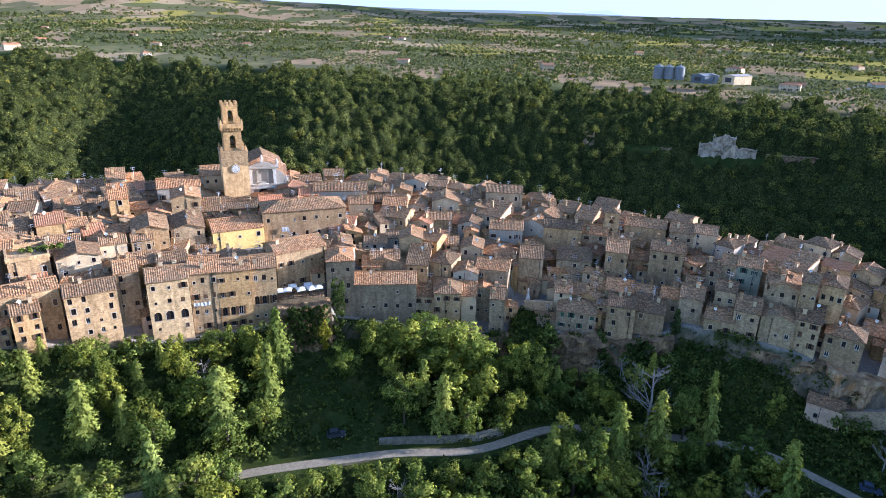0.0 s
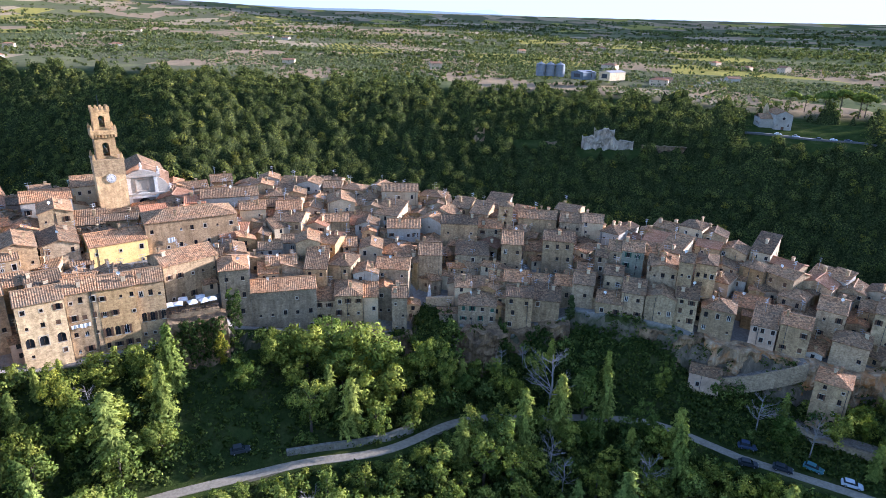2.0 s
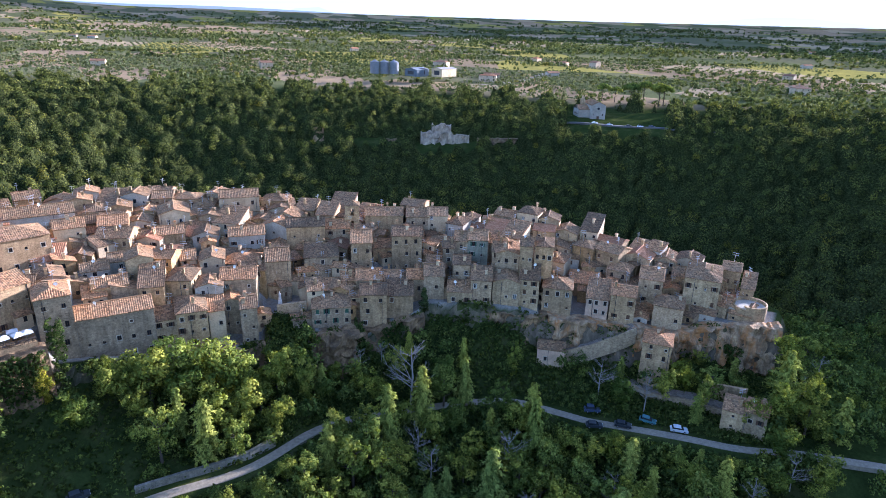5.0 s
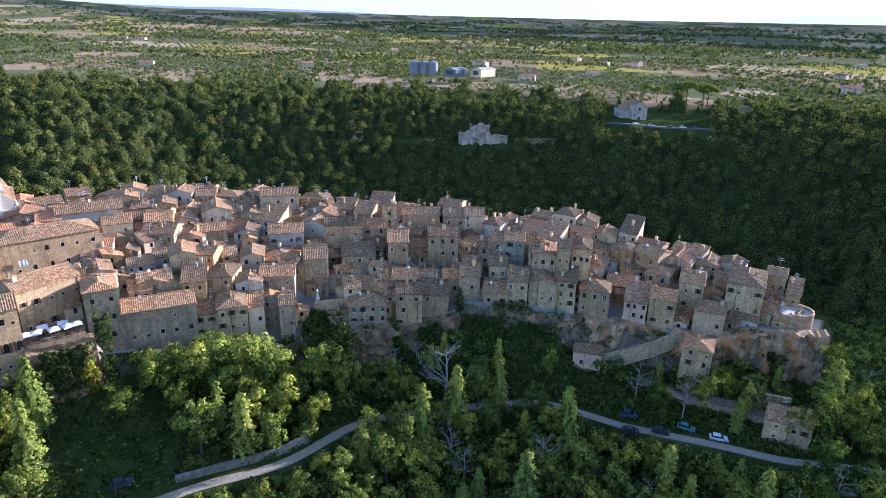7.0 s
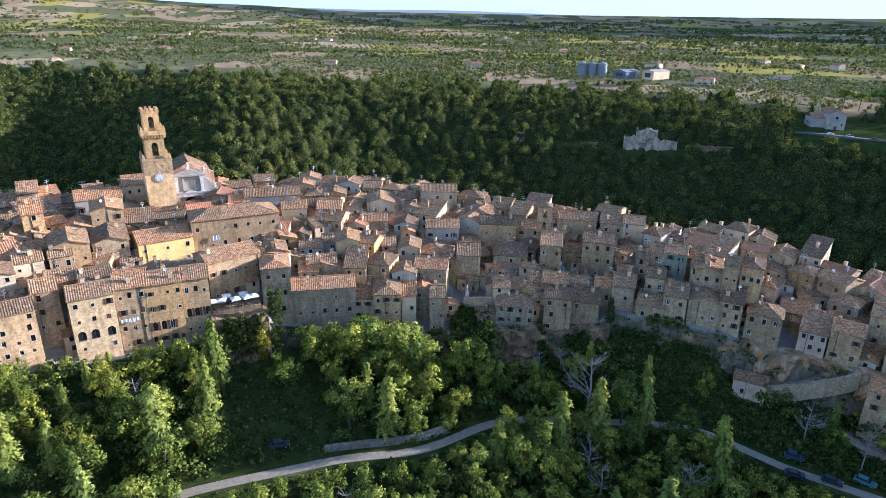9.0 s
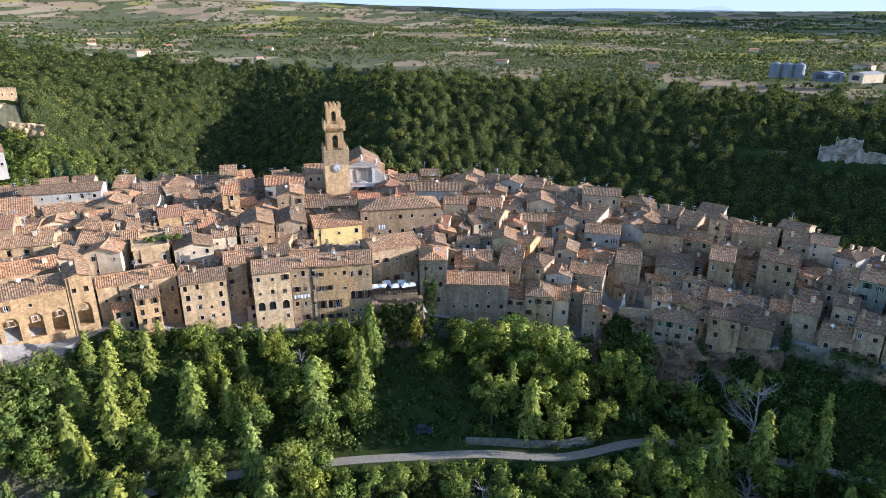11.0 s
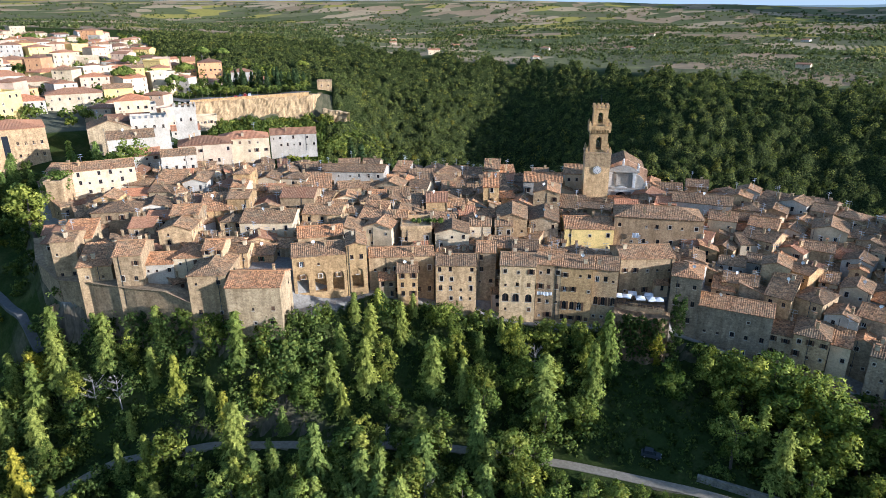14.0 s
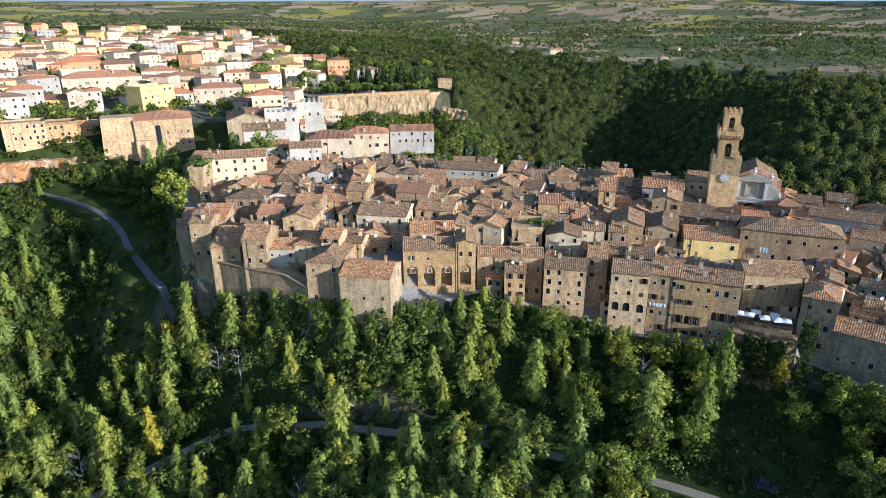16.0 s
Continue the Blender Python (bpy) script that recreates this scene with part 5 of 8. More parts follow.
def bell(parent, z, r):
    b = Build()
    prof = [(0.15, 1.5), (0.5, 1.35), (0.6, 0.9), (0.75, 0.3), (1.0, 0.0)]
    rings = [[(r * k * math.cos(i * math.pi / 6), r * k * math.sin(i * math.pi / 6), z + r * h) for i in range(12)] for k, h in prof]
    for a, c in zip(rings, rings[1:]):
        b.prism(c, a, 0, False)
    b.box(-0.08, 0.08, -2.2, 2.2, z + 1.5 * r, z + 1.5 * r + 0.2)
    b.put("bell", [BRONZE], parent, "bronze bell", smooth=True)


def campanile():
    top = thing("bell_tower", "tall ochre stone bell tower with a clock and battlements", "tower", pose(-69.7, 207, 28, 0, 0, 24) @ Matrix.Diagonal((0.96, 0.96, 0.965, 1)))
    W = 8.7
    b = Build()
    b.box(-W / 2, W / 2, -W / 2, W / 2, -3, 17.6)
    b.put("lower_shaft", [TAN_PLASTER], top, "smooth tan plaster shaft")
    b = Build()
    b.box(-W / 2 - 0.12, W / 2 + 0.12, -W / 2 - 0.12, W / 2 + 0.12, 17.6, 22.3)
    b.box(-W / 2 - 0.3, W / 2 + 0.3, -W / 2 - 0.3, W / 2 + 0.3, 22.3, 22.8)
    rng = random.Random(4)
    for k in range(150):
        x, z, s = rng.uniform(-4.2, 4.0), rng.uniform(17.8, 22), rng.uniform(0.15, 0.45)
        b.box(x, x + s, -W / 2 - 0.2, -W / 2 - 0.1, z, z + s * 0.6, 0)
    b.put("rubble_stage", [STONE["stone_warm"]], top, "rough brown rubble stone stage")
    for x in (-4.0, 4.0):
        for y in (-4.0, 4.0):
            b = Build()
            pinnacle(b, x, y, 22.8, 0.42)
            b.put("pinnacle", [TAN], top)
    b = Build()
    w = 6.0
    tower_stage(b, w, 22.8, 30.6, 1.9, 23.6, 28.0)
    b.put("belfry", [TAN], top, "ochre stone belfry with arched openings")
    b = Build()
    for k in range(4):
        r = Matrix.Rotation(k * math.pi / 2, 3, "Z")
        for i in range(8):
            x = -3.2 + i * 0.91
            q = Build()
            q.box(x - 0.2, x + 0.2, -w / 2 - 0.75, -w / 2, 29.6, 30.6)
            for f in q.f:
                b.face([r @ Vector(q.v[j]) for j in f])
    b.box(-w / 2 - 0.8, w / 2 + 0.8, -w / 2 - 0.8, w / 2 + 0.8, 30.6, 31.9)
    for x in (-3.4, 3.4):
        for y in (-3.4, 3.4):
            pinnacle(b, x, y, 31.9, 0.36)
    b.put("gallery", [TAN], top, "corbelled gallery")
    b = Build()
    w2 = 5.0
    tower_stage(b, w2, 31.9, 37.6, 1.6, 32.8, 36.4)
    b.box(-w2 / 2 - 0.2, w2 / 2 + 0.2, -w2 / 2 - 0.2, w2 / 2 + 0.2, 37.6, 38.0)
    for k in range(4):
        r = Matrix.Rotation(k * math.pi / 2, 3, "Z")
        for i in range(4):
            x = -2.45 + i * 1.4
            q = Build()
            q.box(x, x + 0.7, -w2 / 2 - 0.15, -w2 / 2 + 0.35, 38.0, 39.1)
            for f in q.f:
                b.face([r @ Vector(q.v[j]) for j in f])
    b.box(-w2 / 2, w2 / 2, -w2 / 2, w2 / 2, 37.5, 38.1)
    b.put("top_stage", [TAN], top, "battlemented upper stage")
    bell(top, 33.6, 0.8)
    bell(top, 24.6, 0.9)
    b = Build()
    ring = lambda r, y: [(r * math.cos(i * math.pi / 14), y, 16.7 + r * math.sin(i * math.pi / 14)) for i in range(28)]
    b.prism(ring(1.65, -W / 2 - 0.02), ring(1.65, -W / 2 - 0.3), 1)
    b.prism(ring(1.4, -W / 2 - 0.3), ring(1.4, -W / 2 - 0.34), 0)
    clock = b.put("clock", [CREAM, STONE["stone_pale"]], top, "round white clock face in a stone ring")
    for k in range(12):
        b = Build()
        a = k * math.pi / 6
        c = Vector((math.sin(a) * 1.15, 0, 16.7 + math.cos(a) * 1.15))
        b.box(c.x - 0.09, c.x + 0.09, -W / 2 - 0.38, -W / 2 - 0.34, c.z - 0.16, c.z + 0.16)
        b.put("hour_mark", [METAL], clock, "dark hour mark")
    for a, ln in ((math.radians(150), 0.8), (math.radians(175), 1.05)):
        b = Build()
        d = Vector((math.sin(a), 0, math.cos(a)))
        s = Vector((d.z, 0, -d.x)) * 0.07
        o = Vector((0, -W / 2 - 0.4, 16.7))
        b.face([o - s, o + s, o + d * ln + s * 0.5, o + d * ln - s * 0.5])
        b.put("clock_pointer", [METAL], clock, "dark clock pointer")
    b = Build()
    b.box(-0.05, 0.05, -0.05, 0.05, 38, 42.5)
    b.put("mast", [METAL], top, "thin metal mast")


campanile()


def cathedral():
    top = thing("cathedral", "cathedral with white baroque stucco front and brick nave", "church", pose(-61.3, 210.6, 30.2, 0, 0, 20) @ Matrix.Diagonal((1.2, 1, 0.86, 1)))
    b = Build()
    b.box(-6.5, 6.5, 1.2, 26, -4, 13.2)
    for yy in (1.2, 26):
        b.face([(-6.5, yy, 13.2), (6.5, yy, 13.2), (1.0, yy, 17.4)])
    b.put("nave", [RED_BRICK], top, "bare pink brick nave walls")
    b = Build()
    pts = [(-6.7, 10), (6.9, 10), (6.9, 15.4), (0.6, 19.6), (-6.7, 14.6)]
    b.prism([(x, 0.95, z) for x, z in pts], [(x, 1.7, z) for x, z in pts])
    b.put("gable_wall", [RED_BRICK], top, "bare brick gable behind the white front")
    r = Build()
    rg = random.Random(2)
    for o, du, dv, L in (((-6.9, 26.3, 13.0), (0, -1, 0), Vector((7.9, 0, 4.4)), 25.2), ((6.9, 1.1, 13.0), (0, 1, 0), Vector((-5.9, 0, 4.4)), 25.2)):
        ln = dv.length
        roof_patch(r, o, du, dv.normalized(), L, lambda u: ln, rg)
    r.put("roof", [ROOF, STONE["stone_warm"]], top)
    b = Build()
    c = Build()
    wall_face(c, (-7.0, 0, 0), (1, 0, 0), 14.0, -4, 7.6, [(1.4, 2.8, 0.2, 3.6, True, 0), (5.6, 8.4, 0.2, 6.2, True, 0), (11.2, 12.6, 0.2, 3.6, True, 0)], 0.9)
    for f in c.f:
        b.face([c.v[i] for i in f])
    b.face([(-7, 0.9, -2), (7, 0.9, -2), (7, 0.9, 7.5), (-7, 0.9, 7.5)], 1)
    b.box(-7.4, 7.4, -1.1, 0.9, 7.6, 8.3)
    b.box(-4.2, 4.2, 0, 1.2, 8.3, 15.0)
    b.box(-4.6, 4.6, -1.1, 1.2, 14.6, 15.2)
    pts = [(-4.2 + 8.4 * i / 10, 15.2 + 1.9 * math.sin(math.pi * i / 10)) for i in range(11)]
    b.prism([(x, -0.3, z) for x, z in pts], [(x, 1.1, z) for x, z in pts])
    for sgn in (-1, 1):
        cur = [(sgn * (7.0 - 2.8 * (1 - math.cos(math.pi / 2 * i / 8))), 8.3 + 5.2 * math.sin(math.pi / 2 * i / 8) ** 1.8) for i in range(9)] + [(sgn * 4.2, 8.3)]
        if sgn < 0:
            cur = cur[::-1]
        b.prism([(x, 0.0, z) for x, z in cur], [(x, 0.9, z) for x, z in cur])
    # wall and panel painted darker than the pilasters, in place of relief shade
    b.put("front", [STONE["plaster_white"], GLASS], top, "white stucco front with curved side scrolls")
    for x in (-6.6, -4.6, -3.3, 3.3, 4.6, 6.6):
        b = Build()
        hi = 7.4 if abs(x) > 4.3 else 14.4
        b.box(x - 0.4, x + 0.4, -0.85, 0.02, -4, hi)
        b.box(x - 0.55, x + 0.55, -1.05, 0.02, hi - 0.7, hi)
        b.box(x - 0.5, x + 0.5, -0.95, 0.02, hi * 0.57 - 0.2, hi * 0.57 + 0.2)
        b.put("pilaster", [CREAM], top)
    b = Build()
    b.box(-1.3, 1.3, -0.12, 0.0, 9.6, 13.0)
    b.box(-1.7, -1.3, -0.5, 0.0, 9.0, 13.6)
    b.box(1.3, 1.7, -0.5, 0.0, 9.0, 13.6)
    b.box(-1.9, 1.9, -0.32, 0.0, 13.6, 14.0)
    b.box(-1.9, 1.9, -0.32, 0.0, 9.0, 9.4)
    b.put("panel", [STONE["plaster_white"]], top, "framed stucco panel, greyed for the shade of its recess")
    b = Build()
    hood = [(-3.6 + 7.2 * i / 10, 6.6 + 2.2 * math.sin(math.pi * i / 10)) for i in range(11)]
    b.prism([(x, -0.9, z) for x, z in hood], [(x, 0.0, z) for x, z in hood])
    b.put("hood", [CREAM], top, "curved white hood over the door")
    for x, z in ((-6.7, 8.3), (6.7, 8.3), (-4.2, 15.2), (4.2, 15.2), (0, 17.1)):
        b = Build()
        b.box(x - 0.35, x + 0.35, -0.1, 0.6, z, z + 0.8)
        prof = [(0.15, 0.8), (0.42, 1.2), (0.45, 1.6), (0.2, 2.1), (0.28, 2.4), (0.05, 3.0)]
        rings = [[(x + q * math.cos(i * math.pi / 4), 0.25 + q * math.sin(i * math.pi / 4), z + h) for i in range(8)] for q, h in prof]
        for a, c in zip(rings, rings[1:]):
            b.prism(a, c, 0, False)
        b.put("finial", [CREAM], top)


cathedral()


def little_belfry():
    top = thing("bell_tower", "small square stone bell tower with a pyramid tile roof", "tower", pose(56.4, 192, 24, 0, 0, -16.5))
    b = Build()
    w = 4.6
    b.box(-w / 2, w / 2, -w / 2, w / 2, -2, 4)
    tower_stage(b, w, 4, 7.4, 1.1, 4.7, 6.7)
    tower_stage(b, w, 7.4, 11.6, 1.3, 8.2, 10.8)
    b.box(-w / 2 - 0.15, w / 2 + 0.15, -w / 2 - 0.15, w / 2 + 0.15, 7.3, 7.5)
    b.box(-w / 2 - 0.25, w / 2 + 0.25, -w / 2 - 0.25, w / 2 + 0.25, 11.5, 11.8)
    b.put("shaft", [STONE["stone_warm"]], top)
    r = Build()
    roof_on(r, w, w, 11.8, "hip", 0.5, random.Random(3), 0.3)
    ob = r.put("roof", [ROOF, STONE["stone_warm"]], top)
    ob.matrix_basis = pose(0, -w / 2, 0)
    bell(top, 8.4, 0.5)


little_belfry()

# ---- terrace with sunshades ----
CANVAS = plain("white_canvas", (0.62, 0.62, 0.61), 0.8, 0, 0.12, 1.0)
DARKWOOD = plain("dark_stained_wood", (0.06, 0.045, 0.035), 0.7)


def sunshade():
    top = thing("sunshade", "square white canvas sunshade on the terrace", "sunshade", pose(0, 0, 0), "sunshades on the terrace")
    b = Build()
    s = 1.1
    c = [(-s, -s, 2.2), (s, -s, 2.2), (s, s, 2.2), (-s, s, 2.2)]
    m = [(0, -s, 2.3), (s, 0, 2.3), (0, s, 2.3), (-s, 0, 2.3)]
    for i in range(4):
        b.face([c[i], m[i], (0, 0, 2.75)])
        b.face([m[i], c[(i + 1) % 4], (0, 0, 2.75)])
        j = (i + 1) % 4
        b.face([Vector(c[i]) - Vector((0, 0, 0.25)), Vector(c[j]) - Vector((0, 0, 0.25)), c[j], m[i], c[i]])
    b.put("canopy", [CANVAS], top)
    b = Build()
    b.tube([(0, 0, 0), (0, 0, 2.75)], [0.05, 0.04], 8)
    b.put("pole", [METAL], top)
    b = Build()
    b.box(-0.35, 0.35, -0.35, 0.35, 0, 0.12)
    b.put("base", [METAL], top)
    return top


def dining_table():
    top = thing("dining_table", "dark wooden dining table on the terrace", "table", pose(0, 0, 0), "tables on the terrace")
    b = Build()
    b.box(-0.6, 0.6, -0.4, 0.4, 0.71, 0.75)
    b.put("tabletop", [DARKWOOD], top)
    for x in (-0.52, 0.52):
        for y in (-0.32, 0.32):
            b = Build()
            b.box(x - 0.03, x + 0.03, y - 0.03, y + 0.03, 0, 0.71)
            b.put("leg", [DARKWOOD], top)
    return top


def terrace():
    base = thing("terrace", "restaurant terrace with a dark railing above the cliff", "terrace", pose(-35.6, 147.2, 23.4, 0, 0, 13.5))
    b = Build()
    b.box(-6.4, 6.4, -0.4, 9, -2.2, 0)
    b.put("deck", [STONE["stone_warm"]], base)
    b = Build()
    for k in range(17):
        x = -6.3 + k * 12.6 / 16
        b.box(x - 0.04, x + 0.04, -0.36, -0.28, 0, 1.0)
    b.box(-6.4, 6.4, -0.38, -0.26, 1.0, 1.08)
    b.box(-6.4, 6.4, -0.38, -0.26, 0.5, 0.56)
    b.put("railing", [DARKWOOD], base, "dark wooden railing")
    m = base.matrix_basis
    u, t = sunshade(), dining_table()
    first = True
    for x, y, s, r in ((-5.2, 0.8, 0.8, 5), (-3.0, 0.9, 0.95, -6), (-1.8, 3.3, 1.15, 4), (0.3, 0.8, 0.95, 12), (2.3, 3.4, 1.15, 0), (3.0, 1.0, 0.95, 20), (4.8, 1.4, 0.9, 8)):
        w = m @ pose(x, y, 0, 0, 0, r) @ Matrix.Diagonal((s, s, 1, 1))
        for q in (u, t):
            n = m @ (pose(x, y, 0, 0, 0, r) if q is u else pose(x + 0.9, y - 0.5, 0, 0, 0, r))
            if first:
                q.matrix_basis = n
            else:
                copy_thing(q, n)
        first = False


terrace()


def block_wall(name, pts, h, thick, mat, label, cat="wall", sink=2.0):
    """A masonry wall along points (x, y, z of its foot)."""
    b = Build()
    for p, q in zip(pts, pts[1:]):
        p, q = Vector(p), Vector(q)
        d = q - p
        s = Vector((d.y, -d.x, 0)).normalized() * thick / 2
        lo, hi = Vector((0, 0, -sink)), Vector((0, 0, h))
        b.prism([p - s + lo, q - s + lo, q + s + lo, p + s + lo], [p - s + hi, q - s + hi, q + s + hi, p + s + hi])
        b.prism([p - s * 1.3 + hi, q - s * 1.3 + hi, q + s * 1.3 + hi, p + s * 1.3 + hi], [p - s * 1.3 + hi * 1.0 + Vector((0, 0, 0.12)), q - s * 1.3 + hi + Vector((0, 0, 0.12)), q + s * 1.3 + hi + Vector((0, 0, 0.12)), p + s * 1.3 + hi + Vector((0, 0, 0.12))])
    return tagged(b.put(name, [mat], None, label), category=cat, kind="structure")


CONCRETE = masonry("stained_concrete", (0.34, 0.32, 0.27), (0.25, 0.235, 0.19), (0.15, 0.145, 0.11), 0.8, 0.15)
block_wall("retaining_wall", [(*polar(a, r + 3.0).to_2d(), z) for a, r, z in ((-6, 116, -0.4), (-2, 116.2, -0.3), (2, 116.6, -0.2), (5, 118, 0), (7.7, 121, 0.4))], 2.0, 0.6, CONCRETE, "stained pale retaining wall beside the road")
block_wall("town_wall", [(*polar(a, r).to_2d(), z) for a, r, z in ((-56.5, 149, 26), (-58.5, 154, 28), (-61, 159.5, 28), (-64, 168.5, 28), (-66.3, 178, 27), (-67.4, 190, 29), (-67.2, 205, 31))], 3.0, 3.0, STONE["stone_warm"], "high old town wall of tuff masonry", sink=16)
block_wall("terrace_wall", [(25, 160.5, 15.6), (33, 159.6, 15.8)], 2.2, 0.7, STONE["stone_grey"], "grey stone parapet of a small square", sink=6)
block_wall("path_wall", [(102.6, 120.6, 0.2), (107.6, 115.2, 0.6), (112.6, 106.4, -0.6), (120, 98, 0), (124.5, 92, -0.4)], 1.4, 0.6, STONE["stone_grey"], "low stone wall along the path", sink=5)
block_wall("garden_wall", [(125.5, 101, 1.0), (133, 93, 1.5)], 3.2, 0.7, STONE["stone_warm"], "stone garden wall with a tiled top", sink=5)
block_wall("road_wall", [(281, 371, 25.6), (306, 353, 23.2), (326, 336, 22.2)], 1.6, 0.6, STONE["stone_pale"], "pale wall along the chapel road", sink=4)
block_wall("promenade_wall", [(*polar(a, 427.5).to_2d(), z) for a, z in ((-54.5, 45.2), (-50, 46.3), (-46, 47.3), (-44.6, 47.6))], 1.0, 0.6, STONE["stone_ochre"], "low parapet along the promenade", sink=3)

COBBLE = masonry("cobbled_paving", (0.3, 0.27, 0.23), (0.23, 0.2, 0.17), (0.14, 0.125, 0.105), 4.0, 0.6)


def slab(name, pts, width, mat, label, cat, thick=3.0):
    b = Build()
    for k, (p, q) in enumerate(zip(pts, pts[1:])):
        p, q = Vector(p), Vector(q)
        d = q - p
        s = Vector((-d.y, d.x, 0)).normalized() * width
        lo = Vector((0, 0, -thick))
        q = q + d.normalized() * 0.4
        b.prism([p + lo, q + lo, q + s + lo, p + s + lo], [p, q, q + s, p + s])
    return tagged(b.put(name, [mat], None, label), category=cat, kind="structure")


slab("ramp", [(98.0, 126.5, 5.2), (104.6, 123.0, 7.7), (111.0, 119.5, 11.1), (116.0, 118.0, 13.4)], 4.2, COBBLE, "cobbled stepped ramp up to the town gate", "ramp", 3.5)
block_wall("ramp_wall", [(97.7, 126.1, 5.2), (104.3, 122.6, 7.7), (110.7, 119.1, 11.1), (115.8, 117.6, 13.4)], 0.9, 0.4, STONE["stone_grey"], "stone wall along the ramp", sink=4)
slab("path", [(103.7, 121.2, 1.0), (108.7, 115.8, 1.4), (113.2, 107.3, 0.4), (120.6, 99, 1.3), (125.2, 93, 0.8)], 3.4, COBBLE, "stone-paved path below the cliff", "path")


def statue():
    b = Build()
    b.box(-0.5, 0.5, -0.5, 0.5, 0, 1.2)
    prof = [(0.38, 1.2), (0.42, 1.6), (0.3, 2.5), (0.36, 3.0), (0.16, 3.35), (0.2, 3.6), (0.05, 3.85)]
    rings = [[(q * math.cos(i * math.pi / 5), q * math.sin(i * math.pi / 5), h) for i in range(10)] for q, h in prof]
    for a, c in zip(rings, rings[1:]):
        b.prism(a, c, 0, False)
    ob = b.put("statue", [CREAM], None, "slender white statue on a pedestal above the wall", pose(26.2, 162.0, 17.4), True)
    tagged(ob, category="statue")


statue()


def round_terrace():
    top = thing("round_terrace", "round paved terrace with a stone parapet at the spur tip", "terrace", pose(152.6, 111.8, 17.4))
    n = 28
    ring = lambda r, z: [(r * math.cos(2 * math.pi * i / n), r * math.sin(2 * math.pi * i / n), z) for i in range(n)]
    b = Build()
    b.prism(ring(4.6, -8), ring(4.6, 0))
    b.put("platform", [STONE["stone_warm"]], top)
    b = Build()
    b.prism(ring(4.1, 0.01), ring(4.1, 0.06))
    b.put("paving", [STONE["plaster_white"]], top, "pale paving")
    for i in range(n):
        if 10 <= i <= 15:
            continue
        b = Build()
        o, q = ring(4.6, 0), ring(4.15, 0)
        j = (i + 1) % n
        up = lambda p: (p[0], p[1], 1.0)
        b.prism([q[i], q[j], o[j], o[i]][::-1], [up(q[i]), up(q[j]), up(o[j]), up(o[i])][::-1])
        b.put("parapet", [STONE["stone_warm"]], top)


round_terrace()


def laundry(x, y, z, face, n, group="laundry on the house fronts"):
    top = thing("laundry", "white sheets hung out to dry below a window", "laundry", pose(x, y, z, 0, 0, face), group)
    rng = random.Random(n)
    b = Build()
    b.box(-n * 0.55, n * 0.55, -0.62, -0.6, 0, 0.02)
    b.put("line", [METAL], top)
    for k in range(n):
        b = Build()
        u = -n * 0.5 + k
        h = rng.uniform(0.7, 1.5)
        cols = 5
        pts = [(u + 0.9 * i / cols, -0.6 - 0.08 * math.sin(i * 1.7 + k)) for i in range(cols + 1)]
        for (xa, ya), (xb, yb) in zip(pts, pts[1:]):
            b.face([(xa, ya, -h), (xb, yb - 0.05, -h), (xb, yb, 0), (xa, ya, 0)])
            b.face([(xa, ya - 0.02, -h), (xa, ya - 0.02, 0), (xb, yb - 0.02, 0), (xb, yb - 0.07, -h)])
        b.put("sheet", [CANVAS], top)


laundry(-57.6, 138.4, 25.9, 22, 4)
laundry(-46.0, 177.0, 33.0, 20, 2)


def street_lamp(x, y, z):
    top = thing("street_lamp", "slim dark metal street lamp beside the road", "street lamp", pose(x, y, z), "street lamps")
    b = Build()
    b.tube([(0, 0, -0.5), (0, 0, 5.5)], [0.08, 0.05], 8)
    b.put("pole", [METAL], top)
    b = Build()
    b.tube([(0, 0, 5.4), (0.6, 0, 5.8), (1.1, 0, 5.8)], [0.04, 0.035, 0.03], 6)
    b.put("arm", [METAL], top)
    b = Build()
    b.box(0.9, 1.4, -0.12, 0.12, 5.68, 5.8)
    b.put("lamp_head", [METAL], top)


for ax, ar in ((-53, 431.5), (-51, 431.5), (-49, 431.5), (-47, 432)):
    q = polar(ax, ar)
    street_lamp(q.x, q.y, ground_z(q.x, q.y))

# ---- fortress, new town, farms and vehicles ----


def crenels(b, x0, x1, y, z, step=1.1, thick=0.6):
    n = max(2, int((x1 - x0) / step))
    for i in range(n):
        if i % 2 == 0:
            u = x0 + (x1 - x0) * i / n
            b.box(u, u + (x1 - x0) / n, y, y + thick, z, z + 1.0)


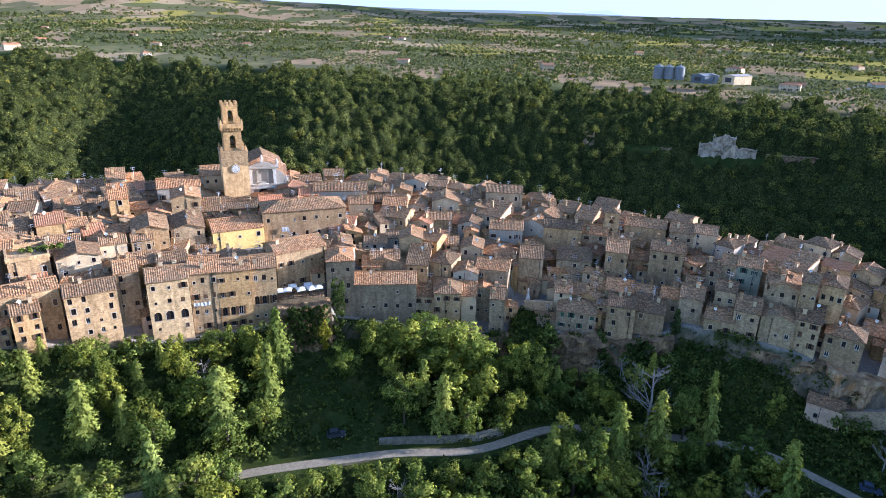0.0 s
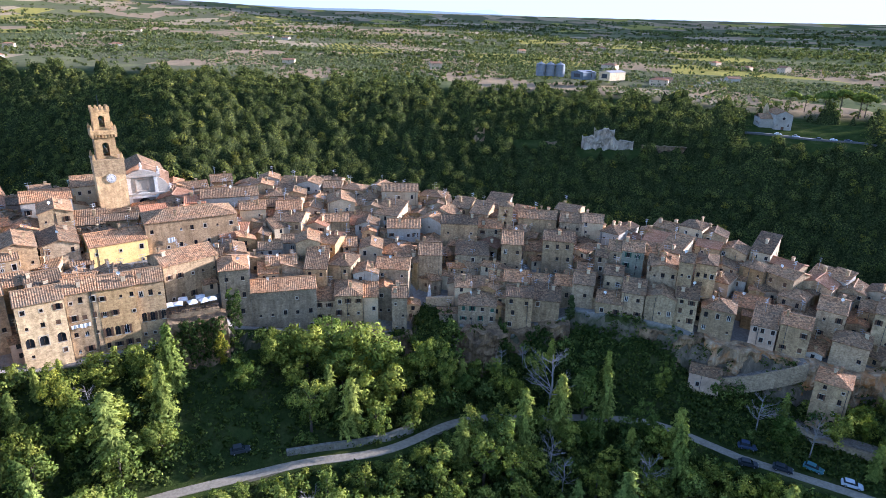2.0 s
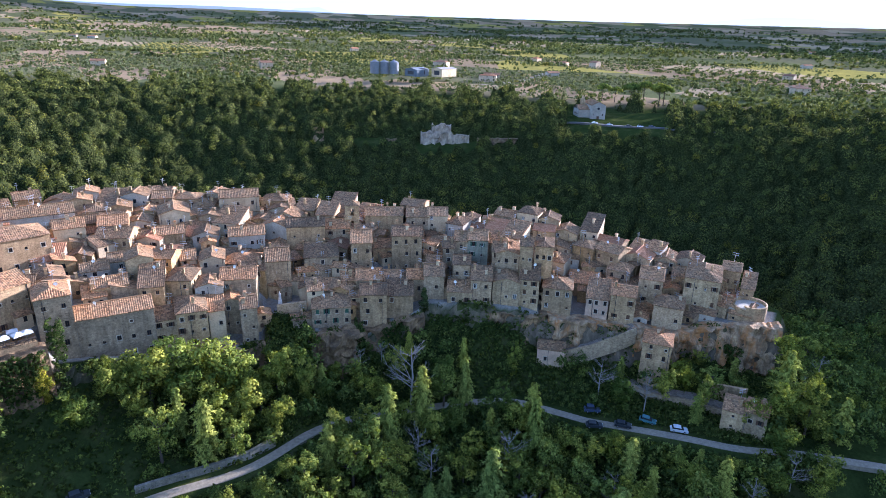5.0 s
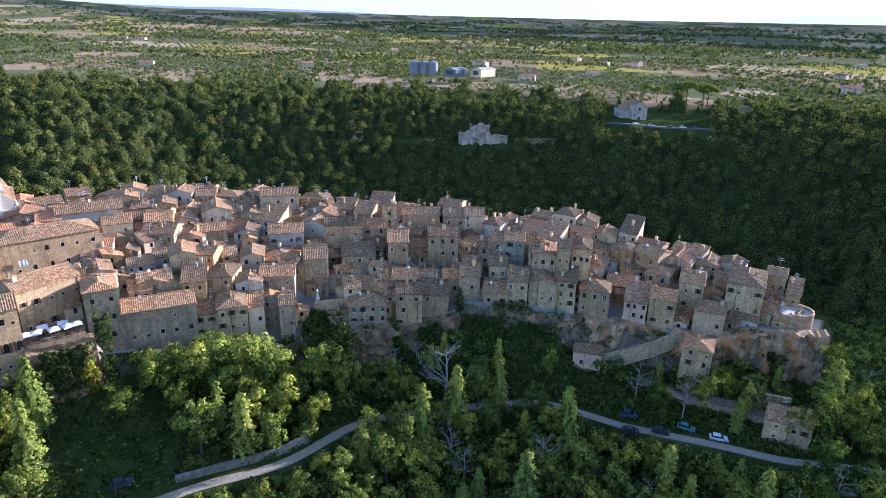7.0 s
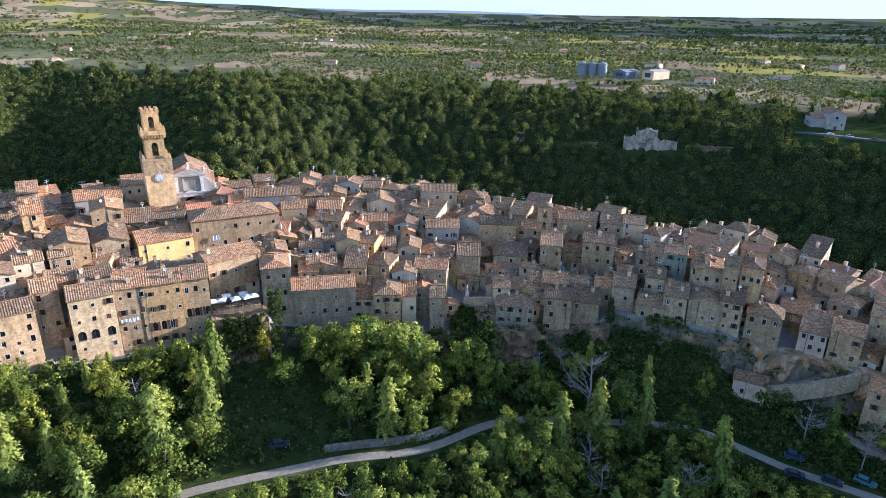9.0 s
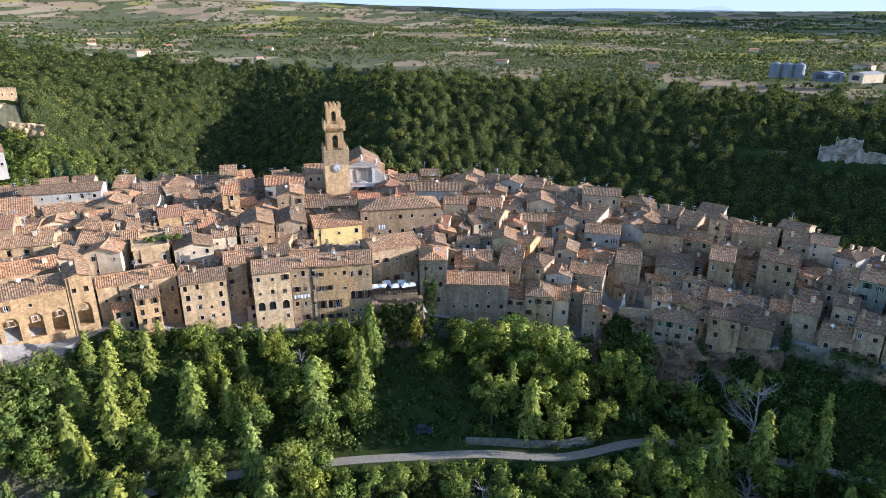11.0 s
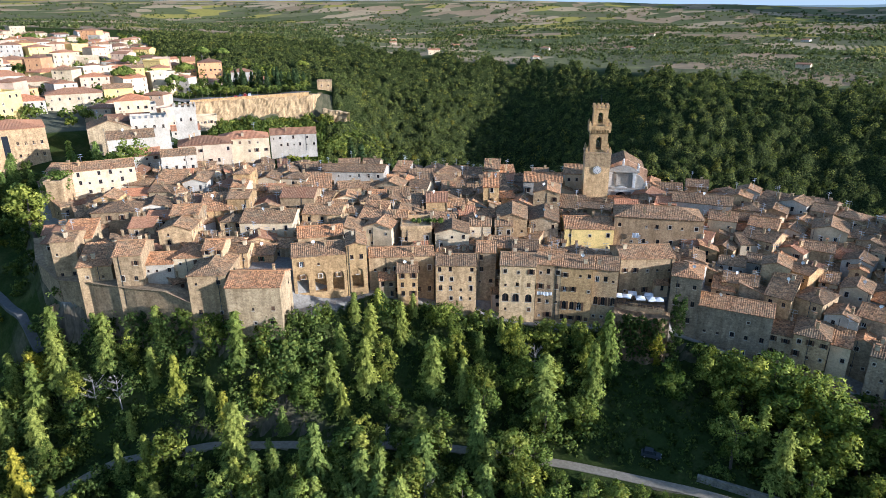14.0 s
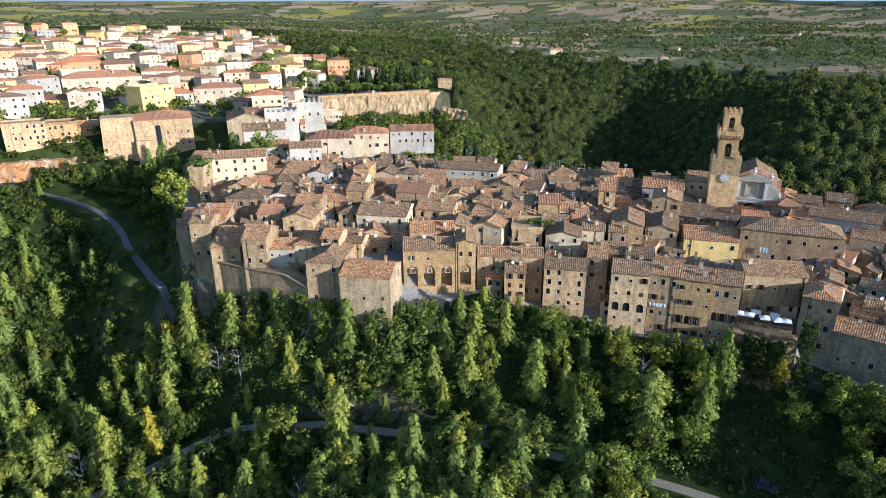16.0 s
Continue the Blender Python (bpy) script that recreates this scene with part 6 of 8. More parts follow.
def fortress():
    top = thing("fortress", "massive stone fortress with bastions and tiled hall", "fortress", pose(-281.7, 116.5, 36.5, 0, 0, 67))
    b = Build()
    b.box(-12, 12, 0, 24, -10, 15.5)
    b.put("hall", [STONE["stone_warm"]], top)
    r = Build()
    roof_on(r, 24, 24, 15.5, "hip", 0.22, random.Random(1))
    r.put("roof", [ROOF_NEW, STONE["stone_warm"]], top)
    b = Build()
    lo = [(-26, 1, -8), (-12, 0, -8), (-12, 14, -8), (-26, 14, -8)]
    hi = [(-25, 3, 17), (-12, 2, 17), (-12, 14, 17), (-25, 14, 17)]
    b.prism(lo, hi)
    b.put("bastion", [STONE["stone_warm"]], top, "sloping stone bastion")
    b = Build()
    lo = [(-12, -5, -10), (-5, -5, -10), (-5, 2, -10), (-12, 2, -10)]
    hi = [(-12, -2.5, 7), (-5, -2.5, 7), (-5, 2, 7), (-12, 2, 7)]
    b.prism(lo, hi)
    b.put("buttress", [STONE["stone_warm"]], top)
    b = Build()
    b.box(-3.6, -1.4, -0.12, 0.0, -6, 13, 0)
    b.put("shaft_slot", [GLASS], top, "tall dark slot in the wall")
    rng = random.Random(6)
    for i in range(4):
        for j in range(2):
            share("window", window_mesh(0.9, 1.3, "bare"), top, pose(1.5 + i * 2.8, -0.02, 4 + j * 5))
    # pale hall with a gable
    house(-262.0, 145.9, 38.6, 16.8, 20, 11.7, 60.9, "gabley", "stone_pale", 1, 3, bury=8)
    # crenellated white tower and wall
    top = thing("castle_tower", "white crenellated castle tower", "tower", pose(-245.8, 172, 44, 0, 0, 55))
    b = Build()
    b.box(-4.4, 4.4, 0, 9, -6, 13.2)
    b.box(-4.7, 4.7, -0.3, 9.3, 11.6, 13.2)
    b.put("shaft", [STONE["plaster_white"]], top)
    b = Build()
    crenels(b, -4.7, 4.7, -0.3, 13.2)
    crenels(b, -4.7, 4.7, 8.7, 13.2)
    for k in range(5):
        b.box(-4.7, -4.1, 0.6 + k * 1.8, 1.5 + k * 1.8, 13.2, 14.2)
        b.box(4.1, 4.7, 0.6 + k * 1.8, 1.5 + k * 1.8, 13.2, 14.2)
    b.put("battlement", [STONE["plaster_white"]], top)
    r = Build()
    roof_on(r, 7.6, 7.6, 13.0, "hip", 0.3, random.Random(8), 0.1)
    r.put("roof", [ROOF, STONE["stone_warm"]], top).matrix_basis = pose(0, 0.8, 0)
    for x in (-2, 2):
        share("window", window_mesh(0.9, 1.5, "bare"), top, pose(x, -0.02, 7))
    top = thing("castle_wall", "white battlemented castle wing beside the tower", "castle wing", pose(-254.5, 160.5, 43, 0, 0, 58))
    b = Build()
    b.box(-8, 7, 0, 10, -6, 10.2)
    b.put("wall", [STONE["plaster_white"]], top)
    b = Build()
    crenels(b, -8, 7, -0.2, 10.2)
    b.box(-8, 7, 9.4, 10, 10.2, 11.0)
    b.put("battlement", [STONE["plaster_white"]], top)
    for i in range(4):
        share("window", window_mesh(1.0, 1.6, "bare"), top, pose(-6 + i * 3.6, -0.02, 5.5))


fortress()


def new_town():
    rng = random.Random(12)
    mats = ["plaster_white"] * 4 + ["plaster_cream"] * 6 + ["plaster_peach"] * 4 + ["plaster_yellow"] * 3 + ["orange"] * 2 + ["plaster_rose"] * 2
    made = 0
    rest = Joined()
    for ring in range(30):
        rho = 350 + ring * 19 + ring * ring * 0.28
        az = -86 + rng.uniform(0, 3)
        while az < -46.5:
            w, d = rng.uniform(10, 20), rng.uniform(10, 14)
            p = polar(az, rho + rng.uniform(-5, 5))
            c = polar(az, rho + d / 2)
            edge = -54.5 if rho < 600 else -57.5
            lim = 0.96 if rho < 700 else 0.62
            if az < edge and rng.random() < lim and made < 260 and rho < 1000 and all((c.x - fx) ** 2 + (c.y - fy) ** 2 > (fr + w * 0.38) ** 2 for fx, fy, fr in FOOT):
                h = rng.choice([6.5, 6.5, 9.5, 9.5, 12.5])
                house(p.x, p.y, ground_z(c.x, c.y), w, d, h, -az + rng.choice([0, 20, -30, 35, 8]), rng.choice(["hip", "hip", "gable", "hip", "flat"]), rng.choice(mats), int(h / 3), max(2, int(w / 3.6)), group="houses of the new town", new_roof=rng.random() < 0.8, detail=False, slope=0.26, bury=5, into=None if made < 34 else rest)
                made += 1
            az += math.degrees((w + rng.uniform(1.5, 6)) / rho)
    rest.put("new_town_houses", "pale plastered houses with orange tile roofs on the plateau", "houses")


new_town()


def far_farms():
    rng = random.Random(31)
    rest = Joined()
    for k in range(44):
        az = rng.uniform(-52, 55)
        r0 = float(rim(np.array([az]))[0])
        rho = r0 + 60 + rng.random() ** 1.4 * 1500
        p = polar(az, rho)
        house(p.x, p.y, ground_z(p.x, p.y) - 0.5, rng.uniform(10, 20), rng.uniform(9, 12), rng.uniform(4, 7), -az + rng.uniform(-40, 40), rng.choice(["hip", "gable"]), rng.choice(["plaster_white", "plaster_cream", "plaster_peach"]), 2, 3, group="farmhouses on the plateau", new_roof=True, detail=False, label="pale farmhouse with an orange tile roof among fields", into=None if k < 8 else rest)
    rest.put("farmhouses", "pale farmhouses with orange roofs scattered over the fields", "farmhouses")


far_farms()
STEEL = plain("galvanised_steel", (0.19, 0.195, 0.2), 0.7, 0.1, 0.15, 0.4)
ROOFSHEET = plain("fibre_cement_sheet", (0.3, 0.27, 0.24), 0.9)
BLUE_SHEET = plain("blue_sheet_metal", (0.12, 0.145, 0.165), 0.75, 0.0)


def silo(x, y, z, r, h):
    top = thing("silo", "round galvanised grain silo with a conical top", "silo", pose(x, y, z), "grain silos")
    n = 24
    ring = lambda q, zz: [(q * math.cos(2 * math.pi * i / n), q * math.sin(2 * math.pi * i / n), zz) for i in range(n)]
    b = Build()
    for k in range(8):
        z0, z1 = h * k / 8, h * (k + 1) / 8
        b.prism(ring(r, z0), ring(r, z1 - 0.12), 0, False)
        b.prism(ring(r, z1 - 0.12), ring(r + 0.1, z1 - 0.06), 0, False)
        b.prism(ring(r + 0.1, z1 - 0.06), ring(r, z1), 0, False)
    b.put("drum", [STEEL], top)
    b = Build()
    b.prism(ring(r + 0.15, h), ring(0.5, h + r * 0.45), 0, True)
    b.put("cone", [STEEL], top)
    b = Build()
    b.prism(ring(0.5, h + r * 0.45), ring(0.5, h + r * 0.45 + 0.8), 0, True)
    b.put("hatch", [STEEL], top)
    return top


silo(205, 607, 46, 4.6, 11)
silo(214, 604.5, 46, 4.6, 11)
silo(223, 601.5, 46, 4.6, 11)


def shed(x, y, z, w, d, h, face, wallm, roofm, label):
    top = thing("shed", label, "shed", pose(x, y, z, 0, 0, face), "farm sheds")
    b = Build()
    b.box(-w / 2, w / 2, 0, d, -2, h, 0, "t")
    for yy in (0, d):
        b.face([(-w / 2, yy, h), (w / 2, yy, h), (0, yy, h + w * 0.1)])
    b.put("wall", [wallm], top)
    for s in (-1, 1):
        b = Build()
        e = w / 2 + 0.4
        p = [(s * e, -0.4, h - 0.05), (0, -0.4, h + w * 0.1 + 0.05), (0, d + 0.4, h + w * 0.1 + 0.05), (s * e, d + 0.4, h - 0.05)]
        q = [(u, v, t + 0.25) for u, v, t in p]
        b.prism(p, q)
        b.put("roof_panel", [roofm], top)
    b = Build()
    b.box(-w * 0.25, w * 0.25, -0.12, 0, 0, h * 0.75)
    b.put("door", [METAL], top)


shed(238, 594, 46, 16, 18, 4.5, -65, BLUE_SHEET, STEEL, "blue sheet-metal farm shed beside the silos")
shed(262, 584, 46, 13, 24, 5.5, -62, STONE["plaster_cream"], ROOFSHEET, "pale farm warehouse beside the silos")
shed(250, 592, 46, 10, 10, 5, -20, STEEL, STEEL, "grey metal lean-to shed")


def chapel():
    top = thing("chapel", "white sanctuary church with a gable front on the far hill", "church", pose(300, 375, 29, 0, 0, -22))
    b = Build()
    w, d, h = 11, 24, 11
    b.box(-w / 2, w / 2, 0, d, -5, h)
    for yy in (0, d):
        b.face([(-w / 2, yy, h), (w / 2, yy, h), (0, yy, h + 2.6)])
    b.put("wall", [STONE["plaster_white"]], top)
    r = Build()
    roof_on(r, w, d, h, "gabley", 0.44, random.Random(1))
    r.put("roof", [ROOF, STONE["plaster_white"]], top)
    b = Build()
    b.box(-13.5, -w / 2, 4, 20, -5, 7.5)
    b.put("side_wing", [STONE["plaster_white"]], top)
    r = Build()
    roof_on(r, 8, 16, 7.5, "gable", 0.3, random.Random(1))
    r.put("wing_roof", [ROOF, STONE["plaster_white"]], top).matrix_basis = pose(-9.5, 4, 0)
    b = Build()
    b.box(-9, -6, 16, 19, 0, 13)
    for c, e in (((-9, 16), (-6, 16)), ((-6, 16), (-6, 19)), ((-6, 19), (-9, 19)), ((-9, 19), (-9, 16))):
        b.face([(*c, 13), (*e, 13), (-7.5, 17.5, 17)])
    b.put("belfry", [STONE["stone_pale"]], top, "small pointed belfry")
    b = Build()
    b.box(-0.9, 0.9, -0.12, 0, -0.5, 3.2)
    b.put("door", [WOOD], top, "dark wooden door")
    b = Build()
    b.prism([(0.9 * math.cos(i * math.pi / 8), -0.1, 8.6 + 0.9 * math.sin(i * math.pi / 8)) for i in range(16)], [(0.9 * math.cos(i * math.pi / 8), 0.02, 8.6 + 0.9 * math.sin(i * math.pi / 8)) for i in range(16)])
    b.put("round_window", [GLASS], top)
    for x in (-3.4, 3.4):
        share("window", window_mesh(0.9, 1.6, "bare"), top, pose(x, -0.02, 3.4))
    for k in range(4):
        share("window", window_mesh(0.9, 1.3, "bare"), top, pose(-13.52, 6 + 3.4 * k, 3.5, 0, 0, -90))


chapel()
r2 = ribbon("road", [(270, 380, 0), (290, 366, 0), (308, 352, 0), (330, 332, 0), (352, 308, 0)], 4, ASPHALT, "asphalt road past the chapel", 0.3)
tagged(r2, category="road", kind="structure")
r2 = ribbon("road", [(300, 560, 0), (340, 575, 0), (380, 600, 0), (440, 660, 0)], 8, ROADM, "white farm road across the plateau", 0.3)
tagged(r2, category="road", kind="structure")
r2 = ribbon("road", [tuple(polar(a, r)) for a, r in ((-60, 436), (-54.5, 433), (-50, 433.5), (-46, 434.5), (-44.8, 445))], 7, ASPHALT, "promenade road on top of the cliff", 0.3)
tagged(r2, category="road", kind="structure")

# ---- cars ----
RUBBER = plain("black_rubber", (0.02, 0.02, 0.02), 0.85)
CARGLASS = plain("car_glass", (0.03, 0.035, 0.04), 0.08)
LAMP = plain("car_lamp", (0.6, 0.58, 0.5), 0.2)
PAINT = {k: plain("paint_" + k, c, 0.3, 0.1, 0.05) for k, c in (("silver", (0.5, 0.52, 0.54)), ("white", (0.72, 0.72, 0.7)), ("dark", (0.04, 0.045, 0.05)), ("teal", (0.07, 0.17, 0.18)), ("blue", (0.045, 0.06, 0.1)), ("red", (0.35, 0.04, 0.03)))}


def car(x, y, turn, paint, label, tall=0.0, z=None, group="parked cars"):
    top = thing("car", label, "car", pose(x, y, (ground_z(x, y) + 0.14) if z is None else z, 0, 0, turn), group)
    t = tall

    def rings(b, prof, half, mat):
        for s0, s1 in ((-1, 1),):
            a = [(px, -half, pz) for px, pz in prof]
            c = [(px, half, pz) for px, pz in prof]
            b.prism(a, c, mat)

    b = Build()
    rings(b, [(-2.1, 0.3), (2.1, 0.3), (2.15, 0.65), (1.95, 0.85), (1.0, 0.98 + t * 0.2), (-1.9, 1.0 + t * 0.2), (-2.12, 0.8)], 0.85, 0)
    b.put("body", [PAINT[paint]], top)
    b = Build()
    rings(b, [(-1.75, 0.98 + t * 0.2), (1.05, 0.97 + t * 0.2), (0.35, 1.4 + t), (-1.3, 1.44 + t)], 0.76, 0)
    b.put("cabin", [CARGLASS], top, "dark glazed cabin")
    b = Build()
    rings(b, [(0.4, 1.39 + t), (0.2, 1.47 + t), (-1.2, 1.5 + t), (-1.45, 1.42 + t)], 0.74, 0)
    b.put("roof", [PAINT[paint]], top)
    for wx in (-1.3, 1.3):
        for wy in (-0.82, 0.82):
            b = Build()
            ring = lambda r, yy: [(wx + r * math.cos(i * math.pi / 7), yy, 0.31 + r * math.sin(i * math.pi / 7)) for i in range(14)]
            b.prism(ring(0.31, wy - 0.1), ring(0.31, wy + 0.1))
            wheel = b.put("wheel", [RUBBER], top)
            b = Build()
            b.prism(ring(0.18, wy - 0.115), ring(0.18, wy + 0.115))
            b.put("rim", [ALU], wheel)
    for wy in (-0.6, 0.6):
        b = Build()
        b.box(2.08, 2.17, wy - 0.18, wy + 0.18, 0.6, 0.75)
        b.put("headlight", [LAMP], top)


car(-22.4, 119.0, 12, "dark", "dark off-road car parked beside the gravel road", 0.35, group="cars on the valley road")
car(111.0, 93.4, -38, "silver", "silver-grey estate car parked on the road bend", group="cars on the valley road")
car(96.4, 109.4, -30, "blue", "dark blue van parked under the trees", 0.4, group="cars on the valley road")
car(93.2, 104.3, -30, "dark", "dark car parked under the trees", group="cars on the valley road")
car(106.4, 99.6, -50, "teal", "small teal three-wheeled truck on the road", 0.1, group="cars on the valley road")
car(99.8, 101.2, -40, "dark", "dark car half hidden beside a bare tree", group="cars on the valley road")
for k, (u, c) in enumerate(((0.1, "white"), (0.3, "silver"), (0.55, "dark"), (0.7, "white"), (0.85, "blue"))):
    q = Vector((285, 368)).lerp(Vector((326, 334)), u)
    car(q.x + 2, q.y + 2, -38, c, f"{c} car parked along the chapel road", group="cars by the chapel")
rg = random.Random(9)
for k in range(24):
    q = polar(-54.2 + k * 0.38, 430.2)
    c = rg.choice(["white", "silver", "dark", "blue", "red", "white"])
    car(q.x, q.y, 90 + 50, c, f"{c} car parked along the promenade", group="cars on the promenade", z=ground_z(q.x, q.y) + 0.35)


# ---- sky and hills beyond the plateau ----


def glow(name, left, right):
    """Far haze painted as an even glow of the surface, paler towards the sun's side."""
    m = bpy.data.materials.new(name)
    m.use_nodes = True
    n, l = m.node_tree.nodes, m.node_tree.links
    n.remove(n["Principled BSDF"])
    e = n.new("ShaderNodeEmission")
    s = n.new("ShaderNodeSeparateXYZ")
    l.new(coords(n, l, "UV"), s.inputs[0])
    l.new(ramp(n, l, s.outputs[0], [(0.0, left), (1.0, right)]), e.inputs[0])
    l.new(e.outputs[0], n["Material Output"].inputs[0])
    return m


def ring_wall(name, rho, lo, hi, mat, label):
    b = Build()
    az = np.arange(-100, 101, 2.0)
    for a, c in zip(az, az[1:]):
        u0, u1 = (a + 100) / 200, (c + 100) / 200
        p, q = polar(a, rho), polar(c, rho)
        b.face([(p.x, p.y, lo), (q.x, q.y, lo), (q.x, q.y, hi(c)), (p.x, p.y, hi(a))], 0, [(u0, 0), (u1, 0), (u1, 1), (u0, 1)])
    return tagged(b.put(name, [mat], None, label), category="backdrop", kind="structure")


ring_wall("backdrop", 4950, -100, lambda a: 900, glow("hazy_sky", (0.2, 0.275, 0.335), (0.36, 0.39, 0.385)), "pale hazy sky above the horizon")
# hills and mountains glow in haze blue, not in a colour of their own
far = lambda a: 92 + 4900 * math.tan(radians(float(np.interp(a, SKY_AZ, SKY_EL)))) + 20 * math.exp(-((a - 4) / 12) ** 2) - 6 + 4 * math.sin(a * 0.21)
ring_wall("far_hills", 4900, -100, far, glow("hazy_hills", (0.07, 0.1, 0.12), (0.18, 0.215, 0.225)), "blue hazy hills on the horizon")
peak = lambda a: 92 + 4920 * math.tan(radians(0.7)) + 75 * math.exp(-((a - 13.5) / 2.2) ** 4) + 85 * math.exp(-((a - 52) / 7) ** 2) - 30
ring_wall("far_mountain", 4920, -100, peak, glow("hazy_mountain", (0.175, 0.24, 0.29), (0.31, 0.345, 0.345)), "faint mountains beyond the plain, blue haze painted in")

# ---- trees ----


def cards(rng, centres, radii, per, size, squash=1.0):
    """Leaf sprays set round a number of clumps: quads with random turn, and a random number each."""
    k = len(centres)
    d = rng.normal(size=(k * per, 3))
    d /= np.linalg.norm(d, axis=1)[:, None]
    c = np.repeat(centres, per, 0)
    r = np.repeat(radii, per)[:, None] * rng.uniform(0.55, 1.08, (k * per, 1))
    p = c + d * r * np.array([1, 1, squash])
    nrm = d + rng.normal(scale=0.38, size=d.shape)
    nrm /= np.linalg.norm(nrm, axis=1)[:, None]
    a = np.cross(nrm, rng.normal(size=d.shape))
    a /= np.linalg.norm(a, axis=1)[:, None]
    b = np.cross(nrm, a)
    s = rng.uniform(size[0], size[1], (k * per, 1))
    q = np.stack([p - a * s, p + a * s * 0.6 - b * s * rng.uniform(0.5, 0.8, s.shape) + nrm * s * 0.15, p + a * s * 0.6 + b * s * rng.uniform(0.5, 0.8, s.shape) - nrm * s * 0.1], 1)
    flip = np.einsum("ij,ij->i", np.cross(q[:, 1] - q[:, 0], q[:, 2] - q[:, 1]), d) < 0
    q[flip] = q[flip][:, ::-1]
    clump = np.repeat(rng.uniform(0, 1, k), per)
    tone = np.clip(0.62 * clump + 0.38 * rng.uniform(0, 1, k * per), 0, 1)
    mid = centres.mean(0) - np.array([0, 0, 0.8])
    o = p - (mid if len(centres) < 400 else c - np.array([0, 0, 1.0]))
    o /= np.linalg.norm(o, axis=1)[:, None] + 1e-6
    nn = d * 0.75 + o * 0.7 + nrm * 0.25
    nn /= np.linalg.norm(nn, axis=1)[:, None]
    return q, tone, nn


def leaf_mesh(name, quads, tone, normals, mat, tree=None):
    n, c = len(quads), quads.shape[1]
    me = bpy.data.meshes.new(name)
    me.vertices.add(n * c)
    me.vertices.foreach_set("co", quads.reshape(-1).astype(np.float32))
    me.loops.add(n * c)
    me.loops.foreach_set("vertex_index", np.arange(n * c, dtype=np.int32))
    me.polygons.add(n)
    me.polygons.foreach_set("loop_start", np.arange(0, n * c, c, dtype=np.int32))
    me.materials.append(mat)
    uv = me.uv_layers.new(name="tint")
    t = np.zeros((n, c, 2), np.float32)
    t[:, :, 0] = 0.45 if tree is None else tree[:, None]
    t[:, :, 1] = tone[:, None]
    uv.data.foreach_set("uv", t.ravel())
    me.update(calc_edges=True)
    # leaves take the light of the clump that they grow on
    at = me.attributes.new("custom_normal", "FLOAT_VECTOR", "POINT")
    at.data.foreach_set("vector", np.repeat(normals, c, 0).astype(np.float32).ravel())
    return me


def trunk_mesh(rng, h, r, limbs, spread, bare=False):
    b = Build()
    top = Vector((rng.uniform(-0.3, 0.3), rng.uniform(-0.3, 0.3), h))
    mid = top * 0.5 + Vector((rng.uniform(-0.25, 0.25), rng.uniform(-0.25, 0.25), 0))
    b.tube([(0, 0, -1.0), tuple(mid), tuple(top)], [r, r * 0.7, r * 0.25], 7)
    for i in range(limbs):
        z = h * rng.uniform(0.3, 0.92)
        a = 2 * math.pi * (i * 0.382 + rng.uniform(-0.1, 0.1))
        ln = spread * (1.15 - z / h * 0.7) * rng.uniform(0.7, 1.1)
        p0 = Vector((0, 0, z))
        p1 = p0 + Vector((math.cos(a) * ln * 0.5, math.sin(a) * ln * 0.5, ln * 0.3))
        p2 = p0 + Vector((math.cos(a) * ln, math.sin(a) * ln, ln * rng.uniform(0.5, 0.9)))
        b.tube([tuple(p0), tuple(p1), tuple(p2)], [r * 0.35, r * 0.22, r * 0.06], 5)
        if bare:
            for k in range(7):
                t = rng.uniform(0.25, 1)
                s = p0.lerp(p2, t)
                e = s + Vector((math.cos(a + rng.uniform(-1.3, 1.3)), math.sin(a + rng.uniform(-1.3, 1.3)), rng.uniform(0.2, 1.2))) * ln * rng.uniform(0.2, 0.45)
                b.tube([tuple(s), tuple(e)], [r * 0.12, r * 0.035], 4)
                for _ in range(3):
                    e2 = s.lerp(e, rng.uniform(0.4, 1)) + Vector((rng.uniform(-1, 1), rng.uniform(-1, 1), rng.uniform(0, 1.1))) * ln * 0.16
                    b.tube([tuple(s.lerp(e, 0.5)), tuple(e2)], [r * 0.06, r * 0.025], 3)
    return b.mesh("trunk", [DEADWOOD if bare else BARK])


TREES = {}


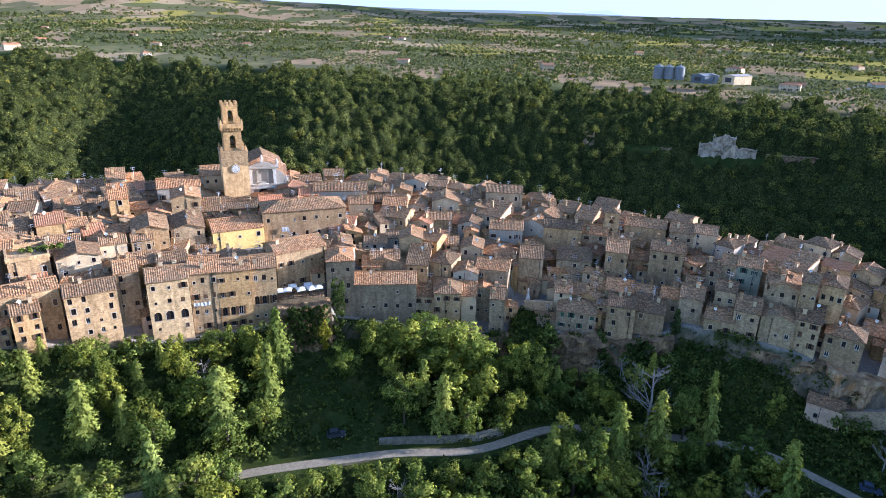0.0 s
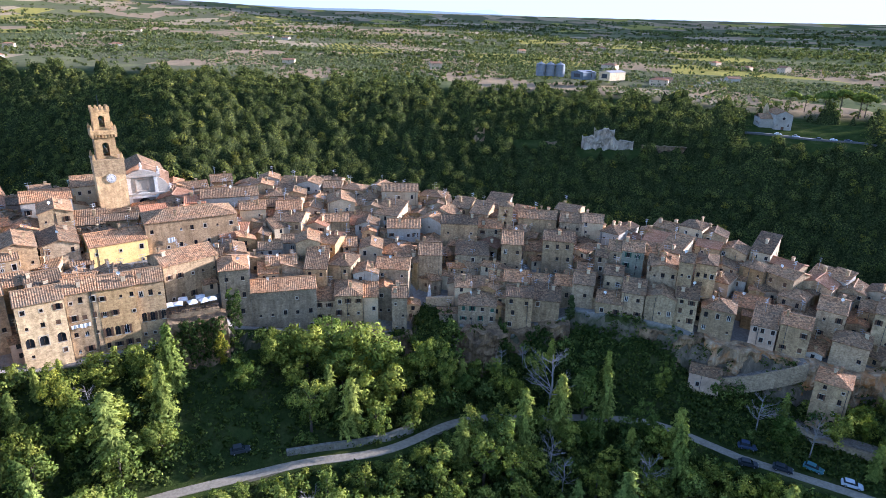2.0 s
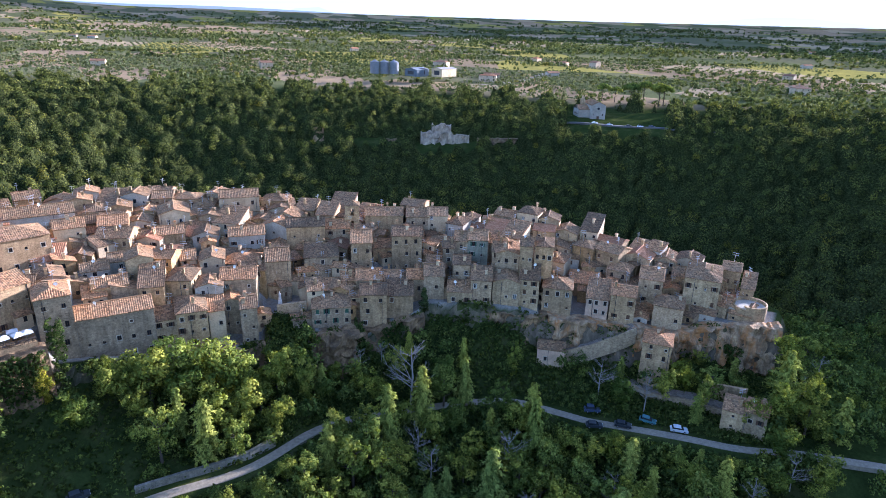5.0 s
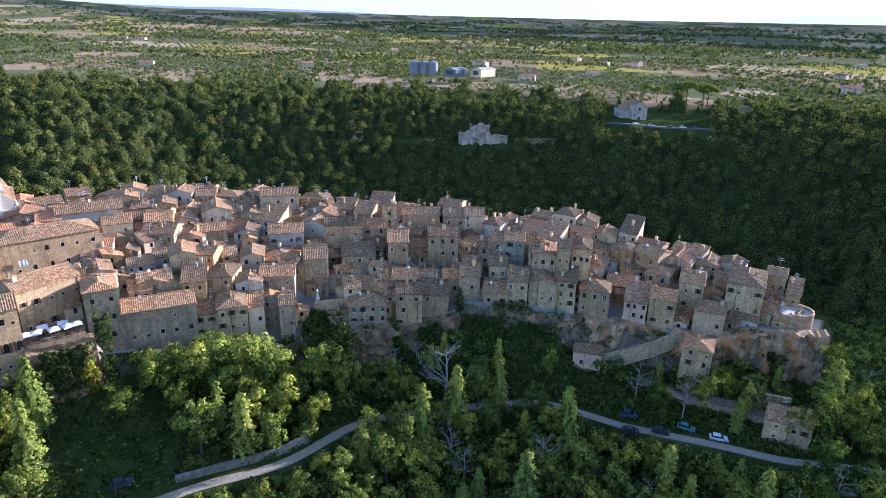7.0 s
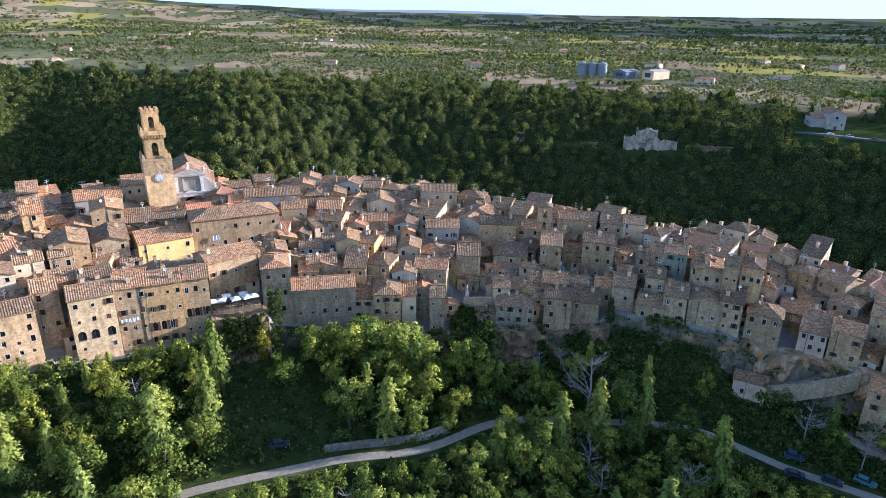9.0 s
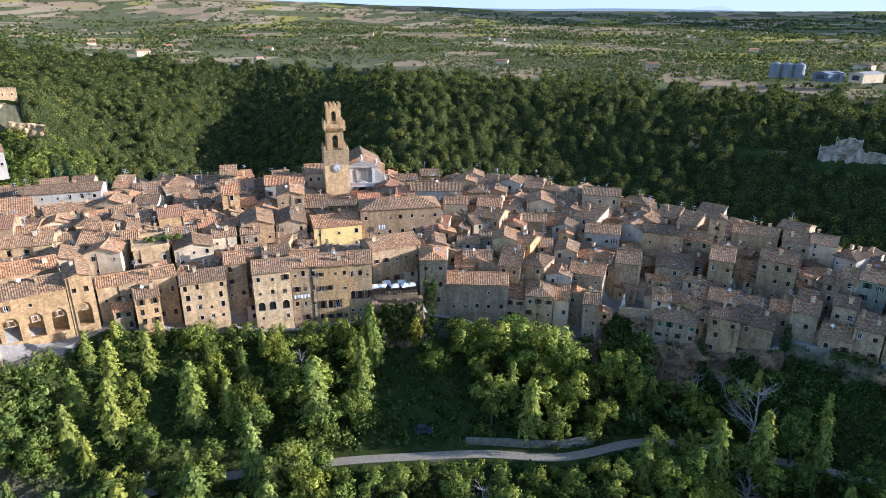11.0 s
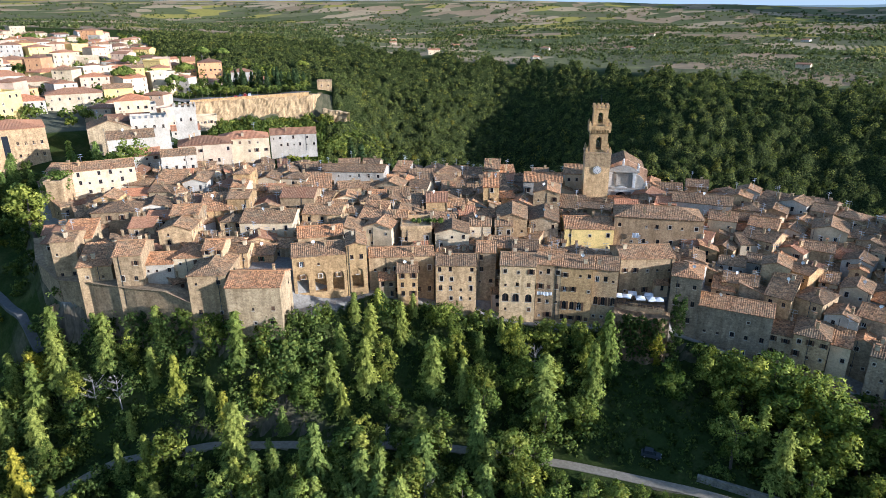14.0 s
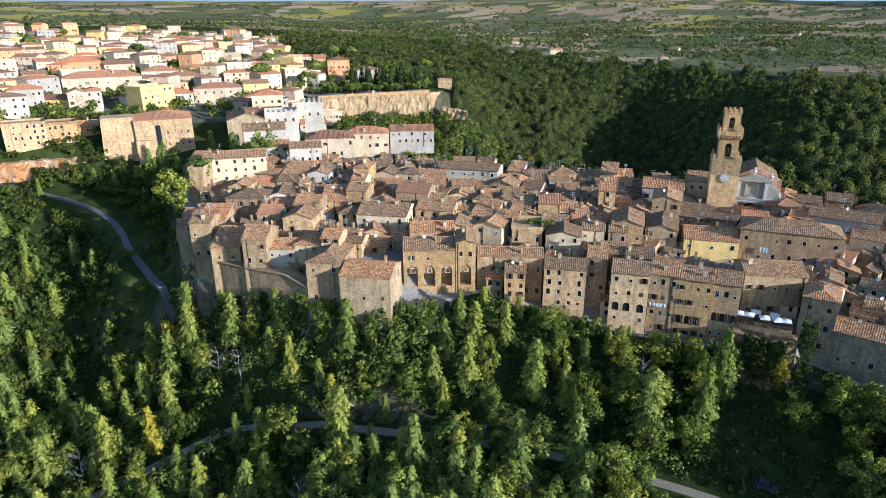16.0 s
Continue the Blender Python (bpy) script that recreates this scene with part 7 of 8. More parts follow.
def make_trees():
    rng = np.random.default_rng(11)
    pr = random.Random(5)
    for k in range(5):
        # round broadleaf, 9 m
        h, rx = 9.0, [2.7, 3.2, 2.4, 3.6, 2.9][k]
        n = 46
        d = rng.normal(size=(n, 3))
        d /= np.linalg.norm(d, axis=1)[:, None]
        c = d * rng.uniform(0.35, 1.0, (n, 1)) * np.array([rx, rx, 3.4]) + np.array([0, 0, 5.6])
        c[:, 0] += 0.5 * np.sin(c[:, 2])
        q, t, nn = cards(rng, c, rng.uniform(0.5, 0.95, n), 54, (0.12, 0.28))
        TREES["broad%d" % k] = (trunk_mesh(pr, 6.5, 0.26, 7, 3.0), q, t, nn)
    for k in range(3):
        # conical conifer, 12 m: tiers of boughs that droop towards their tips
        P, D = [], []
        for j in range(22):
            z = 1.2 + j * 0.49
            R = (2.1 + 0.35 * k) * (1 - j / 23) ** 0.62 * pr.uniform(0.68, 1.2) * (0.72 + 0.28 * min(1, j / 4)) + 0.15
            m = max(4, int(9 * (1 - j / 30)))
            for i in range(m):
                a = 2 * math.pi * (i / m + 0.37 * j) + pr.uniform(-0.3, 0.3)
                ln = R * pr.uniform(0.55, 1.25)
                u = np.array([math.cos(a), math.sin(a), 0.0])
                side = np.array([-u[1], u[0], 0.0])
                for f in np.linspace(0.3, 1.0, 5):
                    for _ in range(6):
                        P.append(u * ln * f + side * pr.uniform(-0.42, 0.42) * ln * (1.15 - f * 0.75) + np.array([0, 0, z + (0.1 - 0.3 * f) * ln * f + pr.uniform(-0.22, 0.22)]))
                        D.append(u * (0.35 + 0.5 * f) + np.array([0, 0, 0.75]))
        P.append(np.array([0, 0, 12.1]))
        D.append(np.array([0, 0, 1.0]))
        P, D = np.array(P), np.array(D)
        n = len(P)
        D /= np.linalg.norm(D, axis=1)[:, None]
        nrm = D + rng.normal(scale=0.45, size=D.shape)
        nrm /= np.linalg.norm(nrm, axis=1)[:, None]
        a = P * np.array([1, 1, 0.0]) + rng.normal(scale=0.35, size=P.shape)
        a -= nrm * (a * nrm).sum(1)[:, None]
        a /= np.linalg.norm(a, axis=1)[:, None]
        b = np.cross(nrm, a)
        sz = rng.uniform(0.16, 0.34, (n, 1))
        q = np.stack([P - a * sz * 0.8 - b * sz * 0.5, P + a * sz * 1.3 - nrm * sz * 0.3, P - a * sz * 0.8 + b * sz * 0.5], 1)
        nn = D * 0.8 + nrm * 0.35
        nn /= np.linalg.norm(nn, axis=1)[:, None]
        # needles near the trunk toned darker: the crown's inner shade painted in
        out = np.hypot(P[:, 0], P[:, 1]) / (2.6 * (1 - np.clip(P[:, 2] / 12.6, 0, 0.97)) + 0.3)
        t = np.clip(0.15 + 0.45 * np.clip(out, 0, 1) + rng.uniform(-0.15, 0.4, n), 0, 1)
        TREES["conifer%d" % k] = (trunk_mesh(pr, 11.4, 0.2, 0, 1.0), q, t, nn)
    for k in range(2):
        # cypress, 10 m
        n = 60
        z = rng.uniform(0.4, 10, n)
        R = 0.95 * np.sin(np.clip(z / 10, 0, 1) ** 0.7 * math.pi * 0.93 + 0.2) + 0.1
        a = rng.uniform(0, 6.28, n)
        c = np.stack([np.cos(a) * R * 0.55, np.sin(a) * R * 0.55, z], 1)
        q, t, nn = cards(rng, c, 0.45 * R + 0.2, 26, (0.15, 0.34), 1.6)
        TREES["cypress%d" % k] = (trunk_mesh(pr, 8, 0.16, 0, 1), q, t, nn)
    for k in range(2):
        # slender poplar-like tree overgrown with creeper
        n = 34
        z = rng.uniform(1.0, 11.5, n)
        R = 1.7 * np.sin(np.clip(z / 12.5, 0.06, 1) * math.pi * 0.95) * rng.uniform(0.5, 1.15, n)
        a = rng.uniform(0, 6.28, n)
        c = np.stack([np.cos(a) * R, np.sin(a) * R, z], 1)
        q, t, nn = cards(rng, c, rng.uniform(0.5, 1.0, n), 60, (0.12, 0.28), 1.2)
        TREES["slim%d" % k] = (trunk_mesh(pr, 9, 0.2, 6, 1.6), q, t, nn)
    for k in range(2):
        # shrub
        n = 14
        d = rng.normal(size=(n, 3))
        d[:, 2] = np.abs(d[:, 2])
        d /= np.linalg.norm(d, axis=1)[:, None]
        c = d * np.array([1.5, 1.5, 1.3]) * rng.uniform(0.4, 1, (n, 1)) + np.array([0, 0, 0.5])
        q, t, nn = cards(rng, c, rng.uniform(0.5, 0.9, n), 50, (0.12, 0.3))
        TREES["shrub%d" % k] = (trunk_mesh(pr, 1.4, 0.08, 4, 1.0), q, t, nn)
    for k in range(2):
        # umbrella pine, 13 m
        n = 46
        a, r = rng.uniform(0, 6.28, n), np.sqrt(rng.uniform(0, 1, n)) * 5.2
        c = np.stack([np.cos(a) * r, np.sin(a) * r, 9.8 + 2.0 * (1 - (r / 5.2) ** 2) + rng.uniform(-0.6, 0.6, n)], 1)
        q, t, nn = cards(rng, c, rng.uniform(1.0, 1.6, n), 70, (0.3, 0.6), 0.75)
        TREES["pine%d" % k] = (trunk_mesh(pr, 10.5, 0.34, 7, 4.5), q, t, nn)
    TREES["bare0"] = (trunk_mesh(pr, 9.5, 0.2, 16, 4.2, True), None, None, None)
    TREES["bare1"] = (trunk_mesh(pr, 8.5, 0.17, 15, 3.6, True), None, None, None)


make_trees()
CROWNS = {}
SPECIES = {
    "broad": ("leafy green broadleaf tree on the slope below the town", LEAF),
    "broad_y": ("broadleaf tree turning yellow in autumn", LEAF_YELLOW),
    "conifer": ("conical dark green conifer in the valley wood", CONIFER),
    "cypress": ("tall narrow dark green cypress tree", CYPRESS),
    "slim": ("slender creeper-clad green tree on the slope", LEAF),
    "slim_y": ("slender tree with yellow-green autumn leaves", LEAF_YELLOW),
    "shrub": ("low green shrub growing on the slope", LEAF),
    "pine": ("umbrella pine with a flat spreading crown", LEAF),
    "bare": ("bare grey tree without leaves", None),
}


def tree(kind, var, x, y, s=1.0, turn=0.0, wide=1.0, z=None, group="trees of the valley slope"):
    base = kind.split("_")[0]
    tm, q, t, nn = TREES["%s%d" % (base, var)]
    label, mat = SPECIES[kind]
    name = {"pine": "umbrella_pine", "cypress": "cypress", "shrub": "shrub"}.get(base, "tree")
    zz = ground_z(x, y) if z is None else z
    top = thing(name, label, "shrub" if base == "shrub" else "tree", pose(x, y, zz, 0, 0, turn) @ Matrix.Diagonal((s * wide, s * wide, s, 1)), group)
    share("trunk", tm, top, Matrix())
    if mat:
        key = (kind, var)
        if key not in CROWNS:
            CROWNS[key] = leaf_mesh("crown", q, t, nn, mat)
        share("crown", CROWNS[key], top, Matrix())
    return top


def sight(az, rho):
    """Height that a tree may reach without hiding the foot of the houses, or the road where it lies open."""
    f = float(np.interp(az, AZ, FRONT))
    e = float(np.interp(az, AZ, EDGE)) + (2.6 if az < -16 else 1.4)
    if 7.6 <= az <= 11.5 or 24 <= az <= 35:
        e = 6.0
    elif 2.5 < az < 7.6 or 11.5 < az < 24 or 35 < az < 57:
        e = float(np.interp(az, AZ, EDGE)) - 0.8 * float(np.interp(az, AZ, DROP))
    if -15.5 < az < -10.5:
        e -= 5
    z = EYE - (EYE - e) * rho / f
    rr, rz = float(np.interp(az, ROAD_AZ, ROAD_R)), float(np.interp(az, ROAD_AZ, ROAD_Z))
    if rho < rr - 2 and (-21 < az < 12 or 40 < az < 60):
        z = min(z, EYE - (EYE - rz + 0.3) * rho / (rr - 2.0))
    if az < -67 or az > 57:
        z = 60.0
    return z


def on_slope(rng):
    while True:
        az = rng.uniform(-86, 63)
        rho = math.sqrt(rng.uniform(90 ** 2, 182 ** 2))
        f = float(np.interp(az, AZ, FRONT)) if -67 < az < 57 else 215.0
        rr = float(np.interp(az, ROAD_AZ, ROAD_R))
        if rho > f - 2.5 or abs(rho - rr) < 3.4:
            continue
        if -15.5 < az < -5 and 117.5 < rho < 147 and rng.random() < 0.96:
            continue
        if 17 < az < 34 and 139 < rho < 161 and rng.random() < 0.72:
            continue
        if 34 < az < 57.5 and rho > 138 and rng.random() < 0.9:
            continue
        return az, rho


def scatter(name, label, pts, variants, mat, scale, rng, flat=0.3, category="woodland"):
    """Many crowns in one mesh."""
    Q, T, V, N = [], [], [], []
    for x, y, z, s in pts:
        q, t, nn = variants[rng.integers(len(variants))]
        a = rng.uniform(0, 6.28)
        ca, sa = math.cos(a), math.sin(a)
        r = np.array([[ca, -sa, 0], [sa, ca, 0], [0, 0, 1]]) * s
        Q.append(q @ r.T.astype(np.float32) + np.array([x, y, z], np.float32))
        T.append(t)
        N.append(nn @ (r / s).T)
        V.append(np.full(len(q), np.clip(rng.beta(2, 3.0) * 0.95, 0, 1) if rng.random() > 0.06 else rng.uniform(0.75, 1.0)))
    me = leaf_mesh(name, np.concatenate(Q), np.concatenate(T), np.concatenate(N), mat, np.concatenate(V))
    return tagged(new(name, me), label, category, kind="stuff")


def plant_slope():
    rng = random.Random(21)
    grown, found = [], []
    tries = 0
    while len(grown) < 430 and tries < 20000:
        tries += 1
        az, rho = on_slope(rng) if tries > 900 else (rng.uniform(-60, -35), rng.uniform(102, 117))
        p = polar(az, rho)
        z = ground_z(p.x, p.y)
        room = sight(az, rho) - z
        near = 3.5 if tries < 900 else 4.3 if az < -20 else 4.6
        if room < 2.0 or any((p.x - a) ** 2 + (p.y - b) ** 2 < near * near for a, b in grown):
            continue
        if az < -65 and rng.random() < 0.55:
            continue
        u = rng.random()
        turn = rng.uniform(0, 360)
        if room < 3.6:
            if rng.random() < 0.5:
                continue
            found.append(("shrub", rng.randrange(2), p.x, p.y, min(1.8, room / 2.2), turn, 1.0))
        elif u < (0.47 if az < -38 else 0.42 if az < -26 else 0.24 if az > 14 else 0.14):
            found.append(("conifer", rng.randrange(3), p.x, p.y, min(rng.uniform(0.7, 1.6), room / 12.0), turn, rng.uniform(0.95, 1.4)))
        elif u < 0.76:
            found.append(("broad_y" if rng.random() < 0.16 else "broad", rng.randrange(5), p.x, p.y, min(rng.uniform(0.95, 1.6), room / 9.5), turn, rng.uniform(0.95, 1.25)))
        elif u < (0.88 if az > 20 else 0.96):
            found.append(("slim_y" if rng.random() < 0.2 else "slim", rng.randrange(2), p.x, p.y, min(rng.uniform(0.9, 1.3), room / 12.5), turn, 1.25))
        else:
            found.append(("bare", rng.randrange(2), p.x, p.y, min(rng.uniform(0.8, 1.1), room / 11), turn, 1.0))
        grown.append((p.x, p.y))
    found.sort(key=lambda q: math.hypot(q[2], q[3]))
    rest = {}
    for k, q in enumerate(found):
        if k < 225 or q[0] in ("bare", "shrub"):
            tree(*q)
        else:
            rest.setdefault(q[0], []).append((q[2], q[3], ground_z(q[2], q[3]) - 0.2, q[4]))
    gen = np.random.default_rng(31)
    for kind, pts in sorted(rest.items()):
        base = kind.split("_")[0]
        scatter("slope_wood", SPECIES[kind][0].replace(" tree", " trees"), pts, [v[1:] for n, v in sorted(TREES.items()) if n.startswith(base)], SPECIES[kind][1], 1, gen)
    # single trees that stand out
    for k, (a, r, s) in enumerate(((-49.4, 131.0, 0.85), (-48.5, 132.5, 0.8), (-50.4, 131.5, 0.9), (-49.9, 128.4, 0.7), (-47.8, 130.0, 0.8))):
        tree("conifer" if k % 2 else "broad", k % 3, *polar(a, r).to_2d(), s, 70 * k, 1.2)
    for k, (x, y, kind, sc) in enumerate(((-12.5, 141, "broad", 1.35), (-8, 138, "broad", 1.6), (-2.5, 141.5, "broad", 1.65), (0.5, 136, "broad_y", 1.5), (5, 140, "broad", 1.7), (8.5, 136.5, "broad_y", 1.65), (12, 139, "broad", 1.4), (15.5, 135, "broad", 1.2), (20, 137, "broad", 1.05))):
        tree(kind, (k * 2) % 5, x, y, sc, 67 * k, 1.15)
    tree("bare", 0, 52.5, 129.0, 1.75, 20)
    tree("bare", 1, 68, 104, 1.5, 120)
    tree("broad", 4, 60.5, 125.5, 1.35, 60, 0.95)
    tree("conifer", 0, 66, 124.5, 1.15, 10)
    tree("bare", 0, 101, 113, 1.0, 220)
    tree("bare", 1, 108, 103, 1.15, 300)
    tree("broad_y", 0, 55, 128, 0.95, 20, 1.1)
    tree("conifer", 1, 60, 129, 0.9, 20)
    tree("pine", 0, *polar(58.8, 188).to_2d(), 0.62, 30, 0.95)
    tree("broad", 3, *polar(58.2, 166).to_2d(), 1.25, 30, 1.35)
    tree("broad", 1, *polar(60.2, 158).to_2d(), 1.2, 90, 1.2)
    for k in range(14):
        tree("shrub", k % 2, *polar(57.0 + 0.33 * k, 176 + 9 * math.sin(k * 2.3)).to_2d(), 0.6 + 0.02 * k, 50 * k)
    tree("broad", 2, -193, 80, 2.0, 20, 1.2)
    tree("broad", 0, -201, 92, 1.5, 80, 1.2)
    tree("broad_y", 1, -205, 118, 1.8, 20, 1.2)
    tree("broad_y", 4, -213, 122, 1.2, 120, 1.2)
    tree("broad", 3, 128, 100, 0.9, 20, 1.3)
    tree("broad", 1, 134, 96, 0.8, 60, 1.2)
    tree("slim", 0, 88, 146, 0.5, 60, 1.3)
    tree("cypress", 0, 64.2, 148.4, 0.85, 0, 1.5, z=13.5)
    tree("cypress", 1, 44.6, 150.6, 0.6, 0, 1.3, z=9)
    for k in range(9):
        tree("shrub", k % 2, -99.0 + k * 0.9 + 0.3 * math.sin(k * 3), 138.4 + 0.9 * math.sin(k * 2.1) + k * 0.5, 0.55, 40 * k, z=37.8, group="shrubs of a roof garden")
    for k in range(26):
        tree("cypress", k % 2, *polar(-51.5 + k * 0.27 + 0.3 * math.sin(k * 5.1), 468 + 16 * math.sin(k * 2.3)).to_2d(), rng.uniform(1.0, 1.5), 30 * k, 1.35, group="cypresses by the cemetery walk")
    for k in range(18):
        tree("cypress", k % 2, *polar(-41.2 + k * 0.29 + 0.3 * math.sin(k * 4.3), 306 + 18 * math.sin(k * 2.9)).to_2d(), rng.uniform(1.2, 1.9), 40 * k, 1.4, group="cypresses below the promenade")
    for k in range(24):
        tree("broad", k % 5, *polar(-56.5 + k * 0.5, 439 + 2.5 * math.sin(k * 1.7)).to_2d(), rng.uniform(0.5, 0.75), 47 * k, 1.3, group="trees along the promenade")
    for k, (x, y, s) in enumerate(((-398, 249, 1.0), (-470, 470, 1.1), (351, 436, 1.15), (360, 430, 1.0), (369, 405, 1.5), (379, 398, 1.45), (360, 410, 1.35), (388, 402, 1.3), (-369, 221, 1.2), (-362, 250, 1.1), (-512, 384, 1.3), (-517, 411, 1.2), (-620, 157, 1.2), (-521, 205, 1.2), (-634, 296, 1.2), (-443, 272, 1.1), (-424, 302, 1.2))):
        tree("pine", k % 2, x, y, s, 50 * k, group="umbrella pines")


plant_slope()


def rough_crowns(rng, count, clumps, per, size, rx, rz, up):
    out = []
    for _ in range(count):
        d = rng.normal(size=(clumps, 3))
        d[:, 2] = np.abs(d[:, 2]) * 0.9 - 0.15
        d /= np.linalg.norm(d, axis=1)[:, None]
        c = d * np.array([rx, rx, rz]) * rng.uniform(0.45, 0.95, (clumps, 1)) + np.array([0, 0, up])
        out.append(cards(rng, c, rng.uniform(0.9, 1.5, clumps) * rx / 3.2, per, size))
    return out


def canopy():
    """The closed roof of the oak wood: a crown beside each other crown, domed and uneven, with leaf sprays over them."""
    rng = np.random.default_rng(3)
    az = np.arange(-60, 72, 0.36)
    rho = 228 * 1.0068 ** np.arange(0, 222)
    A, R = np.meshgrid(az, rho)
    X, Y = R * np.sin(np.radians(A)), R * np.cos(np.radians(A))
    cell = 6.6
    gx0, gy0 = X.min() - 20, Y.min() - 20
    nx, ny = int((X.max() - gx0) / cell) + 6, int((Y.max() - gy0) / cell) + 6
    cx = gx0 + (np.arange(nx)[:, None] + rng.uniform(0, 1, (nx, ny))) * cell
    cy = gy0 + (np.arange(ny)[None, :] + rng.uniform(0, 1, (nx, ny))) * cell
    cr = 2.3 + 3.3 * rng.uniform(0, 1, (nx, ny)) ** 1.4
    ch = rng.uniform(4.0, 11.5, (nx, ny)) + 1.5 * np.sin(cx * 0.05) * np.sin(cy * 0.043)
    ct = np.where(rng.uniform(0, 1, (nx, ny)) < 0.1, rng.uniform(0.65, 1.0, (nx, ny)), rng.beta(2, 2.6, (nx, ny)) * 0.8)

    def grows(a, r):
        bk = np.where(a < 57, np.interp(a, AZ, BACK) + 9, 205)
        edge = rim(a) * (1 + 0.05 * np.sin(a * 1.7) + 0.03 * np.sin(a * 4.1))
        ok = (r > bk) & (r < edge) & (a > -59) & (a < 71)
        ok &= ~((a < -43.3) & (r < 600)) & ~((a < -57) & (r < 1000))
        ok &= ~((a > -45.5) & (a < -42.4) & (r > 424) & (r < 470))
        ok &= ~((a > 36) & (a < 44.5) & (r > 448) & (r < 512))
        ok &= ~((a > 22.2) & (a < 28.0) & (r > 426) & (r < 439))
        ok &= ~((((a > 12.6) & (a < 14.4)) | ((a > 15.9) & (a < 21)) | ((a > 27.6) & (a < 32.4))) & (r > 432) & (r < 440))
        ok &= ~((np.sin(a * 0.9 + 0.5) * np.sin(r * 0.021 + a * 0.2) > 0.93) & (r > 480))
        return ok

    x, y = X.ravel(), Y.ravel()
    ix, iy = ((x - gx0) / cell).astype(int), ((y - gy0) / cell).astype(int)
    top, who = np.full(x.size, 0.0), np.zeros(x.size)
    for dx in (-1, 0, 1):
        for dy in (-1, 0, 1):
            jx, jy = np.clip(ix + dx, 0, nx - 1), np.clip(iy + dy, 0, ny - 1)
            d2 = ((x - cx[jx, jy]) ** 2 + (y - cy[jx, jy]) ** 2) / cr[jx, jy] ** 2
            h = np.where(d2 < 1, ch[jx, jy] - 0.9 - cr[jx, jy] * 1.5 * (1 - np.sqrt(np.maximum(1 - d2, 0))), 0)
            up = h > top
            top, who = np.where(up, h, top), np.where(up, ct[jx, jy], who)
    ok = grows(A.ravel(), R.ravel())
    base = height(x, y)
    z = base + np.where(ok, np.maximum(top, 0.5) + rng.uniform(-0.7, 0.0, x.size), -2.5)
    na = len(az)
    i = (np.arange(len(rho) - 1)[:, None] * na + np.arange(na - 1)[None, :]).ravel()
    q = np.stack([i, i + na, i + na + 1, i + 1], 1)
    q = q[ok[q].any(1)]
    used, inv = np.unique(q, return_inverse=True)
    me = bpy.data.meshes.new("wood_canopy")
    v = np.stack([x, y, z], 1)[used]
    me.from_pydata(v.tolist(), [], inv.reshape(-1, 4).tolist())
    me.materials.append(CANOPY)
    uv = me.uv_layers.new(name="tint")
    t = np.stack([who[q.ravel()], np.repeat(rng.uniform(0.0, 0.3, len(q)), 4)], 1)
    uv.data.foreach_set("uv", t.astype(np.float32).ravel())
    me.polygons.foreach_set("use_smooth", [True] * len(q))
    me.update()
    tagged(new("wood_canopy", me), "closed oak wood canopy on the gorge slopes, inner shade painted dark", "woodland", kind="stuff")
    # leaf sprays
    fx, fy, fr, fh, ft = (k.ravel() for k in (cx, cy, cr, ch, ct))
    fa, fR = np.degrees(np.arctan2(fx, fy)), np.hypot(fx, fy)
    keep = grows(fa, fR) & (fR < 1200)
    fx, fy, fr, fh, ft, fR = (k[keep] for k in (fx, fy, fr, fh, ft, fR))
    per = np.where(fR < 460, 100, np.where(fR < 650, 50, np.where(fR < 900, 22, 10)))
    d = rng.normal(size=(per.sum(), 3))
    d[:, 2] = np.abs(d[:, 2]) + 0.1
    tc = -np.stack([fx, fy], 1) / fR[:, None]
    d[:, :2] += np.repeat(tc, per, 0) * 0.7
    d /= np.linalg.norm(d, axis=1)[:, None]
    rr = np.repeat(fr, per)[:, None] * rng.uniform(0.84, 1.06, (len(d), 1))
    c = np.stack([fx, fy, height(fx, fy) + fh - fr * 1.4], 1)
    p = np.repeat(c, per, 0) + d * rr * np.array([1, 1, 1.45])
    a = np.cross(d + rng.normal(scale=0.4, size=d.shape), rng.normal(size=d.shape))
    a /= np.linalg.norm(a, axis=1)[:, None]
    b = np.cross(d, a)
    s = rng.uniform(0.22, 0.55, (len(d), 1)) * np.repeat(np.interp(fR, [240, 460, 470, 650, 660, 900, 910, 1200], [0.85, 1.1, 1.4, 1.6, 1.8, 2.0, 2.2, 2.6]), per)[:, None]
    qd = np.stack([p - a * s, p + a * s * 0.7 - b * s * 0.75, p + a * s * 0.7 + b * s * 0.75], 1)
    flip = np.einsum("ij,ij->i", np.cross(qd[:, 1] - qd[:, 0], qd[:, 2] - qd[:, 1]), d) < 0
    qd[flip] = qd[flip][:, ::-1]
    nn = d * 0.8 + rng.normal(scale=0.3, size=d.shape)
    nn /= np.linalg.norm(nn, axis=1)[:, None]
    me = leaf_mesh("wood_leaves", qd, 0.35 * np.repeat(rng.uniform(0, 1, len(fx)), per) + rng.uniform(0.05, 0.45, len(d)), nn, OAK, np.repeat(ft, per))
    tagged(new("wood_leaves", me), "leaf sprays of the dense oak wood", "woodland", kind="stuff")


canopy()


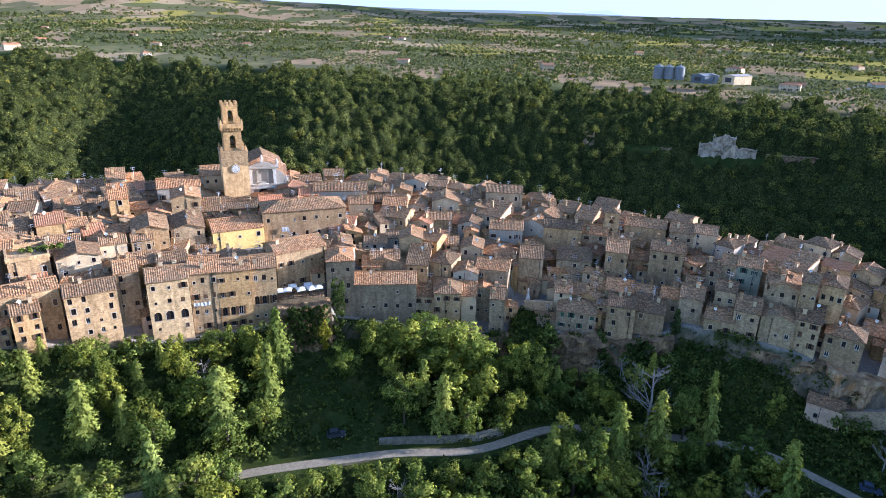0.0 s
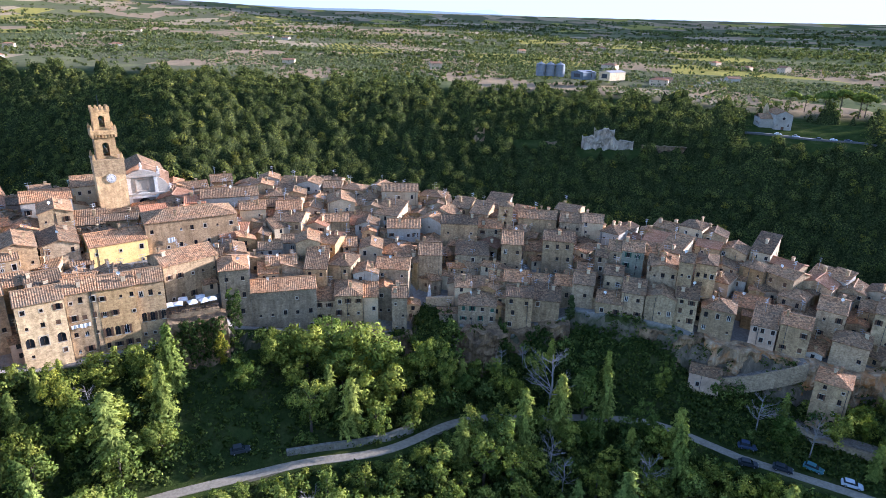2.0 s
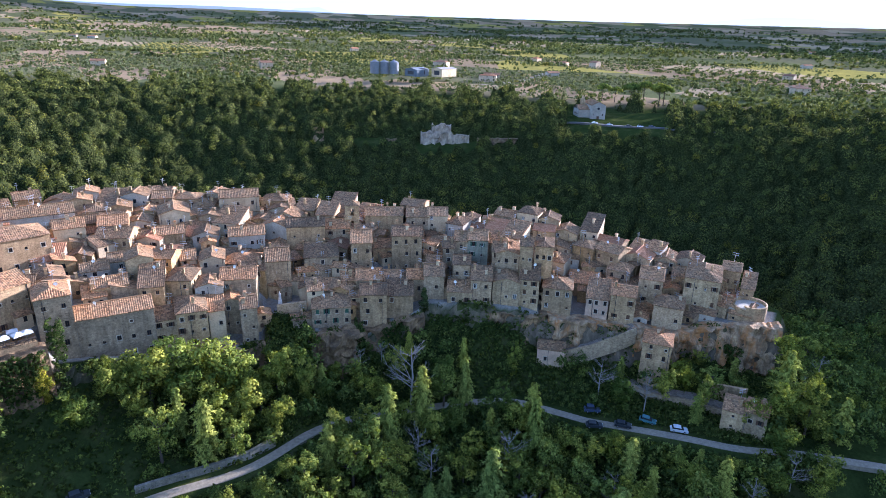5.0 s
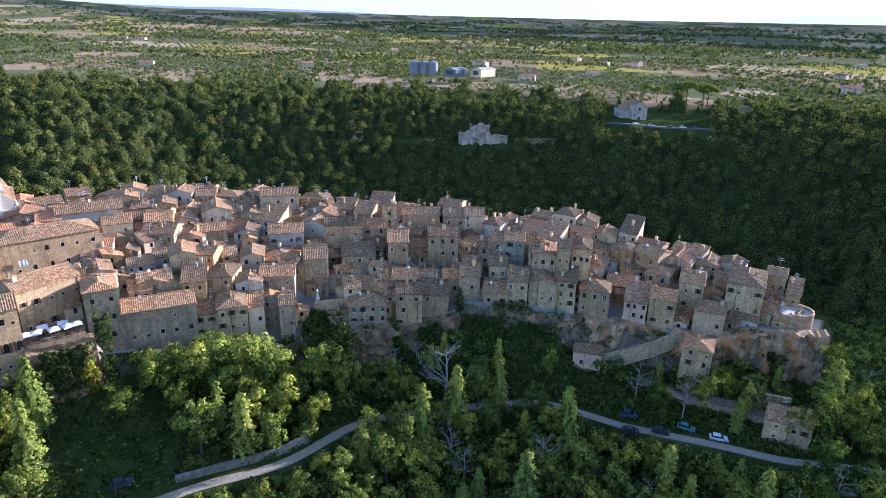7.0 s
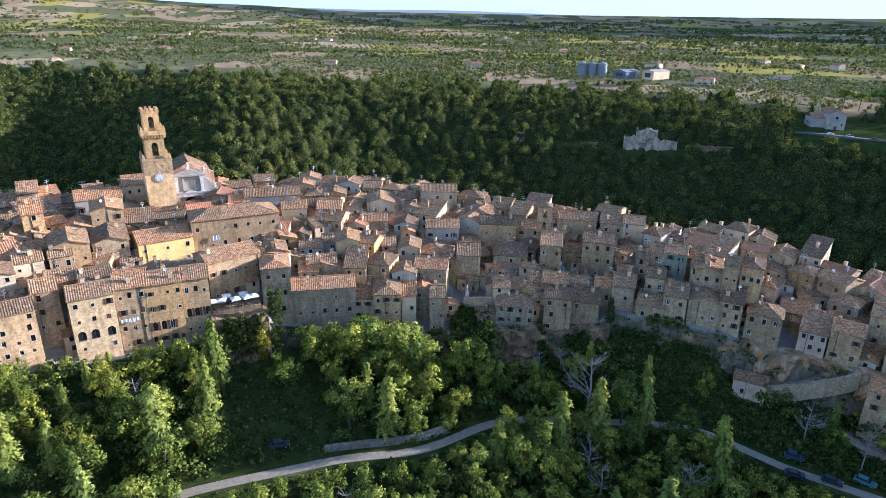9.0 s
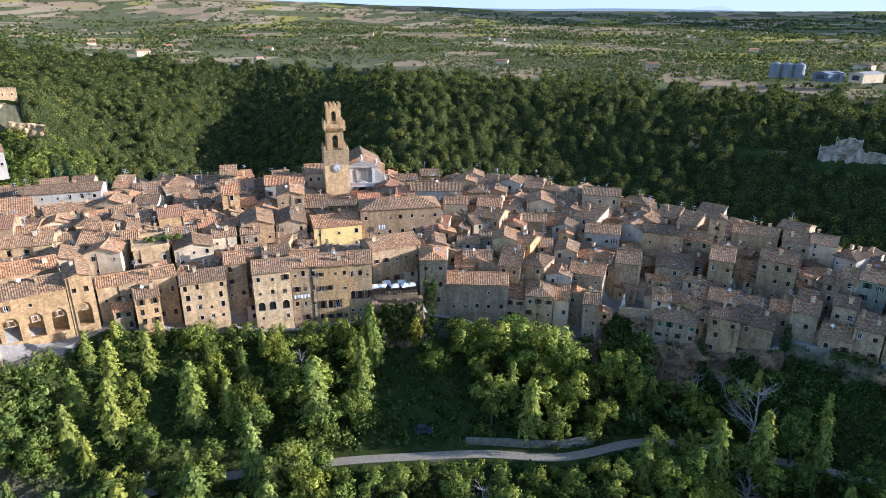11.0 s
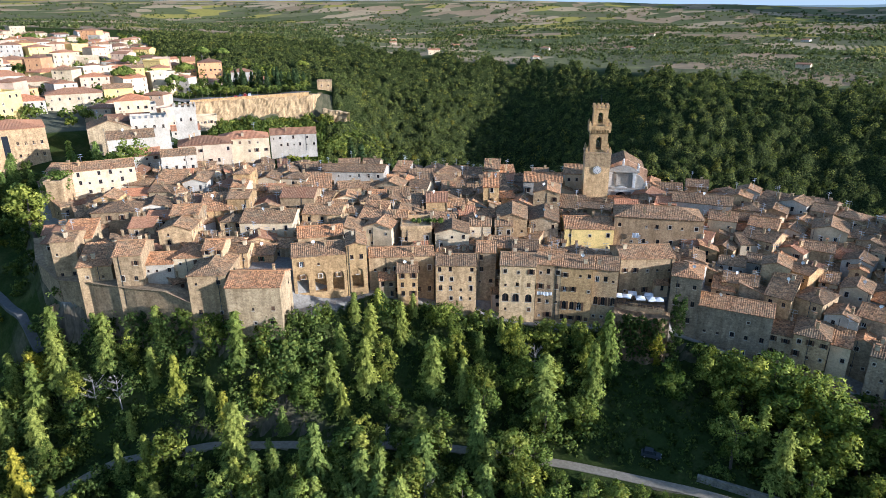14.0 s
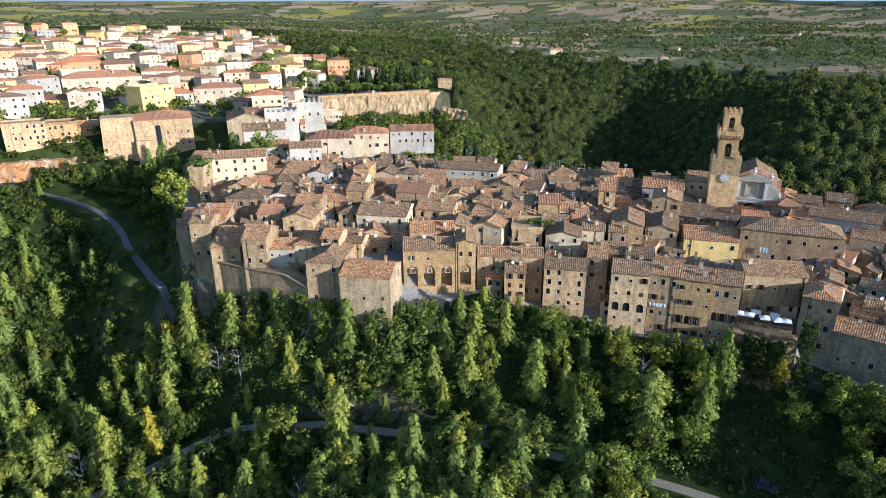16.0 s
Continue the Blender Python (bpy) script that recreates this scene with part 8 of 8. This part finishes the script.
def far_woods():
    rng = np.random.default_rng(3)
    # hedges, copses and olive groves among the fields
    small = rough_crowns(rng, 6, 4, 5, (0.8, 1.4), 2.6, 1.9, 1.2)
    pts = []
    while len(pts) < 11000:
        az = rng.uniform(-80, 60)
        rho = 560 * (4200 / 560) ** (rng.uniform(0, 1) ** 1.25)
        r = float(rim(np.array([az]))[0])
        if rho < r or (az < -44 and rho < 1050):
            continue
        x, y = rho * math.sin(radians(az)), rho * math.cos(radians(az))
        v = math.sin(x * 0.011 + 2 * math.sin(y * 0.004)) + math.sin(y * 0.0075 + 1.5 * math.sin(x * 0.006)) + 0.5 * math.sin(x * 0.03 + y * 0.02)
        if v < 0.1 and rng.random() > 0.14:
            continue
        pts.append((x, y, 0, rng.uniform(0.6, 1.3) * (1 + rho / 3000) * (1.5 if rho > 1300 else 1.0)))
    # tree lines between the farther fields
    for k in range(110):
        az, rho = rng.uniform(-72, 58), 900 * (3600 / 900) ** rng.uniform(0, 1)
        if rho < float(rim(np.array([az]))[0]) + 60:
            continue
        c, u = polar(az, rho), radians(-az + rng.uniform(-25, 25))
        for j in range(int(rng.uniform(16, 44))):
            v = j * 7.0 * (1 + rho / 2500)
            pts.append((c.x + v * math.cos(u) + rng.uniform(-3, 3), c.y + v * math.sin(u) + rng.uniform(-3, 3), 0, rng.uniform(1.0, 2.0) * (1 + rho / 4000)))
    a = np.array(pts)
    a[:, 2] = height(a[:, 0], a[:, 1]) - 0.6
    scatter("hedgerows", "hedges and copses scattered between the fields", a, small, HEDGE, 1, rng)
    tiny = rough_crowns(rng, 5, 3, 6, (0.65, 1.15), 1.7, 1.3, 1.6)
    pts = []
    groves = []
    for k in range(42):
        az, rho = rng.uniform(-38, 60), 700 * (2300 / 700) ** rng.uniform(0, 1)
        c = polar(az, rho)
        groves.append((c.x, c.y, int(rng.uniform(12, 26)), int(rng.uniform(8, 14)), 8 + rho / 400, -az + rng.uniform(-30, 30)))
    for cx, cy, nx, ny, sp, turn in (*groves, (330, 520, 26, 16, 7, 20), (430, 620, 24, 16, 7, 10), (60, 820, 30, 14, 8, 5), (-230, 900, 26, 12, 8, -12), (250, 780, 26, 12, 8, 8), (-60, 1150, 34, 14, 9, 0), (420, 950, 30, 16, 9, 14), (150, 1300, 34, 14, 10, 3), (620, 800, 26, 18, 8, 25), (-420, 1300, 30, 14, 10, -15), (500, 1400, 40, 16, 10, 10)):
        ct, s_ = math.cos(radians(turn)), math.sin(radians(turn))
        for i in range(nx):
            for j in range(ny):
                u, v = (i - nx / 2) * sp + rng.uniform(-0.8, 0.8), (j - ny / 2) * sp * 1.3 + rng.uniform(-0.8, 0.8)
                if rng.random() < 0.12:
                    continue
                x, y = cx + u * ct - v * s_, cy + u * s_ + v * ct
                if math.hypot(x, y) < float(rim(np.array([math.degrees(math.atan2(x, y))]))[0]) + 12:
                    continue
                pts.append((x, y, 0, rng.uniform(0.8, 1.25)))
    a = np.array(pts)
    a[:, 2] = height(a[:, 0], a[:, 1]) - 0.3
    scatter("olive_groves", "silvery olive trees planted in rows on the plateau", a, tiny, OLIVE, 1, rng, category="olive grove")


far_woods()


def undergrowth():
    """Creeper and brambles over the slopes and hanging on the rock."""
    rng = np.random.default_rng(9)
    n = 36000
    az = np.where(rng.uniform(0, 1, n) < 0.5, rng.uniform(-86, 62, n), rng.uniform(1, 60, n))
    rho = np.sqrt(rng.uniform(95 ** 2, 178 ** 2, n))
    f = np.where((az > -68) & (az < 57), np.interp(az, AZ, FRONT), 215)
    rr = np.interp(az, ROAD_AZ, ROAD_R)
    bare = np.sin(az * 0.9 + 1.0) + np.sin(az * 2.3 + rho * 0.12)
    ok = (rho < f - 0.6) & (np.abs(rho - rr) > 2.8) & ((rho < f - 4) | (bare > -0.15))
    az, rho = az[ok], rho[ok]
    x, y = rho * np.sin(np.radians(az)), rho * np.cos(np.radians(az))
    z = height(x, y)
    c = np.stack([x, y, z + 0.5], 1)
    q, t, nn = cards(rng, c, rng.uniform(0.4, 1.3, len(c)), 12, (0.2, 0.48), 0.8)
    me = leaf_mesh("undergrowth", q, t, nn, BRAMBLE, np.repeat(np.clip(rng.beta(2, 3, len(c)), 0, 1), 12))
    tagged(new("undergrowth", me), "brambles, ivy and low scrub covering the slopes", "undergrowth", kind="stuff")


undergrowth()


def to_valley_road(p):
    """Distance of a point to the road in the side valley, and how far out the road lies there."""
    q = min(VALLEY_ROAD, key=lambda r: (r - p).length)
    return (q - p).length, q.length


def low_wood():
    """Young trees that close the gaps between the larger ones."""
    rng = np.random.default_rng(17)
    pr = random.Random(8)
    crowns = rough_crowns(rng, 7, 18, 12, (0.18, 0.4), 2.1, 2.3, 2.6)
    pts = []
    while len(pts) < 1350:
        az, rho = on_slope(pr)
        p = polar(az, rho)
        z = ground_z(p.x, p.y)
        s = min(pr.uniform(0.55, 1.15) if az < -26 and rho < 140 else pr.uniform(0.8, 1.5), (sight(az, rho) - z) / 5.4)
        if s > 0.25:
            pts.append((p.x, p.y, z - 0.4, s))
    for k in range(230):
        az, rho = (pr.uniform(56.8, 67), pr.uniform(150, 236)) if k > 50 else (pr.uniform(-54, -45), pr.uniform(127, 140))
        p = polar(az, rho)
        z = ground_z(p.x, p.y)
        s = min(pr.uniform(0.9, 1.7), (sight(az, rho) - z) / 5.4)
        if abs(rho - float(np.interp(az, ROAD_AZ, ROAD_R))) > 3.5 and s > 0.25:
            pts.append((p.x, p.y, z - 0.4, s))
    scatter("low_wood", "young green trees and tall bushes filling the slope", np.array(pts), crowns, LEAF_DULL, 1, rng)
    crowns = rough_crowns(rng, 7, 12, 11, (0.28, 0.58), 2.1, 2.3, 2.6)
    pts = []
    firs = []
    for k in range(2300):
        az, rho = pr.uniform(-92, -62), pr.uniform(150, 312)
        if az > -67.8 and not (250 < rho < 292):
            continue
        p = polar(az, rho)
        away, out = to_valley_road(p)
        if away < 8 or (rho > 292 and az > -76):
            continue
        lit = away < 26 and rho < out + 4
        if k % 8 == 0 and not lit:
            firs.append((p.x, p.y, ground_z(p.x, p.y) - 0.3, pr.uniform(0.4, 1.2)))
        else:
            pts.append((p.x, p.y, ground_z(p.x, p.y) - 0.5, pr.uniform(0.45, 0.8) if lit else pr.uniform(0.6, 1.15)))
    thin = []
    for i in range(3):
        q, t, nn = (v[::4] for v in TREES["conifer%d" % i][1:])
        c = q.mean(1, keepdims=True)
        thin.append((c + (q - c) * 1.9, t, nn))
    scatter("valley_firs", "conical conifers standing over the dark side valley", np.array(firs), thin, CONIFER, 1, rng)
    for k in range(700):
        az, rho = pr.uniform(-92, -67), pr.uniform(225, 345)
        p = polar(az, rho)
        if to_valley_road(p)[0] < 10 or any((p.x - a) ** 2 + (p.y - c) ** 2 < (q + 2) ** 2 for a, c, q in FOOT):
            continue
        pts.append((p.x, p.y, ground_z(p.x, p.y) - 0.4, pr.uniform(0.7, 1.4)))
    # the darker leaf colour stands in for the shade over this valley
    scatter("side_valley_wood", "small trees filling the side valley, leaf colour darkened for its shade", np.array(pts), crowns, BRAMBLE, 1, rng)
    pts = []
    for k in range(900):
        az, rho = pr.uniform(-53, -36), pr.uniform(262, 424)
        p = polar(az, rho)
        if az < -47 and rho < 330:
            continue
        pts.append((p.x, p.y, ground_z(p.x, p.y) - 0.4, pr.uniform(1.0, 1.8)))
    for k in range(1500):
        az, rho = (pr.uniform(-57, -44.5), pr.uniform(440, 640)) if k < 200 else (pr.uniform(-85, -57), pr.uniform(335, 900))
        p = polar(az, rho)
        if any((p.x - a) ** 2 + (p.y - c) ** 2 < (q + 1) ** 2 for a, c, q in FOOT):
            continue
        pts.append((p.x, p.y, ground_z(p.x, p.y) - 0.4, pr.uniform(0.8, 1.9)))
    scatter("valley_wood", "young green trees below the promenade and in gardens", np.array(pts), crowns, LEAF_DULL, 1, rng)


low_wood()


def ivy():
    """Ivy climbing a few walls and hanging over the cliff edge."""
    rng = np.random.default_rng(23)
    C = []
    for az, rho, half, z0, z1, n in ((-9.9, 152.3, 1.5, 14, 29, 110), (-13, 149.3, 5.5, 12, 23.2, 330), (5.2, 151.0, 4.0, 4, 9, 110), (9.8, 161, 5.0, 8, 16, 260), (16.9, 156.5, 1.2, 3, 15, 110), (20.5, 158.2, 3.6, 4, 13, 200), (26, 162, 6, 5, 15, 300), (31.5, 162.5, 5, 5, 13, 200), (53, 179.5, 3, 2, 9, 120), (-64, 167, 4, 14, 22, 120), (-58.5, 153, 5, 16, 26, 240), (-61.5, 160, 4, 16, 25, 160)):
        for _ in range(n):
            a = az + math.degrees(half / rho) * rng.uniform(-1, 1)
            g = rng.uniform(0, 1) ** 0.8
            p = polar(a, rho - 2.2 - rng.uniform(0.0, 1.4) - (1 - g) * 1.2, z0 + (z1 - z0) * g)
            C.append(tuple(p))
    c = np.array(C)
    q, t, nn = cards(rng, c, rng.uniform(0.25, 0.7, len(c)), 22, (0.13, 0.34), 1.0)
    me = leaf_mesh("ivy", q, t, nn, BRAMBLE, np.repeat(np.clip(rng.beta(2, 4, len(c)), 0, 1), 22))
    tagged(new("ivy", me), "dark green ivy hanging on walls and cliff", "ivy", kind="stuff")


ivy()
